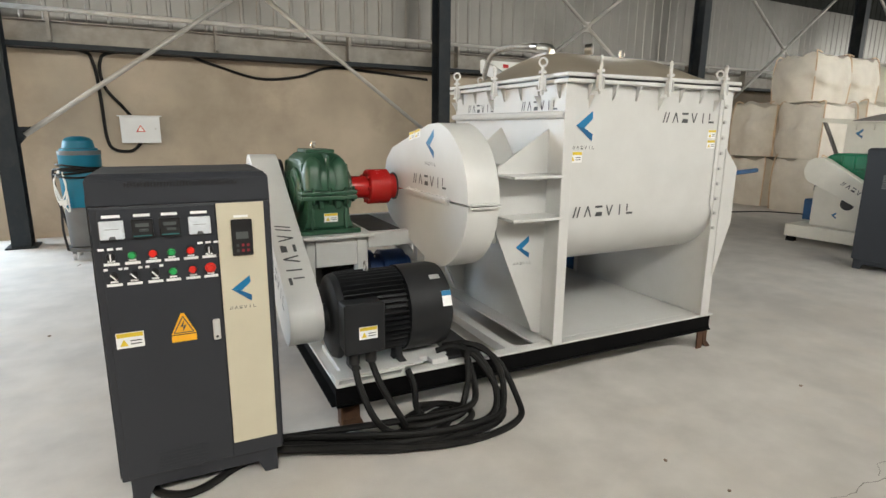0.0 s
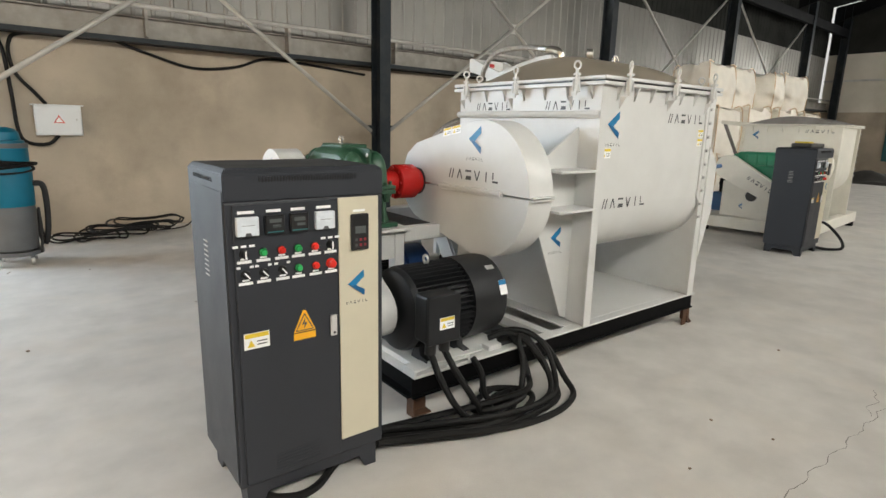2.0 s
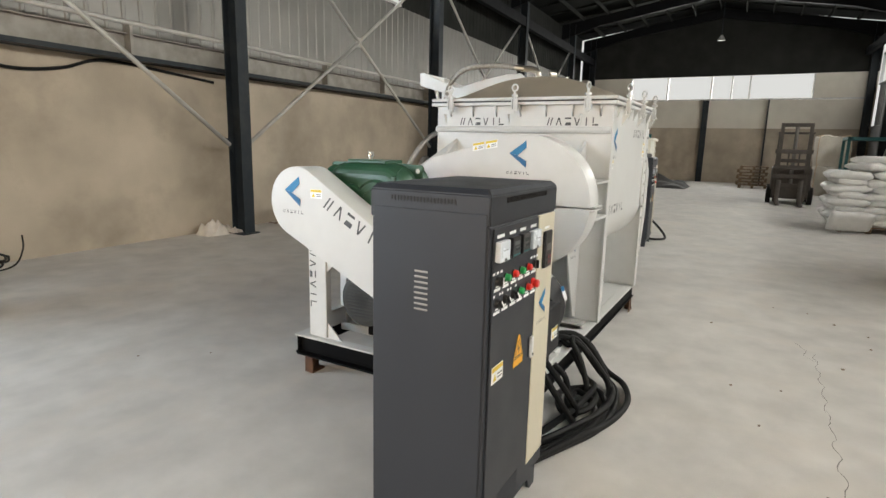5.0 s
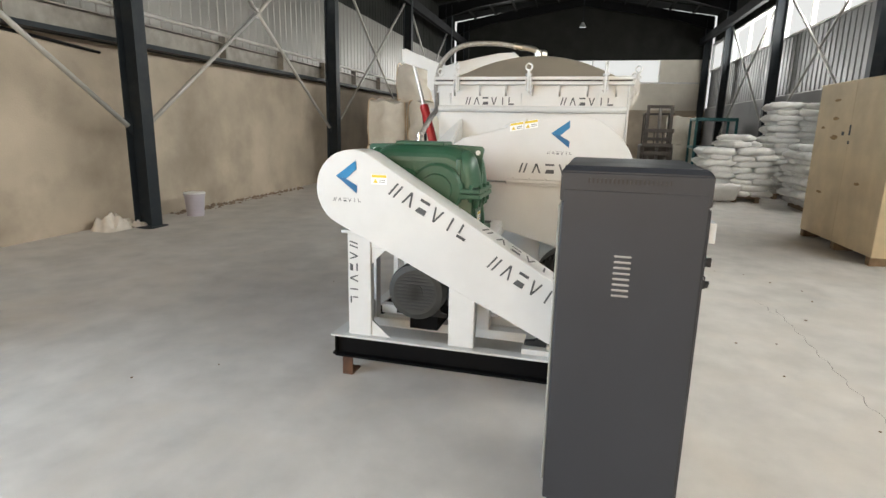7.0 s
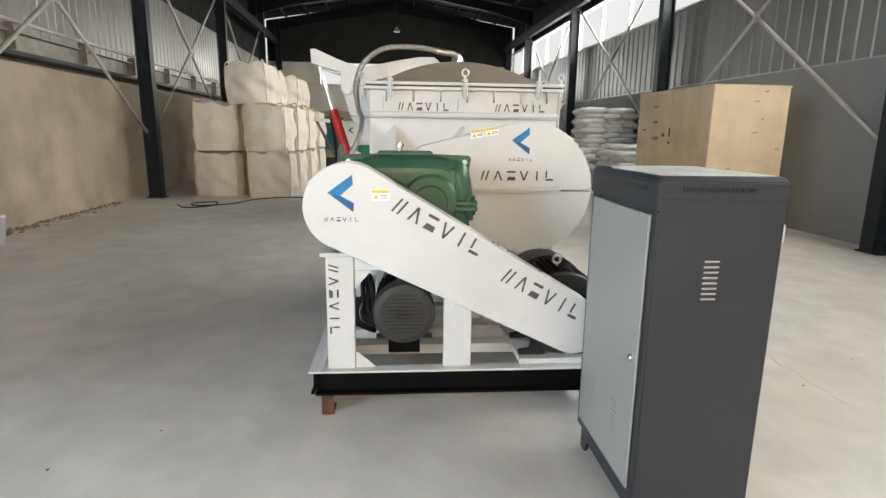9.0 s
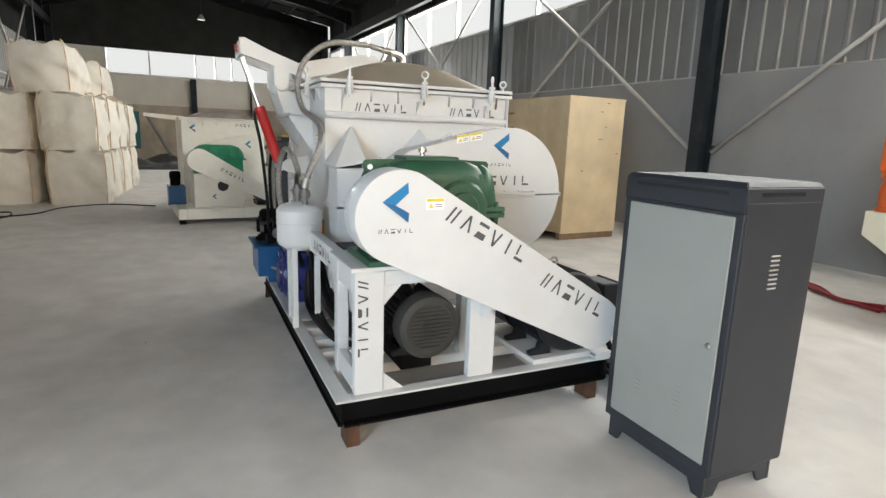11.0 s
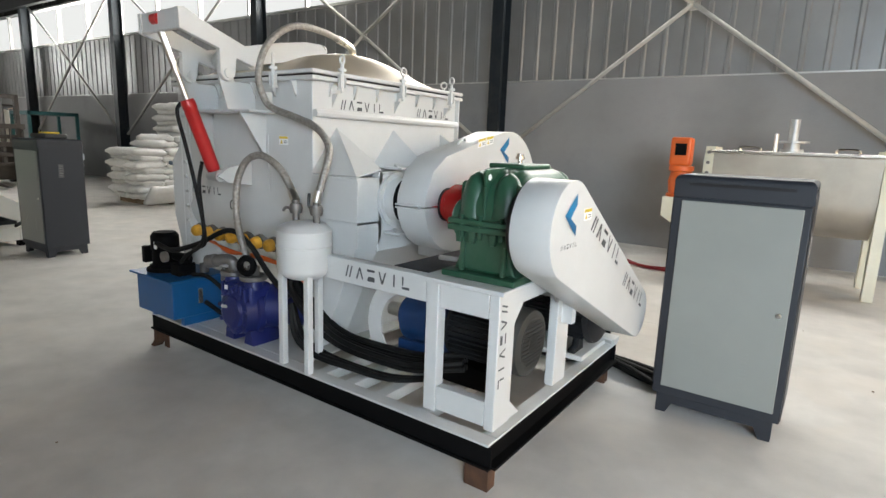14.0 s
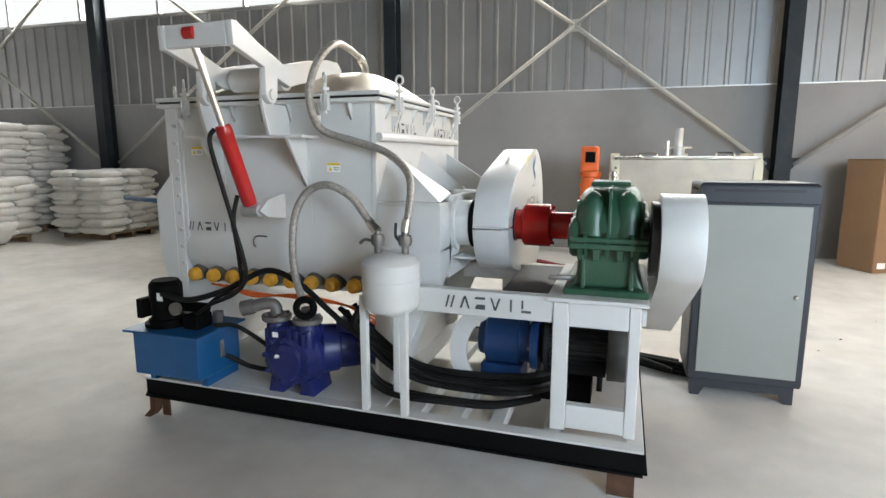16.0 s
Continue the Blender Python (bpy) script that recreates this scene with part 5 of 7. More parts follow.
decal(bm, Vector((1.385, 2.865, 0.55)) + fl * 0.2455 + Vector((0, 0.37, 0.93)) * 0.028, PX, Vector((0, 0.37, 0.93)), fl, rect(0.055, 0.028), 0.002)
part("plate_heading", bm, LOGO_A, rp)
fl2 = Vector((0, -0.6, 0.8)).normalized()
bm = B()
decal(bm, Vector((1.345, 2.865, 0.55)) + fl2 * 0.2455, PX, Vector((0, 0.8, 0.6)), fl2, rect(0.06, 0.03), 0.001)
part("name_plate", bm, GALV, motor)
bm = B()
box(bm, 0.745, 1.12, 2.595, 2.70, BZ + 0.001, BZ + 0.009)
box(bm, 0.745, 1.12, 2.595, 2.70, BZ + 0.030, BZ + 0.040)
for x in (0.745, 1.105):
    box(bm, x, x + 0.014, 2.597, 2.70, BZ + 0.0095, BZ + 0.0295)
part("motor_slide", bm, WHITE, kneader, "white double slide rail under the motor")
part("motor_slide", box(B(), 0.86, 1.23, 2.60, 2.70, BZ + 0.041, BZ + 0.052, 0.002), WHITE, kneader)
part("motor_slide", box(B(), 1.30, 1.40, 2.64, 3.1, BZ + 0.001, 0.294, 0.003), WHITE, kneader)
part("motor_plate", box(B(), 0.80, 1.42, 2.7, 3.1, BZ + 0.001, 0.2945, 0.003), WHITE, kneader)
part("oil_tray", box(B(), 1.38, 1.62, 2.66, 3.05, BZ + 0.001, 0.285, 0.003), MOTOR, kneader)

screw_motor, _ = fin_motor("screw_motor", (3.73, 0.548), 0.82, 1.27, 0.165, "smaller dark grey motor with a dusty fan hood under the stand", True, hood_paint=OLIVE)
part("motor_pedestal", box(B(), 1.0, 1.3, 3.64, 3.82, BZ - 0.002, 0.374, 0.003), BLACK, kneader)

screw_gear = thing("screw_gearbox", (1.45, 3.73, 0.26), "blue gearbox behind the smaller motor", "gearbox")
part("gear_case", lathe(B(), (1.275, 3.73, 0.545), (1.60, 3.73, 0.545), ((0, 0.15), (0.12, 0.15), (0.14, 0.12), (0.3, 0.12), (0.32, 0.145), (0.85, 0.14), (0.9, 0.1), (1, 0.09)), 22), BLUE_DARK, screw_gear)
part("gear_foot", box(B(), 1.36, 1.58, 3.62, 3.84, 0.262, 0.43, 0.006), BLUE_DARK, screw_gear)
for k in range(6):
    a = 2 * math.pi * k / 6
    part("case_bolt", rod(B(), (1.305, 3.73 + 0.135 * math.cos(a), 0.545 + 0.135 * math.sin(a)), (1.325, 3.73 + 0.135 * math.cos(a), 0.545 + 0.135 * math.sin(a)), 0.01, 6), GALV, screw_gear)
part("output_shaft", rod(B(), (1.6, 3.73, 0.545), (1.72, 3.73, 0.545), 0.04, 14), STEEL, screw_gear)

# green gearbox
gb = thing("gear_reducer", (0.95, 3.73, ST), "green cast iron gear reducer on the white stand", "gearbox")
gx0, gx1, gy0, gy1 = 0.785, 1.105, 3.37, 4.06
part("lower_case", prism(B(), [(gx0 + 0.0, ST + 0.03), (gx1 + 0.0, ST + 0.03), (gx1 - 0.024, 0.99), (gx1 - 0.03, 1.115), (gx0 + 0.03, 1.115), (gx0 + 0.024, 0.99)], "y", gy0 + 0.035, gy1 - 0.035, 0.014), GREEN, gb)
part("foot_flange", box(B(), gx0 - 0.025, gx1 + 0.03, gy0 - 0.01, gy1 + 0.02, ST + 0.001, ST + 0.03, 0.005), GREEN, gb)
part("split_flange", box(B(), gx0 - 0.012, gx1 + 0.012, gy0 - 0.012, gy1 + 0.012, 1.112, 1.139, 0.006, 2), GREEN, gb)
part("split_flange", box(B(), gx0 - 0.012, gx1 + 0.012, gy0 - 0.012, gy1 + 0.012, 1.142, 1.166, 0.006, 2), GREEN, gb)
up = [(gy0 + 0.015, 1.166)] + arc(gy0 + 0.205, 1.20, 0.19, 180, 90, 12) + arc(gy1 - 0.205, 1.20, 0.19, 90, 0, 12) + [(gy1 - 0.015, 1.166)]
part("upper_case", prism(B(), up, "x", gx0 + 0.012, gx1 - 0.012, 0.085, True, 6), GREEN, gb, "green domed upper casing")
for y, s in ((gy0 + 0.005, 1), (gy1 - 0.005, -1)):
    web = part("lifting_web", prism(B(), [(y + 0.02 * s, 1.26), (y, 1.372), (y + 0.012 * s, 1.386), (y + 0.21 * s, 1.394), (y + 0.21 * s, 1.25)], "x", 0.938, 0.952, 0.003), GREEN, gb)
    part("web_hole", lathe(B(), (0.9375, y + 0.035 * s, 1.352), (0.9525, y + 0.035 * s, 1.352), ((0, 0.014), (1, 0.014)), 14), LABEL, web, "pale lifting hole")
for yy, s in ((gy0 + 0.012, -1), (gy1 - 0.012, 1)):
    part("end_rib", box(B(), 0.937, 0.953, min(yy, yy - 0.045 * s), max(yy, yy - 0.045 * s), 1.166, 1.31, 0.005, 2), GREEN, gb)
    for x in (0.867, 1.023):
        part("end_lobe", lathe(B(), (x, yy - 0.055 * s, 1.166), (x, yy - 0.082 * s, 1.372), ((0, 0.068), (0.45, 0.066), (0.7, 0.058), (0.88, 0.04), (0.97, 0.018), (1, 0.004)), 20), GREEN, gb)
    for x in (0.825, 0.893, 0.997, 1.065):
        part("flange_lug", prism(B(), [(x - 0.018, 1.111), (x + 0.018, 1.111), (x + 0.012, 1.06), (x - 0.012, 1.06)], "y", min(yy - 0.02 * s, yy + 0.008 * s), max(yy - 0.02 * s, yy + 0.008 * s), 0.004), GREEN, gb)
    for x in (0.84, 1.05):
        part("body_rib", prism(B(), [(yy - 0.02 * s, 1.06), (yy - 0.02 * s, ST + 0.031), (yy + 0.004 * s, ST + 0.031), (yy - 0.012 * s, 1.06)], "x", x - 0.01, x + 0.01, 0.003), GREEN, gb)
for y, r in ((3.60, 0.145), (3.95, 0.095), (3.79, 0.115)):
    for xx, s in ((gx0 + 0.026, -1), (gx1 - 0.026, 1)):
        part("bearing_boss", lathe(B(), (xx, y, 1.155), (xx + 0.04 * s, y, 1.155), ((0, r), (0.7, r), (1, r * 0.9)), 24), GREEN, gb)
        part("boss_cap", lathe(B(), (xx + 0.041 * s, y, 1.155), (xx + 0.05 * s, y, 1.155), ((0, r * 0.62), (1, r * 0.58)), 20), GREEN, gb)
for y in (3.485, 3.685, 3.735, 3.885, 3.99):
    part("case_rib", prism(B(), [(gx0 + 0.005, 1.166), (gx0 + 0.03, 1.166), (gx0 + 0.03, 1.33), (gx0 + 0.014, 1.32)], "y", y - 0.013, y + 0.013, 0.004), GREEN, gb)
    part("case_rib", prism(B(), [(gx1 - 0.005, 1.166), (gx1 - 0.03, 1.166), (gx1 - 0.03, 1.33), (gx1 - 0.014, 1.32)], "y", y - 0.01, y + 0.01), GREEN, gb)
for y in [3.41 + 0.085 * k for k in range(8)]:
    for xx in (gx0, gx1):
        part("flange_bolt", rod(B(), (xx, y, 1.095), (xx, y, 1.188), 0.011, 6), GREEN, gb)
for xx in (gx0 + 0.06, 0.95, gx1 - 0.06):
    for yy in (gy0, gy1):
        part("flange_bolt", rod(B(), (xx, yy, 1.085), (xx, yy, 1.185), 0.011, 6), GREEN, gb)
part("inspection_cover", box(B(), 0.86, 1.04, 3.585, 3.865, 1.386, 1.408, 0.005), GREEN, gb)
bm = B()
lathe(bm, (0.942, 3.75, 1.41), (0.942, 3.75, 1.455), ((0, 0.012), (0.4, 0.012), (0.4, 0.022), (0.7, 0.022), (0.7, 0.016), (1, 0.016)), 14)
part("breather", bm, STEEL, gb, "chrome breather cap")
warning_label(gb, (0.955, gy0 + 0.029, 1.00), PX, UZ, NY, 0.085, 0.055)
part("oil_cock", rod(B(), (gx1 - 0.02, 3.98, 0.96), (gx1 + 0.11, 3.98, 0.955), 0.012, 8), GALV, gb)

# ---- vacuum buffer tank, pumps, hoses ----
tank = thing("buffer_tank", (1.96, 4.18, BZ), "small white vacuum buffer tank on angle legs", "tank")
part("shell", lathe(B(), (1.95, 4.175, 0.757), (1.95, 4.175, 1.068), ((0, 0.05), (0.04, 0.092), (0.12, 0.126), (0.2, 0.141), (0.56, 0.142), (0.562, 0.146), (0.585, 0.146), (0.587, 0.142), (0.84, 0.142), (0.92, 0.122), (0.97, 0.085), (1, 0.03)), 32), WHITE, tank, "white rounded tank shell")
for x, y in ((1.865, 4.225), (2.08, 4.215), (1.97, 4.06)):
    part("leg", box(B(), x - 0.018, x + 0.018, y - 0.018, y + 0.018, BZ, 0.86, 0.003), WHITE, tank)
for x, yv in ((1.885, 4.15), (2.02, 4.17)):
    bm = B()
    rod(bm, (x, yv, 1.05), (x, yv, 1.17), 0.018)
    lathe(bm, (x, yv, 1.10), (x, yv, 1.15), ((0, 0.03), (0.5, 0.036), (1, 0.03)), 12)
    v = part("ball_valve", bm, IRON, tank, "dull steel ball valve")
    hb = B()
    if x < 1.95:
        tube(hb, [(x + 0.03, 4.155, 1.125), (x + 0.045, 4.16, 1.15), (x + 0.042, 4.16, 1.21)], 0.008, 6, 3)
        part("valve_lever", hb, BLACK_PLASTIC, v, "black valve lever")
    else:
        tube(hb, [(x + 0.025, 4.175, 1.12), (x + 0.065, 4.18, 1.125), (x + 0.09, 4.18, 1.105)], 0.008, 6, 3)
        part("valve_lever", hb, IRON, v)

h1 = thing("lid_hose", (1.885, 4.175, 1.16), "braided steel vacuum hose from lid to buffer tank", "hose")
part("hose", tube(B(), [(2.455, 3.42, 2.11), (2.43, 3.62, 2.135), (2.385, 3.87, 2.115), (2.40, 4.03, 2.0), (2.42, 4.085, 1.85), (2.41, 4.08, 1.74), (2.36, 4.06, 1.655), (2.21, 4.03, 1.605), (2.05, 4.02, 1.555), (1.94, 4.03, 1.48), (1.89, 4.06, 1.40), (1.875, 4.12, 1.27), (1.885, 4.15, 1.17)], 0.0195, 10, 6), BRAID, h1)
part("hose_ferrule", rod(B(), (1.885, 4.15, 1.165), (1.878, 4.14, 1.225), 0.024, 12), STEEL, h1)
part("hose_ferrule", rod(B(), (2.457, 3.40, 2.107), (2.45, 3.47, 2.118), 0.024, 12), STEEL, h1)
h2 = thing("pump_hose", (2.37, 4.27, 0.72), "braided steel hose from buffer tank to vacuum pump", "hose")
part("hose", tube(B(), [(2.02, 4.17, 1.17), (2.09, 4.15, 1.235), (2.16, 4.165, 1.33), (2.275, 4.19, 1.388), (2.38, 4.21, 1.35), (2.445, 4.225, 1.23), (2.47, 4.22, 1.05), (2.475, 4.19, 0.90), (2.455, 4.16, 0.77)], 0.0195, 10, 6), BRAID, h2)
part("hose_ferrule", rod(B(), (2.02, 4.17, 1.165), (2.065, 4.16, 1.21), 0.024, 12), STEEL, h2)

vp = thing("vacuum_pump", (2.54, 4.10, BZ), "deep blue cast water ring vacuum pump", "pump")
rp2 = random.Random(23)
part("pump_body", lathe(B(), (2.545, 4.19, 0.455), (2.49, 3.98, 0.455), ((0, 0.11), (0.06, 0.14), (0.35, 0.145), (0.4, 0.158), (0.55, 0.158), (0.6, 0.14), (1, 0.11)), 18), BLUE_DEEP, vp)
part("port_block", box(B(), 2.405, 2.69, 4.03, 4.19, 0.44, 0.635, 0.03, 3), BLUE_DEEP, vp)
cover_bm = lathe(B(), (2.55, 4.185, 0.455), (2.552, 4.238, 0.455), ((0, 0.142), (0.3, 0.14), (0.5, 0.108), (0.8, 0.10), (1, 0.07)), 14)
for v in cover_bm.verts:
    v.co += Vector([rp2.uniform(-0.006, 0.006) for _ in range(3)])
part("front_cover", cover_bm, BLUE_DEEP, vp, "lumpy cast front cover")
for k in range(9):
    a = 2 * math.pi * (k + 0.3) / 9
    part("cover_bolt", rod(B(), (2.55 + 0.126 * math.cos(a), 4.19, 0.455 + 0.126 * math.sin(a)), (2.55 + 0.126 * math.cos(a), 4.222, 0.455 + 0.126 * math.sin(a)), rp2.uniform(0.011, 0.016), 6), BLUE_DEEP, vp)
for k in range(6):
    x = 2.44 + 0.045 * k
    part("casting_rib", box(B(), x - rp2.uniform(0.007, 0.013), x + 0.01, 4.15, 4.2 + rp2.uniform(0.0, 0.014), 0.53, 0.62 + rp2.uniform(-0.02, 0.012), 0.006, 2), BLUE_DEEP, vp)
for x in (2.45, 2.64):
    part("pump_foot", prism(B(), [(x - 0.045, BZ), (x + 0.045, BZ), (x + 0.04, 0.282), (x + 0.025, 0.35), (x - 0.025, 0.35), (x - 0.04, 0.282)], "y", 3.98, 4.18, 0.004), BLUE_DEEP, vp)
for x in (2.455, 2.645):
    part("port_neck", lathe(B(), (x, 4.13, 0.60), (x, 4.13, 0.655), ((0, 0.06), (1, 0.052)), 16), BLUE_DEEP, vp)
    part("port_flange", lathe(B(), (x, 4.13, 0.655), (x, 4.13, 0.683), ((0, 0.074), (0.3, 0.08), (1, 0.08)), 18), IRON, vp)
    for k in range(4):
        a = math.pi * (k + 0.5) / 2
        part("flange_bolt", rod(B(), (x + 0.06 * math.cos(a), 4.13 + 0.06 * math.sin(a), 0.683), (x + 0.06 * math.cos(a), 4.13 + 0.06 * math.sin(a), 0.697), 0.011, 6), IRON, vp)
stub = part("suction_elbow", tube(B(), [(2.645, 4.13, 0.683), (2.645, 4.132, 0.72), (2.66, 4.14, 0.742), (2.70, 4.155, 0.745), (2.775, 4.18, 0.728)], 0.032, 14, 4), IRON, vp, "bare steel pipe elbow")
part("pipe_collar", rod(B(), (2.76, 4.175, 0.731), (2.815, 4.195, 0.718), 0.042, 16), IRON, stub)
tee = part("discharge_tee", rod(B(), (2.455, 4.13, 0.683), (2.45, 4.13, 0.735), 0.036, 14), IRON, vp, "cast pipe tee with a round flange")
part("tee_flange", ring(B(), (2.43, 4.19, 0.752), (-0.35, 1, 0.1), 0.045, 0.019, 20, 8), BLACK, tee, "black round tee flange with an open bore")
part("pump_motor", lathe(B(), (2.47, 4.03, 0.475), (2.16, 3.80, 0.475), ((0, 0.09), (0.08, 0.135), (0.3, 0.13), (0.32, 0.118), (0.8, 0.118), (0.82, 0.128), (0.97, 0.12), (1, 0.08)), 24), BLUE_DEEP, vp)
part("motor_box", box(B(), 2.24, 2.34, 3.93, 4.04, 0.585, 0.66, 0.008), BLUE_DEEP, vp)
part("drain_cock", tube(B(), [(2.57, 4.235, 0.49), (2.575, 4.258, 0.495), (2.56, 4.272, 0.505)], 0.01, 6, 3), GALV, vp)
bm = B()
decal(bm, (2.60, 4.2165, 0.60), NX, UZ, PY, rect(0.035, 0.028), 0.001)
part("name_plate", bm, LABEL, vp)
hook = [(2.874, YB, 1.02), (2.874, YB + 0.012, 1.03), (2.872, YB + 0.016, 1.062), (2.85, YB + 0.014, 1.083), (2.79, YB + 0.01, 1.082)]
part("wall_hook", tube(B(), hook, 0.0045, 6, 4), IRON, kneader, "thin bent steel hook on the trough wall")

hy = thing("hydraulic_unit", (3.25, 4.14, BZ), "blue hydraulic oil tank with black pump motor", "hydraulic unit")
part("oil_tank", box(B(), 3.02, 3.46, 3.98, 4.32, BZ + 0.06, 0.565, 0.005), BLUE, hy, "blue painted oil tank")
part("tank_lid", box(B(), 2.99, 3.50, 3.95, 4.35, 0.566, 0.58, 0.003), BLUE, hy)
for x in (3.06, 3.42):
    part("tank_rail", box(B(), x - 0.02, x + 0.02, 3.98, 4.24, BZ, BZ + 0.059), BLUE, hy)
pm = part("pump_motor", lathe(B(), (3.34, 4.18, 0.60), (3.34, 4.18, 0.84), ((0, 0.1), (0.08, 0.1), (0.1, 0.082), (0.5, 0.082), (0.5, 0.088), (0.9, 0.088), (1, 0.07)), 22), BLACK, hy, "black upright pump motor")
part("motor_flange", lathe(B(), (3.34, 4.18, 0.581), (3.34, 4.18, 0.60), ((0, 0.12), (1, 0.12)), 20), BLACK, pm)
part("motor_box", box(B(), 3.42, 3.46, 4.18, 4.28, 0.63, 0.74, 0.004), BLACK, pm)
bm = B()
decal(bm, (3.30, 4.265, 0.76), NX, UZ, PY, rect(0.04, 0.045), 0.002)
part("name_plate", bm, LABEL, pm)
part("valve_block", box(B(), 3.08, 3.18, 4.12, 4.24, 0.581, 0.66, 0.005), BLACK, hy)
part("solenoid", rod(B(), (3.06, 4.18, 0.695), (3.22, 4.18, 0.695), 0.03, 14), BLACK, hy)
part("pressure_gauge", lathe(B(), (3.20, 4.25, 0.70), (3.20, 4.275, 0.70), ((0, 0.035), (1, 0.035)), 16), IRON, hy)
part("filler_cap", rod(B(), (3.10, 4.05, 0.581), (3.10, 4.05, 0.64), 0.03, 14), IRON, hy)
part("sight_glass", box(B(), 3.012, 3.0195, 4.12, 4.15, 0.40, 0.50, 0.002), STEEL, hy)

hh = thing("hydraulic_hoses", (3.0, 4.2, 0.45), "black hydraulic hoses to the lid cylinder and pump", "hose")
part("hose", tube(B(), [(3.12, 4.2, 0.66), (2.98, 4.24, 0.74), (2.80, 4.26, 0.82), (2.72, 4.27, 0.93), (2.76, 4.28, 1.15), (2.82, 4.30, 1.42), (2.84, 4.33, 1.60), (2.815, 4.32, 1.66)], 0.0115, 8), RUBBER, hh)
part("hose", tube(B(), [(3.08, 4.18, 0.69), (2.95, 4.2, 0.78), (2.80, 4.22, 0.84), (2.78, 4.24, 1.0), (2.80, 4.24, 1.2), (2.775, 4.23, 1.33)], 0.0115, 8), RUBBER, hh)
part("hose", tube(B(), [(3.28, 4.27, 0.78), (3.1, 4.26, 0.76), (2.9, 4.2, 0.82), (2.7, 4.12, 0.92), (2.5, 4.12, 0.86), (2.3, 4.14, 0.72), (2.15, 4.12, 0.60)], 0.016, 8), RUBBER, hh)
part("hose", tube(B(), [(3.02, 4.18, 0.60), (2.9, 4.15, 0.6), (2.76, 4.1, 0.5), (2.68, 4.1, 0.44)], 0.013, 8), RUBBER, hh)
part("hose", tube(B(), [(3.02, 4.1, 0.40), (2.9, 4.05, 0.33), (2.78, 4.02, 0.31), (2.68, 4.0, 0.34)], 0.015, 8), RUBBER, hh)

# cable bundles
rk = random.Random(11)


def wobble(points, amount):
    return [(x + rk.uniform(-amount, amount), y + rk.uniform(-amount, amount), z + rk.uniform(-amount, amount) * 0.4) for x, y, z in points]


cb = thing("cable_bundle", (1.6, 3.95, BZ), "thick black cables lying along the base frame", "cables")
for k in range(7):
    pts = [(2.35 - 0.03 * k, 4.0, 0.70), (2.2, 4.02, 0.60), (2.02, 4.0, 0.44), (1.85, 3.98, 0.36), (1.6, 3.97, 0.34), (1.35, 3.95, 0.35), (1.12, 3.86, 0.38)]
    part("cable", tube(B(), [(x, y + 0.028 * (k % 3) - 0.03, z + 0.03 * (k // 3)) for x, y, z in wobble(pts, 0.012)], 0.016, 8), RUBBER, cb)
for k in range(3):
    pts = [(2.18, 4.05, 0.55), (2.10, 4.06, 0.38), (1.98, 4.05, 0.30), (1.7, 4.04, 0.30), (1.45, 4.02, 0.29), (1.25, 3.9, 0.31)]
    part("cable", tube(B(), [(x, y + 0.02 * k, z) for x, y, z in wobble(pts, 0.012)], 0.016, 8), RUBBER, cb)

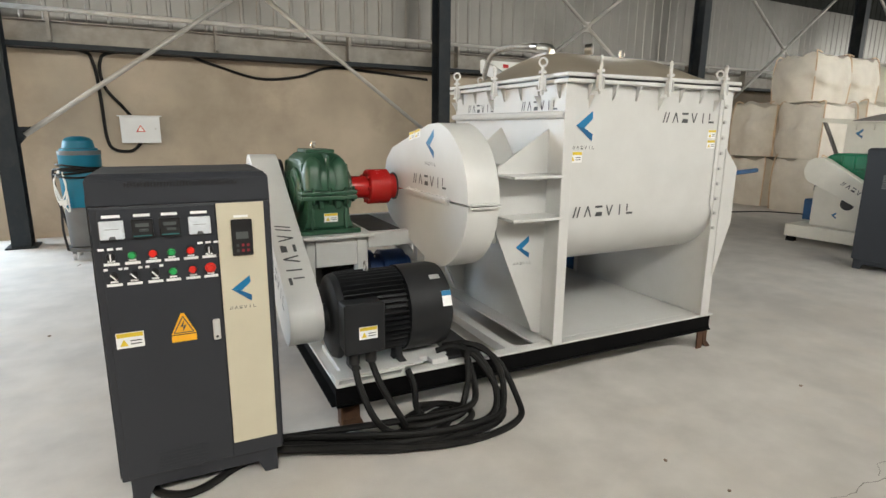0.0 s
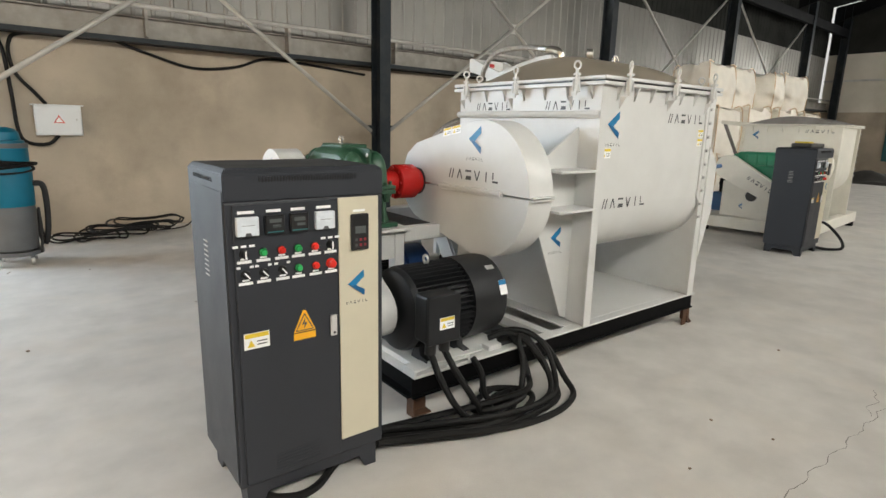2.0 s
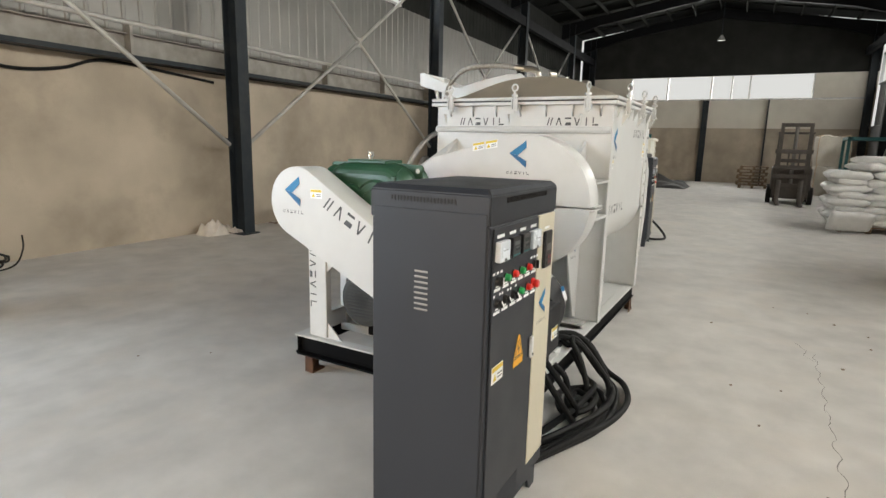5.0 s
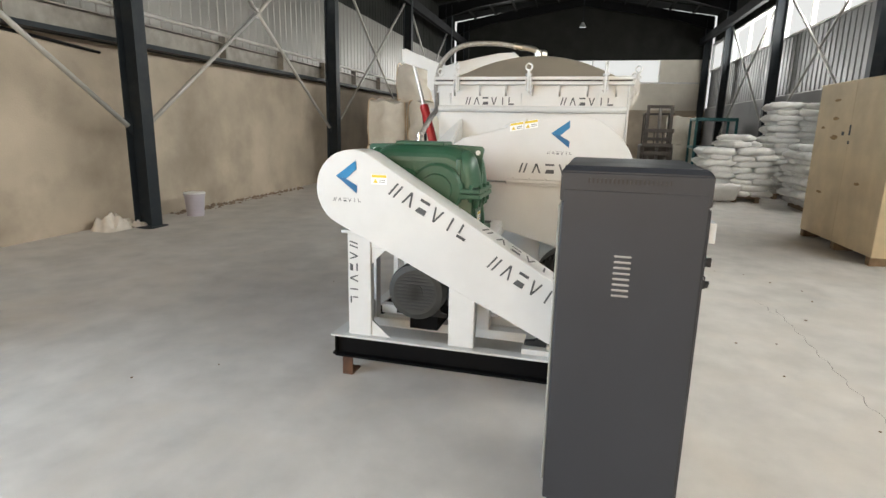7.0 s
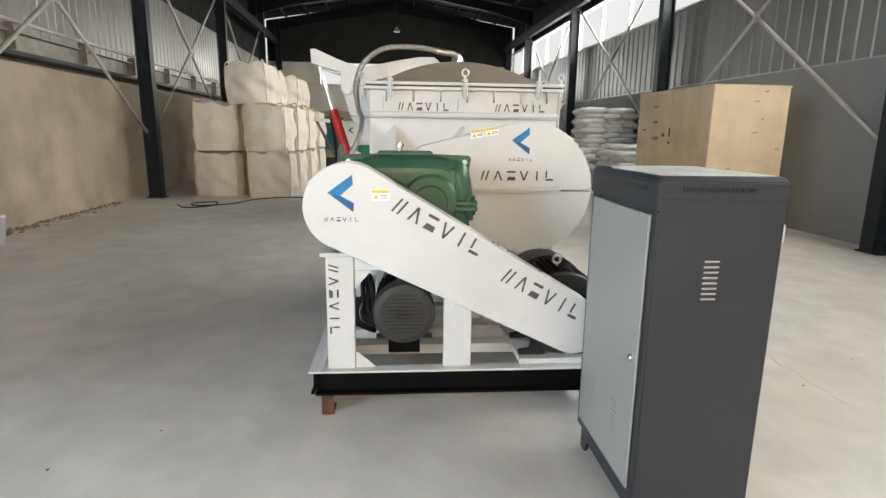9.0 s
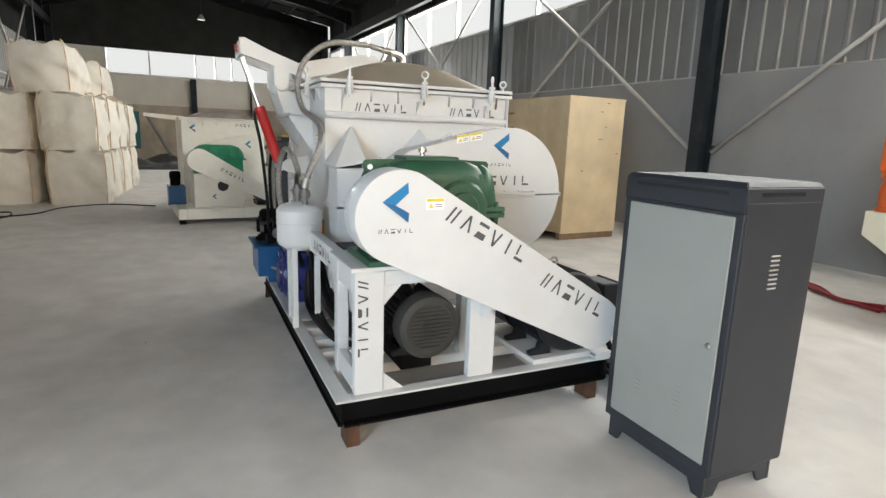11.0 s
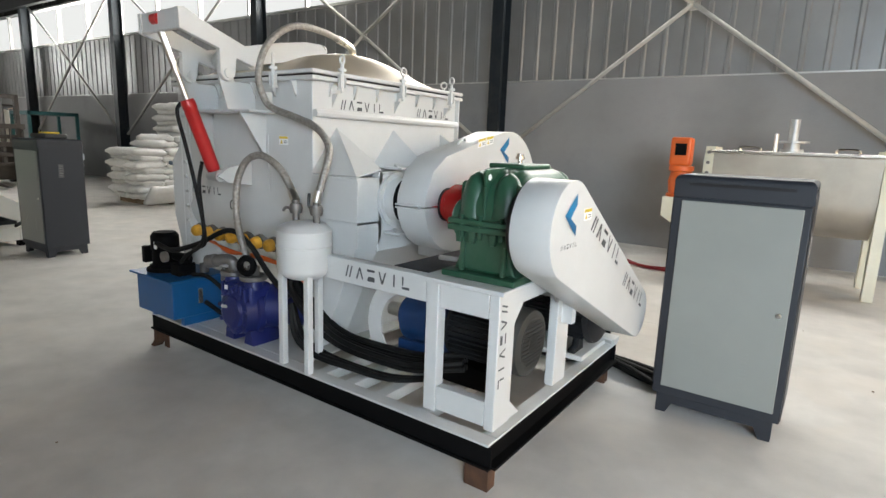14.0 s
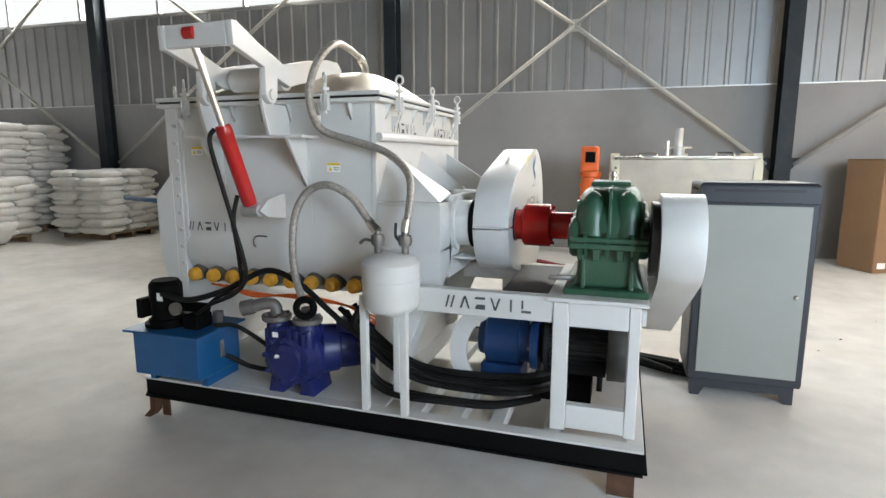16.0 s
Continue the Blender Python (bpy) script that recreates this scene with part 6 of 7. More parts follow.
fc = thing("floor_cables", (0.9, 2.45, 0.0), "coiled thick black cables between motor and cabinet", "cables")
R = 0.018
loops = [
    [(0.84, 2.59, 0.39), (0.85, 2.52, 0.28), (0.89, 2.44, 0.14), (0.98, 2.42, 0.04), (1.12, 2.48, 0.03), (1.3, 2.55, 0.03), (1.35, 2.48, 0.05), (1.2, 2.36, 0.04), (0.9, 2.38, 0.03), (0.6, 2.52, 0.03), (0.40, 2.6, 0.03)],
    [(0.93, 2.59, 0.39), (0.95, 2.51, 0.28), (1.02, 2.43, 0.12), (1.10, 2.44, 0.035), (1.25, 2.52, 0.04), (1.42, 2.5, 0.05), (1.40, 2.38, 0.05), (1.15, 2.30, 0.035), (0.85, 2.36, 0.03), (0.55, 2.5, 0.04), (0.38, 2.58, 0.04)],
    [(1.14, 2.60, 0.285), (1.14, 2.53, 0.22), (1.15, 2.49, 0.10), (1.22, 2.46, 0.04), (1.36, 2.44, 0.05), (1.46, 2.52, 0.20), (1.50, 2.60, 0.31), (1.56, 2.58, 0.30), (1.60, 2.46, 0.16), (1.52, 2.36, 0.05), (1.25, 2.32, 0.04), (0.9, 2.33, 0.04), (0.6, 2.46, 0.045), (0.40, 2.54, 0.05)],
    [(1.36, 2.72, 0.31), (1.46, 2.66, 0.34), (1.56, 2.56, 0.28), (1.62, 2.45, 0.10), (1.55, 2.33, 0.035), (1.3, 2.27, 0.03), (1.0, 2.28, 0.03), (0.7, 2.4, 0.04), (0.42, 2.5, 0.06)],
    [(1.42, 2.76, 0.31), (1.55, 2.66, 0.34), (1.66, 2.53, 0.26), (1.72, 2.42, 0.08), (1.66, 2.30, 0.03), (1.42, 2.22, 0.03), (1.1, 2.25, 0.035), (0.75, 2.36, 0.06), (0.45, 2.47, 0.07)],
    [(1.48, 2.72, 0.32), (1.60, 2.62, 0.33), (1.66, 2.50, 0.22), (1.60, 2.38, 0.06), (1.40, 2.30, 0.06), (1.12, 2.32, 0.07), (0.8, 2.42, 0.075), (0.5, 2.54, 0.08), (0.36, 2.58, 0.06)],
    [(1.30, 2.60, 0.05), (1.15, 2.56, 0.04), (1.05, 2.48, 0.05), (1.12, 2.38, 0.07), (1.3, 2.38, 0.07), (1.42, 2.46, 0.06), (1.34, 2.58, 0.05), (1.2, 2.6, 0.06)],
    [(0.5, 2.6, 0.05), (0.7, 2.52, 0.08), (0.95, 2.45, 0.09), (1.2, 2.42, 0.09), (1.4, 2.42, 0.09), (1.5, 2.5, 0.10), (1.52, 2.6, 0.24), (1.5, 2.68, 0.31)],
    [(0.40, 2.55, 0.02), (0.25, 2.50, 0.02), (0.12, 2.40, 0.02), (0.0, 2.38, 0.02), (-0.08, 2.46, 0.02), (-0.04, 2.6, 0.02)],
]
for lp in loops:
    part("cable", tube(B(), wobble(lp, 0.008), R, 8, 5), RUBBER, fc)

# ---- second kneader and its cabinet ----


def second_kneader(x, y):
    """A smaller white kneader on a white base; x, y: the near corner of its base towards -x, -y."""
    k = thing("kneader_machine", (x + 1.2, y + 0.8, 0), "smaller white kneading machine on a white base frame", "kneader")
    for ya in (y, y + 1.43):
        part("base_channel", box(B(), x, x + 2.75, ya, ya + 0.12, 0.08, 0.25, 0.006), CREAM_WHITE, k)
    for xa in (x, x + 0.8, x + 2.63):
        part("base_channel", box(B(), xa, xa + 0.12, y + 0.121, y + 1.429, 0.08, 0.25, 0.006), CREAM_WHITE, k)
    part("deck_plate", box(B(), x + 0.13, x + 0.78, y + 0.13, y + 1.42, 0.245, 0.252), CREAM_WHITE, k)
    for xa in (x + 0.1, x + 2.65):
        for ya in (y + 0.06, y + 1.49):
            part("foot", box(B(), xa - 0.05, xa + 0.05, ya - 0.05, ya + 0.05, 0, 0.079), BLACK, k)
    # trough
    tx0, tx1, ty0, ty1, tz = x + 0.95, x + 2.05, y + 0.02, y + 1.36, 1.65
    r = (ty1 - ty0) / 4
    outl = [(ty0, tz), (ty0, 0.96)] + arc(ty0 + r, 0.96, r, 180, 345, 12) + arc(ty1 - r, 0.96, r, 195, 360, 12) + [(ty1, 0.96), (ty1, tz)]
    part("trough_body", prism(B(), outl, "x", tx0 + 0.031, tx1 - 0.2), CREAM_WHITE, k)
    for xa in (tx0, tx1 - 0.03):
        part("end_plate", box(B(), xa, xa + 0.03, ty0 - 0.01, ty1 + 0.01, 0.25, tz, 0.004), CREAM_WHITE, k)
    part("rim", box(B(), tx0 - 0.04, tx1 + 0.04, ty0 - 0.05, ty1 + 0.05, tz, tz + 0.022, 0.004), CREAM_WHITE, k)
    part("lid_flange", box(B(), tx0 - 0.04, tx1 + 0.04, ty0 - 0.05, ty1 + 0.05, tz + 0.028, tz + 0.045, 0.004), CREAM_WHITE, k)
    pts = [(ty0 + 0.02, tz + 0.046)] + [(ty0 + 0.02 + (ty1 - ty0 - 0.04) * i / 12, tz + 0.046 + 0.12 * math.sin(math.pi * i / 12)) for i in range(1, 12)] + [(ty1 - 0.02, tz + 0.046)]
    part("lid", prism(B(), pts, "x", tx0 + 0.03, tx1 - 0.03, smooth=True), IRON, k, "dull grey domed lid")
    for i in range(6):
        part("rim_gusset", prism(B(), [(tx0 - 0.035, tz), (tx0, tz), (tx0, tz - 0.08)], "y", ty0 + 0.12 + 0.22 * i, ty0 + 0.132 + 0.22 * i), CREAM_WHITE, k)
    for i in range(7):
        part("flange_bolt", rod(B(), (tx1 - 0.015, ty0 - 0.011, 0.9 + 0.11 * i), (tx1 - 0.015, ty0 - 0.026, 0.9 + 0.11 * i), 0.014, 6), GALV, k)
    # stand, gearbox, guard, cover
    part("gearbox_stand", box(B(), x + 0.13, x + 0.55, y + 0.52, y + 1.30, 0.253, 0.80, 0.01), CREAM_WHITE, k)
    part("stand_hole", lathe(B(), (x + 0.129, y + 0.86, 0.60), (x + 0.122, y + 0.86, 0.60), ((0, 0.085), (1, 0.085)), 20), BLACK_PLASTIC, k, "dark round hole in the stand")
    g = part("gear_reducer", box(B(), x + 0.16, x + 0.50, y + 0.52, y + 1.27, 0.801, 1.04, 0.02, 2), GREEN2, k, "bright green gearbox")
    part("upper_case", prism(B(), [(y + 0.5, 1.041)] + arc(y + 0.7, 1.06, 0.2, 180, 90, 8) + arc(y + 1.08, 1.06, 0.2, 90, 0, 8) + [(y + 1.28, 1.041)], "x", x + 0.17, x + 0.49, 0.03), GREEN2, g)
    part("split_flange", box(B(), x + 0.145, x + 0.515, y + 0.48, y + 1.30, 1.02, 1.05, 0.005), GREEN2, g)
    for yy in (0.58, 0.72, 0.86, 1.0, 1.14):
        part("case_rib", box(B(), x + 0.15, x + 0.18, y + yy, y + yy + 0.025, 1.051, 1.23, 0.005), GREEN2, g)
    gd = part("belt_guard", prism(B(), belt_outline((y + 1.21, 1.02), 0.18, (y + 0.12, 0.44), 0.11, 14), "x", x - 0.02, x + 0.12, 0.005), CREAM_WHITE, k)
    part("gear_cover", prism(B(), belt_outline((y + 0.38, 1.06), 0.36, (y + 0.8, 1.06), 0.26, 12), "x", x + 0.72, x + 0.88, 0.005), CREAM_WHITE, k)
    for yy in (y + 0.38, y + 0.95):
        part("bearing_drum", lathe(B(), (x + 0.881, yy, 1.06), (tx0, yy, 1.06), ((0, 0.14), (1, 0.14)), 20), CREAM_WHITE, k)
    part("shaft_coupling", lathe(B(), (x + 0.50, y + 0.8, 1.04), (x + 0.72, y + 0.8, 1.04), ((0, 0.06), (0.3, 0.06), (0.3, 0.1), (0.8, 0.1), (0.8, 0.07), (1, 0.07)), 20), RED, k)
    part("motor", lathe(B(), (x + 0.15, y + 0.16, 0.45), (x + 0.7, y + 0.16, 0.45), ((0, 0.1), (0.1, 0.15), (0.95, 0.15), (1, 0.12)), 20), MOTOR, k)
    part("motor_foot", box(B(), x + 0.25, x + 0.6, y + 0.04, y + 0.3, 0.253, 0.33), MOTOR, k)
    part("oil_tank", box(B(), x + 0.62, x + 1.02, y + 1.38, y + 1.64, 0.254, 0.56, 0.01), BLUE, k, "blue oil tank")
    part("pump_motor", lathe(B(), (x + 0.8, y + 1.52, 0.561), (x + 0.8, y + 1.52, 0.80), ((0, 0.08), (0.5, 0.08), (0.5, 0.09), (0.9, 0.085), (1, 0.06)), 16), BLACK, k)
    part("lid_arm", prism(B(), [(ty1 - 0.35, tz + 0.15), (ty1 - 0.1, tz + 0.06), (ty1 + 0.55, tz + 0.10), (ty1 + 0.55, tz + 0.04), (ty1 - 0.05, tz - 0.02)], "x", x + 1.3, x + 1.36), CREAM_WHITE, k)
    part("lid_ram", rod(B(), (x + 1.33, ty1 + 0.5, tz + 0.06), (x + 1.3, ty1 + 0.16, 1.02), 0.028), IRON, k)
    chevron(k, (tx0 - 0.001, ty1 - 0.16, tz - 0.13), NY, UZ, NX, 0.14, False)
    brand_bars(k, (tx0 - 0.001, ty0 + 0.28, tz - 0.06), NY, UZ, NX, 0.40, 0.045)
    chevron(k, (x + 0.719, y + 0.34, 1.27), NY, UZ, NX, 0.14, False)
    chevron(k, (x + 0.129, y + 1.0, 0.43), NY, UZ, NX, 0.09, False)
    brand_bars(gd, (x - 0.021, y + 0.72, 0.79), Vector((0, -0.882, -0.47)), Vector((0, -0.47, 0.882)), NX, 0.42, 0.055)
    return k


k2 = second_kneader(8.03, 3.52)
k2.rotation_euler.z = radians(5.0)
cab2 = copy_thing(bpy.data.objects["control_cabinet"], pose(7.42, 3.38, 0, 0, 0, 3))
tagged(cab2, "dark slate grey control cabinet beside the smaller kneader")
tool = thing("tool_pouch", (7.42, 3.38, 1.372), "black tool pouch with a yellow folder on the cabinet", "pouch")
part("pouch", box(B(), 7.2, 7.64, 3.24, 3.48, 1.373, 1.43, 0.02, 2), TARP, tool)
part("folder", box(B(), 7.26, 7.42, 3.3, 3.46, 1.431, 1.45, 0.004), YELLOW, tool, "yellow folder")
fc2 = thing("floor_cable", (7.9, 3.3, 0), "black cable loop beside the cabinet", "cable")
part("cable", tube(B(), [(7.76, 3.32, 0.05), (7.9, 3.1, 0.02), (8.15, 3.0, 0.02), (8.35, 3.1, 0.12), (8.35, 3.3, 0.3), (8.2, 3.42, 0.32), (8.0, 3.6, 0.28)], 0.02), RUBBER, fc2)

# ---- bulk bags ----


def bulk_bag(name, w, d, h, seed, label):
    """A filled woven bulk bag with corner straps and lifting loops; its base at the world origin."""
    b = thing(name, (0, 0, 0), label, "bulk bag", "stacked bulk bags")
    rn = random.Random(seed)
    bm = B()
    n = 9
    bmesh.ops.create_cube(bm, size=2.0)
    bmesh.ops.subdivide_edges(bm, edges=list(bm.edges), cuts=n, use_grid_fill=True)
    ph = [rn.uniform(0, 6.28) for _ in range(6)]
    for v in bm.verts:
        x, y, z = v.co
        bulge = 1 + (0.13 + 0.06 * math.sin(ph[3])) * (1 - (z - 0.15 * math.sin(ph[4])) ** 2) * (1 - 0.4 * abs(x * y))
        cx, cy = x * bulge * (1 - 0.15 * y * y), y * bulge * (1 - 0.15 * x * x)
        cz = z
        if z > 0.95:
            cz = 1 + 0.08 * (1 - max(abs(x), abs(y)) ** 2) - 0.03 * (abs(x) * abs(y))
        k = 0.034 * (math.sin(5 * z + 3 * x + ph[0]) + math.sin(7 * x + 4 * y + ph[1]) + math.sin(6 * y - 5 * z + ph[2]))
        v.co = ((cx + k) * w / 2, (cy + k * 0.8) * d / 2, (cz + 1) * h / 2 + (0 if z < -0.9 else k * 0.9))
        if z < -0.9:
            v.co.z = 0
    for f in bm.faces:
        f.smooth = True
    part("bag_body", bm, BAG, b)
    for sx in (-1, 1):
        for sy in (-1, 1):
            ax, ay = sx * w * 0.45, sy * d * 0.45
            st = B()
            tube(st, [(ax * 0.99, ay * 0.99, 0.02), (ax * 1.03, ay * 1.03, h * 0.5), (ax * 0.99, ay * 0.99, h * 0.95), (ax * 0.9, ay * 0.88, h + 0.08), (ax * 0.62, ay * 0.9, h + 0.05)], 0.012, 6, 4)
            part("strap", st, STRAP, b, "tan webbing strap")
    return b


bag_a = bulk_bag("bulk_bag", 1.04, 1.02, 1.03, 3, "filled white woven bulk bag with tan straps")
bag_b = bulk_bag("bulk_bag", 1.02, 1.04, 0.98, 8, "filled white woven bulk bag with tan straps")
bag_c = bulk_bag("bulk_bag", 1.0, 1.0, 0.86, 15, "slumped white woven bulk bag with tan straps")
rb = random.Random(5)
spots = []
for i in range(4):
    for j, y in enumerate((7.9, 6.68, 6.56)):
        if j == 0 or i < 2:
            spots.append((11.55 + 1.14 * i + (0.0, -0.25, 2.2)[j] + rb.uniform(-0.08, 0.08), y + rb.uniform(-0.05, 0.05), 0))
first = {id(bag_a): False, id(bag_b): False, id(bag_c): False}


def put_bag(b, m):
    if first[id(b)]:
        return copy_thing(b, m)
    first[id(b)] = True
    b.matrix_basis = m
    return b


for n, (x, y, z) in enumerate(spots):
    put_bag(bag_a if n % 2 else bag_b, pose(x, y, 0, 0, 0, rb.uniform(-4, 4)))
    put_bag(bag_b if n % 2 else bag_a, pose(x + rb.uniform(-0.04, 0.04), y + rb.uniform(-0.04, 0.04), 1.03, 0, 0, 90 + rb.uniform(-5, 5)))
    if y < 7.5:
        put_bag(bag_c, pose(x + 0.2 + rb.uniform(-0.05, 0.05), y + 0.45 + rb.uniform(-0.1, 0.1), 2.05, rb.uniform(-4, 4), rb.uniform(-5, 5), rb.uniform(-14, 14)))
put_bag(bag_a, pose(22.2, -0.35, 0, 0, 0, 3))
put_bag(bag_b, pose(22.2, -0.35, 1.03, 0, 0, 92))
cable_n = thing("floor_cable", (8.6, 7.6, 0), "thin dark cable trailing over the floor", "cable")
part("cable", tube(B(), [(9.4, 8.2, 0.012), (9.0, 7.9, 0.012), (9.3, 7.5, 0.012), (9.9, 7.6, 0.012), (9.7, 8.0, 0.012), (9.3, 7.8, 0.012), (9.6, 7.2, 0.012), (10.4, 6.9, 0.012), (10.8, 6.2, 0.012), (10.4, 5.4, 0.012)], 0.012, 6), RUBBER, cable_n)

# ---- sacks on pallets ----


def pallet(x, y):
    p = thing("pallet", (x, y, 0), "weathered wooden pallet under a sack stack", "pallet", "pallets")
    for k in range(3):
        yy = y - 0.5 + 0.46 * k
        part("bearer", box(B(), x - 0.6, x + 0.6, yy, yy + 0.09, 0, 0.1, 0.004), WOOD, p)
    for k in range(7):
        xx = x - 0.6 + 0.184 * k
        part("board", box(B(), xx, xx + 0.1, y - 0.52, y + 0.52, 0.1, 0.122, 0.003), WOOD, p)
    return p


def sack_mesh(seed, name):
    rn = random.Random(seed)
    bm = B()
    bmesh.ops.create_cube(bm, size=2.0)
    bmesh.ops.subdivide_edges(bm, edges=list(bm.edges), cuts=7, use_grid_fill=True)
    ph = [rn.uniform(0, 6.28) for _ in range(4)]
    for v in bm.verts:
        x, y, z = v.co
        e = (1 - abs(x) ** 3.0) * (1 - abs(y) ** 3.0)
        t = 0.3 + 0.7 * max(0.0, (1 - abs(x) ** 6) * (1 - abs(y) ** 6)) ** 0.4
        w = 0.03 * (math.sin(5 * x + ph[0]) * math.cos(4 * y + ph[1]) + 0.6 * math.sin(9 * x + 7 * y + ph[2]))
        v.co = (x * 0.36 * (1 - 0.03 * y * y), y * 0.235 * (1 - 0.04 * x * x), z * 0.084 * t + w * 0.3)
    for f in bm.faces:
        f.smooth = True
    me = bpy.data.meshes.new(name)
    bm.to_mesh(me)
    bm.free()
    me.materials.append(SACK)
    return me


SACKS = [sack_mesh(s, "sack") for s in (1, 2, 3)]
rs = random.Random(21)


def sack(x, y, z, turn, group, label="white woven plastic sack in a stack on a pallet", tilt=(0, 0)):
    ob = new("sack", SACKS[rs.randrange(3)])
    ob.matrix_world = pose(x, y, z, tilt[0], tilt[1], turn)
    return tagged(ob, label, "sack", group)


def sack_stack(x, y, layers, group, turn=0.0):
    pallet(x, y)
    for k in range(layers):
        z = 0.19 + 0.128 * k
        flip = 180 if k % 2 else 0
        for (a, b, t) in ((-0.235, 0.40, 0), (-0.235, -0.06, 0), (-0.235, -0.52, 0), (0.37, 0.28, 90), (0.37, -0.44, 90)):
            c, s = math.cos(radians(flip + turn)), math.sin(radians(flip + turn))
            sack(x + a * c - b * s + rs.uniform(-0.03, 0.03), y + a * s + b * c + rs.uniform(-0.015, 0.015), z + rs.uniform(-0.006, 0.006), t + flip + turn + rs.uniform(-5, 5), group, tilt=(rs.uniform(-3, 3), rs.uniform(-3, 3)))


sack_stack(11.9, -0.2, 8, "sacks on the low pallet", 4)
for a, b, z, t in ((-0.1, 0.1, 1.25, 30), (0.25, -0.2, 1.24, 100), (-0.05, 0.0, 1.37, 60)):
    sack(11.9 + a, -0.2 + b, z, t, "sacks on the low pallet")
sack(10.98, 0.15, 0.24, 100, "loose sacks", "white plastic sack leaning against the stack", (52, 0))
sack_stack(12.95, -1.75, 16, "sacks on the tall pallet", -3)
sack_stack(10.55, -1.72, 9, "sacks on the rear pallet", 5)

# ---- wooden crate by the south wall ----
crate = thing("wooden_crate", (5.27, -0.385, 0), "tall pale plywood shipping crate on skids", "crate")
cx0, cx1, cy0, cy1, ct = 5.27, 7.33, -1.49, -0.385, 2.16
for x in (5.29, 6.2, 7.2):
    part("skid", box(B(), x, x + 0.1, cy0, cy1, 0, 0.1, 0.004), WOOD, crate)
part("side_sheet", box(B(), cx0, cx0 + 0.02, cy0, cy1, 0.1, ct, 0.002), PLY, crate)
part("side_sheet", box(B(), cx1 - 0.02, cx1, cy0, cy1, 0.1, ct, 0.002), PLY, crate)
for x0, x1 in ((cx0 + 0.021, 6.3), (6.305, cx1 - 0.021)):
    part("side_sheet", box(B(), x0, x1, cy1 - 0.02, cy1, 0.1, ct, 0.002), PLY, crate)
    part("side_sheet", box(B(), x0, x1, cy0, cy0 + 0.02, 0.1, ct, 0.002), PLY, crate)
part("top_sheet", box(B(), cx0 - 0.01, cx1 + 0.01, cy0 - 0.01, cy1 + 0.01, ct, ct + 0.02, 0.002), PLY, crate)
def grain_knot(x, z, w, h, seed):
    """An uneven oval outline for a knot in plywood."""
    rn = random.Random(seed)
    return [(x + w * math.cos(a) * rn.uniform(0.7, 1.1), z + h * math.sin(a) * rn.uniform(0.7, 1.1)) for a in (0.63 * i for i in range(10))]


KNOT = shader("brown_ply_knot", (0.30, 0.19, 0.08), 0.7, vary=0.25, scale=25, bump=0.05)
bm = B()
for k, (x, z, w, h) in enumerate(((6.77, 1.95, 0.10, 0.02), (6.75, 1.71, 0.10, 0.025), (6.72, 1.46, 0.12, 0.035), (7.1, 1.59, 0.07, 0.02), (5.9, 0.9, 0.08, 0.02), (6.9, 0.7, 0.09, 0.02))):
    decal(bm, (0, cy1, 0), PX, UZ, PY, grain_knot(x, z, w, h, k), 0.001)
for k, (y, z, w, h) in enumerate(((-1.15, 2.1, 0.035, 0.01), (-1.13, 1.74, 0.03, 0.01), (-1.02, 1.97, 0.04, 0.008), (-0.72, 1.07, 0.03, 0.014), (-1.04, 1.556, 0.06, 0.008), (-1.4, 1.34, 0.04, 0.01))):
    decal(bm, (cx0, 0, 0), PY, UZ, NX, grain_knot(y, z, w, h, 20 + k), 0.001)
tagged(part("wood_knots", bm, KNOT, crate, "brown knots in the plywood"), kind="stuff")
bm = B()
for x, z, w, h in ((6.30, 1.555, 0.05, 0.13), (6.295, 1.40, 0.05, 0.04), (6.48, 1.512, 0.07, 0.05)):
    decal(bm, (x, cy1, z), NX, UZ, PY, rect(w, h), 0.002)
tagged(part("stencil_marks", bm, BLACK_PLASTIC, crate, "small black stencil marks"), kind="stuff")

crate.rotation_euler.z = radians(3)

# ---- ribbon mixer by the south wall ----
mixer = thing("ribbon_mixer", (0.2, -1.6, 0), "stainless ribbon mixer on cream legs", "mixer")
my0, my1, mz = -2.05, -1.22, 1.5
cxm, rr = (my0 + my1) / 2, (my1 - my0) / 2
ol = [(my0, mz), (my0, 1.02)] + arc(cxm, 1.02, rr, 180, 360, 18)[1:-1] + [(my1, 1.02), (my1, mz)]
part("trough", prism(B(), ol, "x", -0.62, 0.98, smooth=True), DULL_STEEL, mixer, "dull stainless U trough")
for x0 in (-0.72, 0.98):
    bm = prism(B(), [(my0 - 0.03, 0.0), (my0 + 0.12, 0.0), (my0 + 0.17, 0.75), (my1 - 0.17, 0.75), (my1 - 0.12, 0.0), (my1 + 0.03, 0.0), (my1 + 0.02, 1.4), (my1 - 0.08, 1.58), (my0 + 0.08, 1.58), (my0 - 0.02, 1.4)], "x", x0, x0 + 0.1)
    part("end_frame", bm, CREAM, mixer, "cream end frame with legs")
part("mixer_lid", box(B(), -0.68, 1.04, my0 - 0.02, my1 + 0.03, mz + 0.001, mz + 0.03, 0.006), DULL_STEEL, mixer)
part("lid_rail", rod(B(), (-0.66, my1 + 0.03, mz + 0.02), (1.02, my1 + 0.03, mz + 0.02), 0.02), STEEL, mixer)
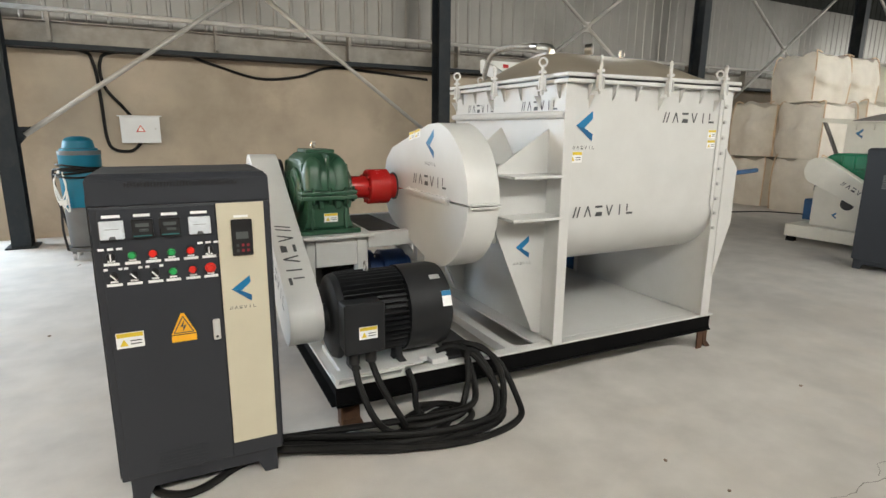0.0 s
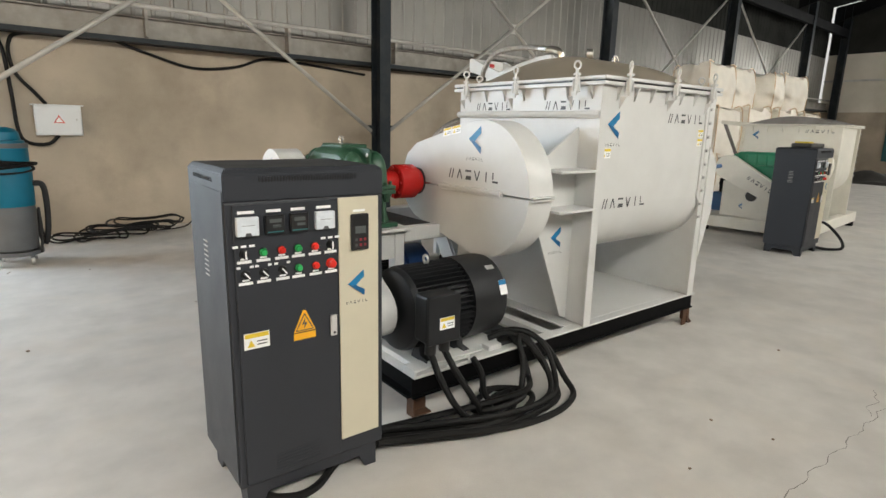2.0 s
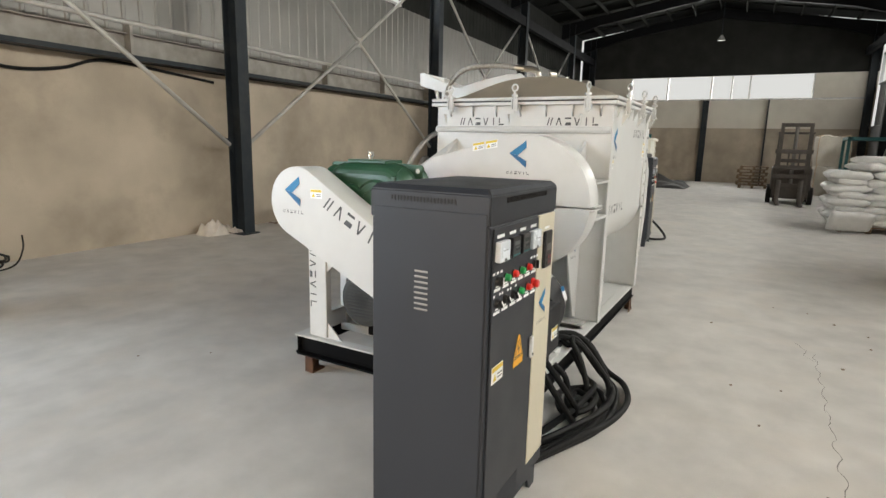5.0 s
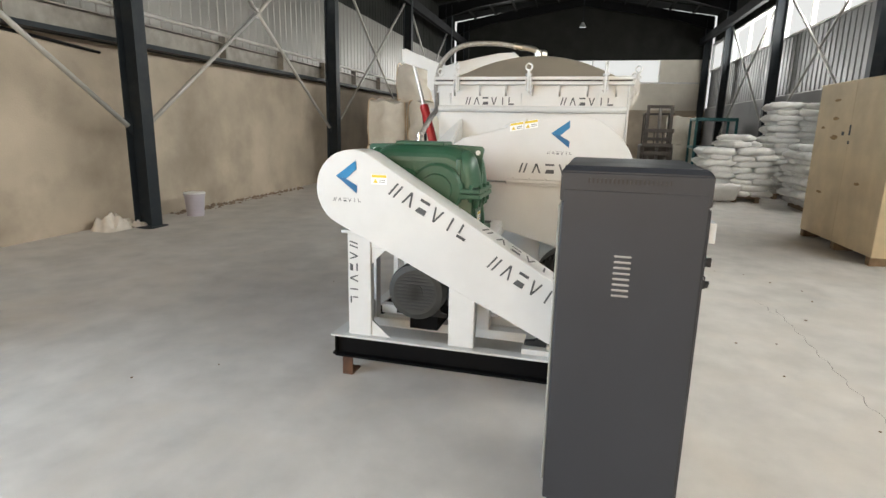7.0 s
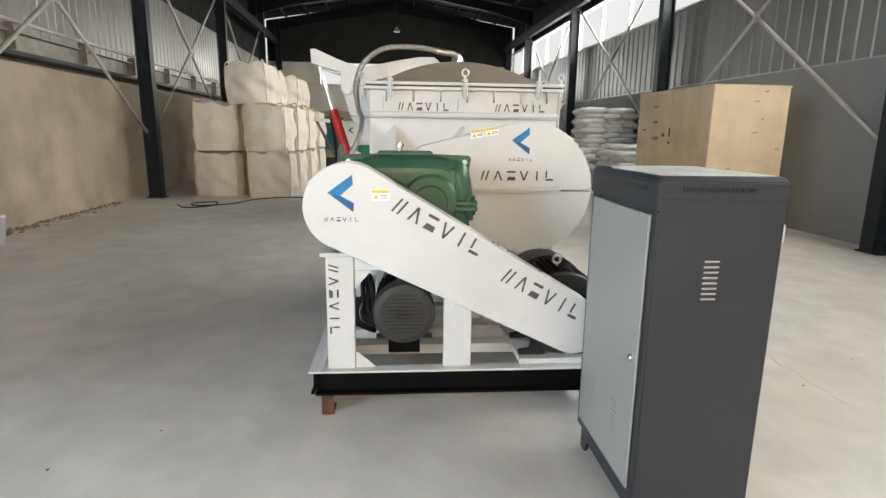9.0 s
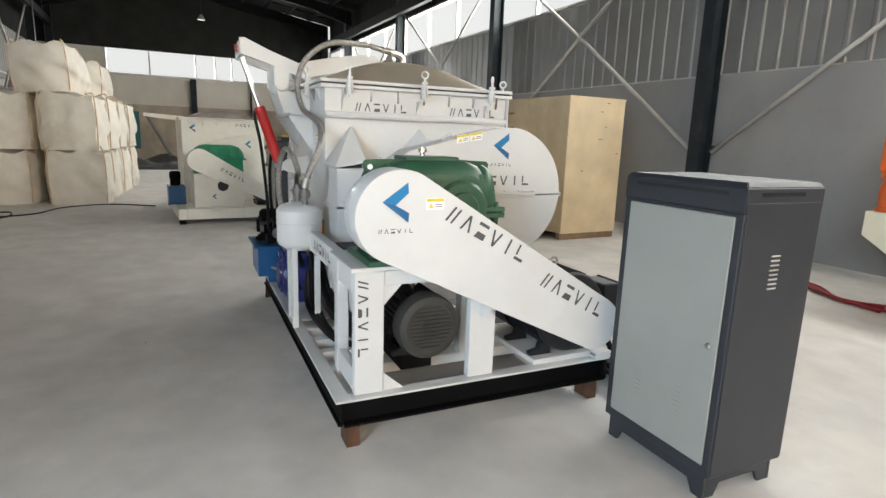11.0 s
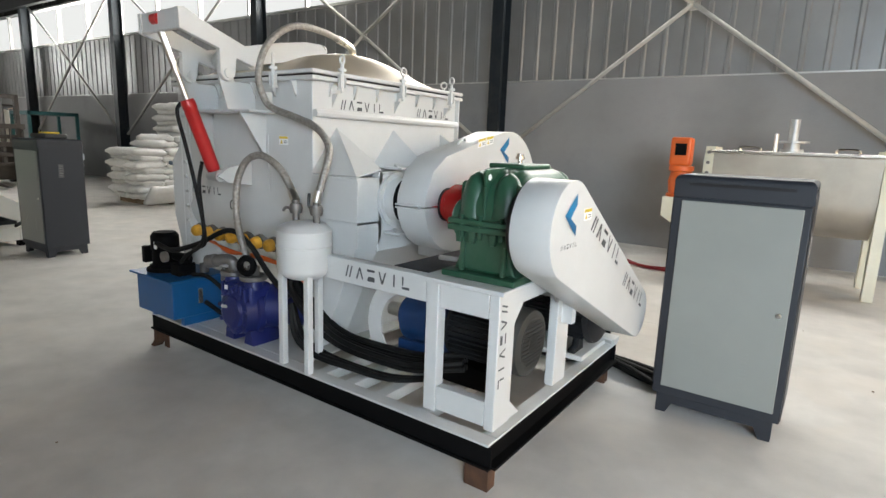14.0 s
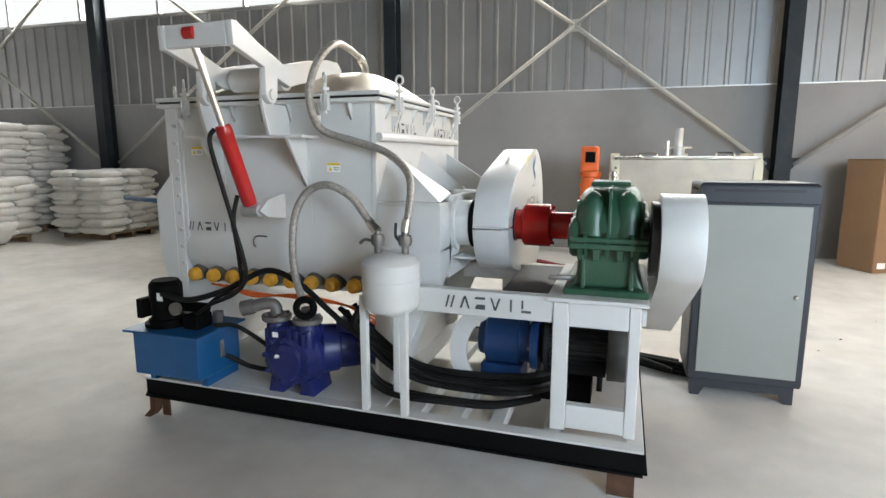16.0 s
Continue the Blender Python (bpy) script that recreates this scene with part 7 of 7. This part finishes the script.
for x in (-0.3, 0.62):
    part("lid_handle", tube(B(), [(x - 0.1, my1 - 0.1, mz + 0.03), (x - 0.09, my1 - 0.1, mz + 0.08), (x + 0.09, my1 - 0.1, mz + 0.08), (x + 0.1, my1 - 0.1, mz + 0.03)], 0.012, 6, 4), STEEL, mixer)
part("port", lathe(B(), (0.22, -1.6, mz + 0.03), (0.22, -1.6, 1.91), ((0, 0.12), (0.12, 0.12), (0.12, 0.08), (0.3, 0.08), (0.3, 0.17), (0.36, 0.17), (0.36, 0.05), (1, 0.05)), 20), GALV, mixer, "steel feed port")
part("port_knob", rod(B(), (0.38, -1.42, mz + 0.03), (0.38, -1.42, 1.74), 0.025), STEEL, mixer)
part("drive_bracket", prism(B(), [(1.081, 0.95), (1.081, 0.45), (1.5, 0.72), (1.5, 0.95)], "y", -1.62, -1.22), CREAM, mixer, "cream drive bracket")
od = part("drive_motor", box(B(), 1.24, 1.48, -1.5, -1.26, 1.33, 1.675, 0.03, 2), ORANGE_PAINT, mixer, "orange upright drive motor")
part("drive_gear", lathe(B(), (1.345, -1.385, 0.951), (1.345, -1.385, 1.329), ((0, 0.15), (0.1, 0.15), (0.12, 0.125), (0.5, 0.14), (0.8, 0.12), (0.86, 0.145), (1, 0.145)), 22), ORANGE_PAINT, od)
part("drive_window", box(B(), 1.29, 1.42, -1.259, -1.252, 1.46, 1.6, 0.002), BLACK, od)
for k in range(4):
    part("frame_bolt", rod(B(), (1.03, my1 + 0.031, 1.15 + 0.12 * k), (1.03, my1 + 0.05, 1.15 + 0.12 * k), 0.02, 8), IRON, mixer)
part("under_tray", box(B(), 0.15, 0.85, -1.5, -1.0, 0.33, 0.36, 0.004), GALV, mixer)
part("discharge_box", box(B(), 0.2, 0.8, -1.55, -1.15, 0.42, 0.66, 0.01), WHITE, mixer, "pale discharge box")
part("discharge_leg", box(B(), 0.25, 0.31, -1.5, -1.44, 0, 0.329), GALV, mixer)
part("discharge_leg", box(B(), 0.7, 0.76, -1.5, -1.44, 0, 0.329), GALV, mixer)
mixer.rotation_euler.z = radians(3)
mixer.location.y += 0.06
red_hose = thing("red_hose", (1.7, -1.3, 0), "dark red hoses lying on the floor", "hose")
for k in range(4):
    part("hose", tube(B(), wobble([(1.2, -1.1 - 0.05 * k, 0.02 + 0.03 * (k % 2)), (1.6, -1.15, 0.03), (2.0, -1.3 - 0.06 * k, 0.03), (2.4, -1.6, 0.03)], 0.02), 0.016, 6), DARK_RED, red_hose)

carton = thing("cardboard_box", (-2.3, -2.0, 0), "large brown cardboard box standing on the floor", "box")
part("carton_body", box(B(), -3.5, -2.3, -2.6, -2.0, 0, 1.5, 0.008), CARD, carton)
part("carton_flap", box(B(), -3.51, -2.905, -2.605, -1.995, 1.501, 1.506), CARD, carton)
part("carton_flap", box(B(), -2.895, -2.29, -2.605, -1.995, 1.501, 1.506), CARD, carton)
bm = B()
decal(bm, (-2.42, -2.0, 0.1), NX, UZ, PY, rect(0.12, 0.08), 0.001)
part("carton_label", bm, LABEL, carton)
carton.rotation_euler.z = radians(24)

# ---- along the north wall ----
vac = thing("industrial_vacuum", (-0.86, 7.7, 0), "teal and grey industrial vacuum cleaner on castors", "vacuum cleaner")
vx, vy = -0.86, 7.7
part("drum", lathe(B(), (vx, vy, 0.14), (vx, vy, 0.62), ((0, 0.17), (0.06, 0.2), (0.9, 0.215), (1, 0.2)), 26), GREY_PLASTIC, vac, "grey dust drum")
part("chamber", lathe(B(), (vx, vy, 0.621), (vx, vy, 1.05), ((0, 0.215), (0.85, 0.225), (1, 0.2)), 26), TEAL, vac, "teal filter chamber")
hd = part("motor_head", lathe(B(), (vx, vy, 1.06), (vx, vy, 1.42), ((0, 0.19), (0.05, 0.212), (0.42, 0.215), (0.44, 0.195), (0.62, 0.19), (0.64, 0.165), (0.86, 0.15), (0.95, 0.12), (1, 0.06)), 28), TEAL, vac, "teal domed motor head")
part("head_band", lathe(B(), (vx, vy, 1.215), (vx, vy, 1.26), ((0, 0.22), (1, 0.218)), 26), GREY_PLASTIC, hd)
part("clamp_ring", lathe(B(), (vx, vy, 1.03), (vx, vy, 1.065), ((0, 0.222), (0.5, 0.238), (1, 0.222)), 26), BLACK_PLASTIC, vac)
for k in range(4):
    part("coiled_cord", tube(B(), [(vx + (0.24 + 0.03 * math.sin(2 * a + k)) * math.cos(a), vy + (0.24 + 0.02 * math.cos(3 * a + k)) * math.sin(a), 0.99 + 0.03 * k + 0.025 * math.sin(a + 1.5 * k)) for a in (2 * math.pi * i / 12 for i in range(13))], 0.012, 6, 3), RUBBER, vac)
for sx in (-1, 1):
    part("trolley_post", tube(B(), [(vx + 0.21 * sx, vy - 0.13, 0.12), (vx + 0.235 * sx, vy - 0.12, 0.35), (vx + 0.23 * sx, vy - 0.1, 0.6)], 0.013, 8, 3), BLACK_PLASTIC, vac)
part("trolley", lathe(B(), (vx, vy, 0.11), (vx, vy, 0.15), ((0, 0.24), (1, 0.24)), 20), GREY_PLASTIC, vac)
for a in (40, 130, 220, 310):
    wx, wy = vx + 0.2 * math.cos(radians(a)), vy + 0.2 * math.sin(radians(a))
    w = part("castor", box(B(), wx - 0.02, wx + 0.02, wy - 0.025, wy + 0.025, 0.07, 0.11), GREY_PLASTIC, vac)
    part("wheel", lathe(B(), (wx - 0.015, wy, 0.045), (wx + 0.015, wy, 0.045), ((0, 0.045), (1, 0.045)), 16), GALV, w)
part("push_handle", tube(B(), [(vx - 0.2, vy + 0.1, 0.3), (vx - 0.27, vy + 0.05, 0.7), (vx - 0.27, vy - 0.05, 1.02), (vx - 0.2, vy - 0.1, 1.05)], 0.015, 8), BLACK_PLASTIC, vac)
for k in range(3):
    part("power_cord", tube(B(), [(vx - 0.2, vy - 0.12, 1.06 - 0.02 * k), (vx - 0.26, vy - 0.14, 0.9), (vx - 0.22 + 0.04 * k, vy - 0.2, 0.68 - 0.05 * k), (vx - 0.14, vy - 0.22, 0.85), (vx - 0.16, vy - 0.2, 1.03)], 0.008, 6), LABEL, vac)
part("socket_box", box(B(), vx - 0.22, vx - 0.14, vy - 0.25, vy - 0.2, 0.66, 0.72, 0.006), LABEL, vac)
part("suction_hose", tube(B(), [(vx + 0.2, vy - 0.05, 0.85), (vx + 0.3, vy - 0.02, 0.8), (vx + 0.3, vy, 0.4), (vx + 0.25, vy + 0.02, 0.2), (vx + 0.2, vy + 0.1, 0.55)], 0.03, 8), BLACK_PLASTIC, vac)

ebox = thing("electric_box", (-0.31, 9.46, 1.3), "off-white electrical box fixed to the cement wall", "electrical box")
part("enclosure", box(B(), -0.56, -0.06, 9.40, 9.549, 1.33, 1.70, 0.006), PALE, ebox)
part("box_door", box(B(), -0.545, -0.075, 9.388, 9.3995, 1.345, 1.672, 0.003), PALE, ebox)
part("rain_lip", box(B(), -0.59, -0.03, 9.37, 9.549, 1.70, 1.715, 0.003), PALE, ebox)
bm = B()
decal(bm, (-0.31, 9.388, 1.53), PX, UZ, NY, [(-0.06, -0.045), (0.06, -0.045), (0, 0.055)], 0.001)
ws = part("danger_sign", bm, BTN_RED, ebox, "small danger triangle")
bm = B()
decal(bm, (-0.31, 9.387, 1.525), PX, UZ, NY, [(-0.042, -0.03), (0.042, -0.03), (0, 0.038)], 0.001)
part("sign_face", bm, LABEL, ws)
part("box_lock", rod(B(), (-0.12, 9.388, 1.53), (-0.12, 9.378, 1.53), 0.012, 10), GALV, ebox)
wc = thing("wall_cables", (0.5, 9.5, 1.2), "dark cables clipped along the cement wall", "cables", kind="structure")
for pts, r in (([(-1.7, 9.5, 2.58), (-0.95, 9.5, 2.56), (-0.8, 9.49, 2.4), (-0.76, 9.49, 1.9), (-0.74, 9.49, 1.4), (-0.66, 9.48, 1.24), (-0.45, 9.47, 1.22), (-0.32, 9.47, 1.33)], 0.022),
               ([(0.2, 9.5, 2.58), (-0.55, 9.5, 2.56), (-0.72, 9.49, 2.42), (-0.7, 9.49, 2.1), (-0.52, 9.48, 1.85), (-0.42, 9.47, 1.715)], 0.022),
               ([(0.4, 9.5, 2.58), (0.8, 9.5, 2.45), (1.4, 9.49, 2.3), (2.0, 9.49, 2.36), (2.5, 9.5, 2.52), (3.2, 9.5, 2.5), (4.3, 9.5, 2.42)], 0.02),
               ([(-1.7, 9.42, 2.57), (2, 9.42, 2.58), (6, 9.42, 2.56), (12, 9.42, 2.57)], 0.035)):
    part("cable", tube(B(), pts, r, 8, 8), RUBBER, wc)
in_hall(ebox, 0.26, -0.127, -0.03)
in_hall(wc, 0.26, -0.127, -0.03)
coil = thing("cable_coil", (0.25, 8.7, 0), "loose coil of thin black cable on the floor", "cables")
rl = random.Random(3)
for k in range(9):
    cxx, cyy = -0.1 + 0.09 * k + rl.uniform(-0.1, 0.1), 8.78 + rl.uniform(-0.12, 0.12)
    ra, rbb = rl.uniform(0.3, 0.55), rl.uniform(0.15, 0.3)
    pts = [(cxx + ra * math.cos(a), cyy + rbb * math.sin(a), 0.025 + 0.02 * k + 0.025 * math.sin(3 * a)) for a in (2 * math.pi * i / 10 for i in range(11))]
    part("cable", tube(B(), pts, 0.012, 6, 4), RUBBER, coil)
part("cable_end", tube(B(), [(0.65, 8.7, 0.05), (1.05, 8.8, 0.06), (1.25, 9.0, 0.2), (1.3, 9.1, 0.35)], 0.01, 6), RUBBER, coil)

bucket = thing("plastic_bucket", (5.43, 9.0, 0), "translucent white plastic bucket by the column", "bucket")
part("pail", lathe(B(), (5.43, 9.0, 0), (5.43, 9.0, 0.36), ((0, 0.13), (0.9, 0.155), (0.9, 0.165), (1, 0.165)), 24), PALE_LILAC, bucket)
part("pail_lid", lathe(B(), (5.43, 9.0, 0.361), (5.43, 9.0, 0.385), ((0, 0.168), (0.6, 0.168), (1, 0.12)), 24), LABEL, bucket)


# ---- far end ----
stacker = thing("forklift_mast", (18.0, 0.8, 0), "dark steel lift truck mast with forks down", "forklift")
for y in (0.42, 1.12):
    part("mast_rail", box(B(), 18.0, 18.14, y, y + 0.09, 0.05, 2.3, 0.006), MAST, stacker)
for z in (0.5, 1.2, 2.2):
    part("mast_bar", box(B(), 18.02, 18.12, 0.511, 1.119, z, z + 0.1, 0.006), MAST, stacker)
for z in (0.75, 1.0, 1.45):
    part("carriage_bar", box(B(), 17.92, 17.99, 0.36, 1.28, z, z + 0.12, 0.006), MAST, stacker)
for k in range(4):
    part("backrest_bar", box(B(), 17.93, 17.97, 0.4 + 0.26 * k, 0.44 + 0.26 * k, 1.12, 1.45), MAST, stacker)
part("lift_ram", rod(B(), (18.07, 0.81, 0.6), (18.07, 0.81, 2.2), 0.05), IRON, stacker)
for y in (0.5, 1.05):
    part("fork", prism(B(), [(16.9, 0.05), (17.98, 0.05), (17.98, 0.7), (17.92, 0.7), (17.92, 0.12), (16.9, 0.07)], "y", y, y + 0.11), MAST, stacker)
part("truck_body", box(B(), 18.2, 19.6, 0.3, 1.3, 0.15, 1.05, 0.05, 2), MAST, stacker)
for xx in (18.4, 19.4):
    for y in (0.22, 1.26):
        part("wheel", lathe(B(), (xx, y, 0.25), (xx, y + 0.12, 0.25), ((0, 0.25), (1, 0.25)), 18), RUBBER, stacker)
part("overhead_guard", box(B(), 18.3, 19.3, 0.35, 1.25, 2.02, 2.06, 0.01), MAST, stacker)
for xx in (18.35, 19.25):
    for y in (0.38, 1.18):
        part("guard_post", box(B(), xx, xx + 0.05, y, y + 0.05, 1.05, 2.02), MAST, stacker)
stacker.location.x -= 1.0
stacker.location.y += 0.15
rack = thing("steel_rack", (20.5, -1.2, 0), "teal steel rack near the far corner", "rack")
for x in (19.8, 21.2):
    for y in (-1.9, -0.6):
        part("rack_post", box(B(), x, x + 0.08, y, y + 0.08, 0, 2.0), TEAL_STEEL, rack)
for z in (0.9, 1.9):
    part("rack_shelf", box(B(), 19.8, 21.28, -1.9, -0.52, z, z + 0.1), TEAL_STEEL, rack)
pk = [(24.6 + 0.05 * i, 2.0 + 0.1 * (i % 2), 0.124 * i) for i in range(7)]
for x, y, z in pk:
    q = thing("pallet", (x, y, z), "weathered wooden pallet in a stack", "pallet", "pallets")
    for k in range(3):
        part("bearer", box(B(), x - 0.6, x + 0.6, y - 0.5 + 0.46 * k, y - 0.41 + 0.46 * k, z, z + 0.1), WOOD, q)
    for k in range(5):
        part("board", box(B(), x - 0.6 + 0.27 * k, x - 0.48 + 0.27 * k, y - 0.52, y + 0.52, z + 0.1, z + 0.123), WOOD, q)


def crumpled(x, y, lx, ly, h, seed):
    rn = random.Random(seed)
    bm = B()
    nx, ny = 26, 14
    ph = [rn.uniform(0, 6.28) for _ in range(6)]
    g = []
    for i in range(nx + 1):
        row = []
        for j in range(ny + 1):
            u, v = i / nx, j / ny
            edge = (math.sin(math.pi * u) * math.sin(math.pi * v)) ** 0.4
            n = 0.55 + 0.25 * math.sin(9 * u + 5 * v + ph[0]) + 0.2 * math.sin(14 * v - 8 * u + ph[1]) + 0.15 * math.sin(23 * u + ph[2])
            row.append(bm.verts.new((x + (u - 0.5) * lx, y + (v - 0.5) * ly, max(0.0, h * edge * n))))
        g.append(row)
    for i in range(nx):
        for j in range(ny):
            bm.faces.new((g[i][j], g[i + 1][j], g[i + 1][j + 1], g[i][j + 1])).smooth = True
    bmesh.ops.recalc_face_normals(bm, faces=bm.faces)
    return bm


solid("tarpaulin", crumpled(22.3, 6.0, 2.2, 3.6, 0.5, 4), TARP, "crumpled dark grey tarpaulin heap on the floor", "tarpaulin")
rd = random.Random(19)
dirt_bm = B()
for k in range(260):
    u = rd.random()
    x, y = 5.4 + 4.4 * u, 9.50 + 0.12 * u - abs(rd.gauss(0, 0.11)) - 0.02
    q = rd.uniform(0.012, 0.05) * (1.6 if rd.random() < 0.12 else 1.0)
    top = [dirt_bm.verts.new((x + q * math.cos(a + k), y + q * math.sin(a + k) * 0.8, 0.0)) for a in (0, 1.3, 2.5, 3.8, 5.0)]
    tip_v = dirt_bm.verts.new((x + rd.uniform(-0.3, 0.3) * q, y, q * rd.uniform(0.4, 0.9)))
    for a in range(5):
        dirt_bm.faces.new((top[a], top[(a + 1) % 5], tip_v))
solid("dirt_pile", dirt_bm, DIRT, "low ridge of brown dirt crumbs along the wall", "dirt", "stuff")
for x, y, lx, ly, h, sd in ((4.02, 9.2, 0.5, 0.36, 0.27, 12), (4.3, 9.05, 0.26, 0.26, 0.13, 5)):
    solid("plastic_scrap", crumpled(x, y, lx, ly, h, sd), SCRAP, "crumpled white plastic film lying by the column", "scrap")


def specks(seed):
    """Small stones and crumbs scattered on the floor."""
    rn = random.Random(seed)
    bm = B()
    for _ in range(26):
        x, y, r = rn.uniform(-1.5, 4.5), rn.choice((rn.uniform(0.4, 2.0), rn.uniform(4.8, 7.5))), rn.uniform(0.004, 0.011)
        m = bmesh.ops.create_icosphere(bm, subdivisions=1, radius=r)
        for v in m["verts"]:
            v.co = Vector((v.co.x * rn.uniform(0.8, 1.5) + x, v.co.y * rn.uniform(0.8, 1.5) + y, v.co.z * 0.6 + r * 0.5))
    return bm


solid("floor_crumbs", specks(31), DIRT, "few dark crumbs scattered over the concrete floor", "crumbs", "stuff")
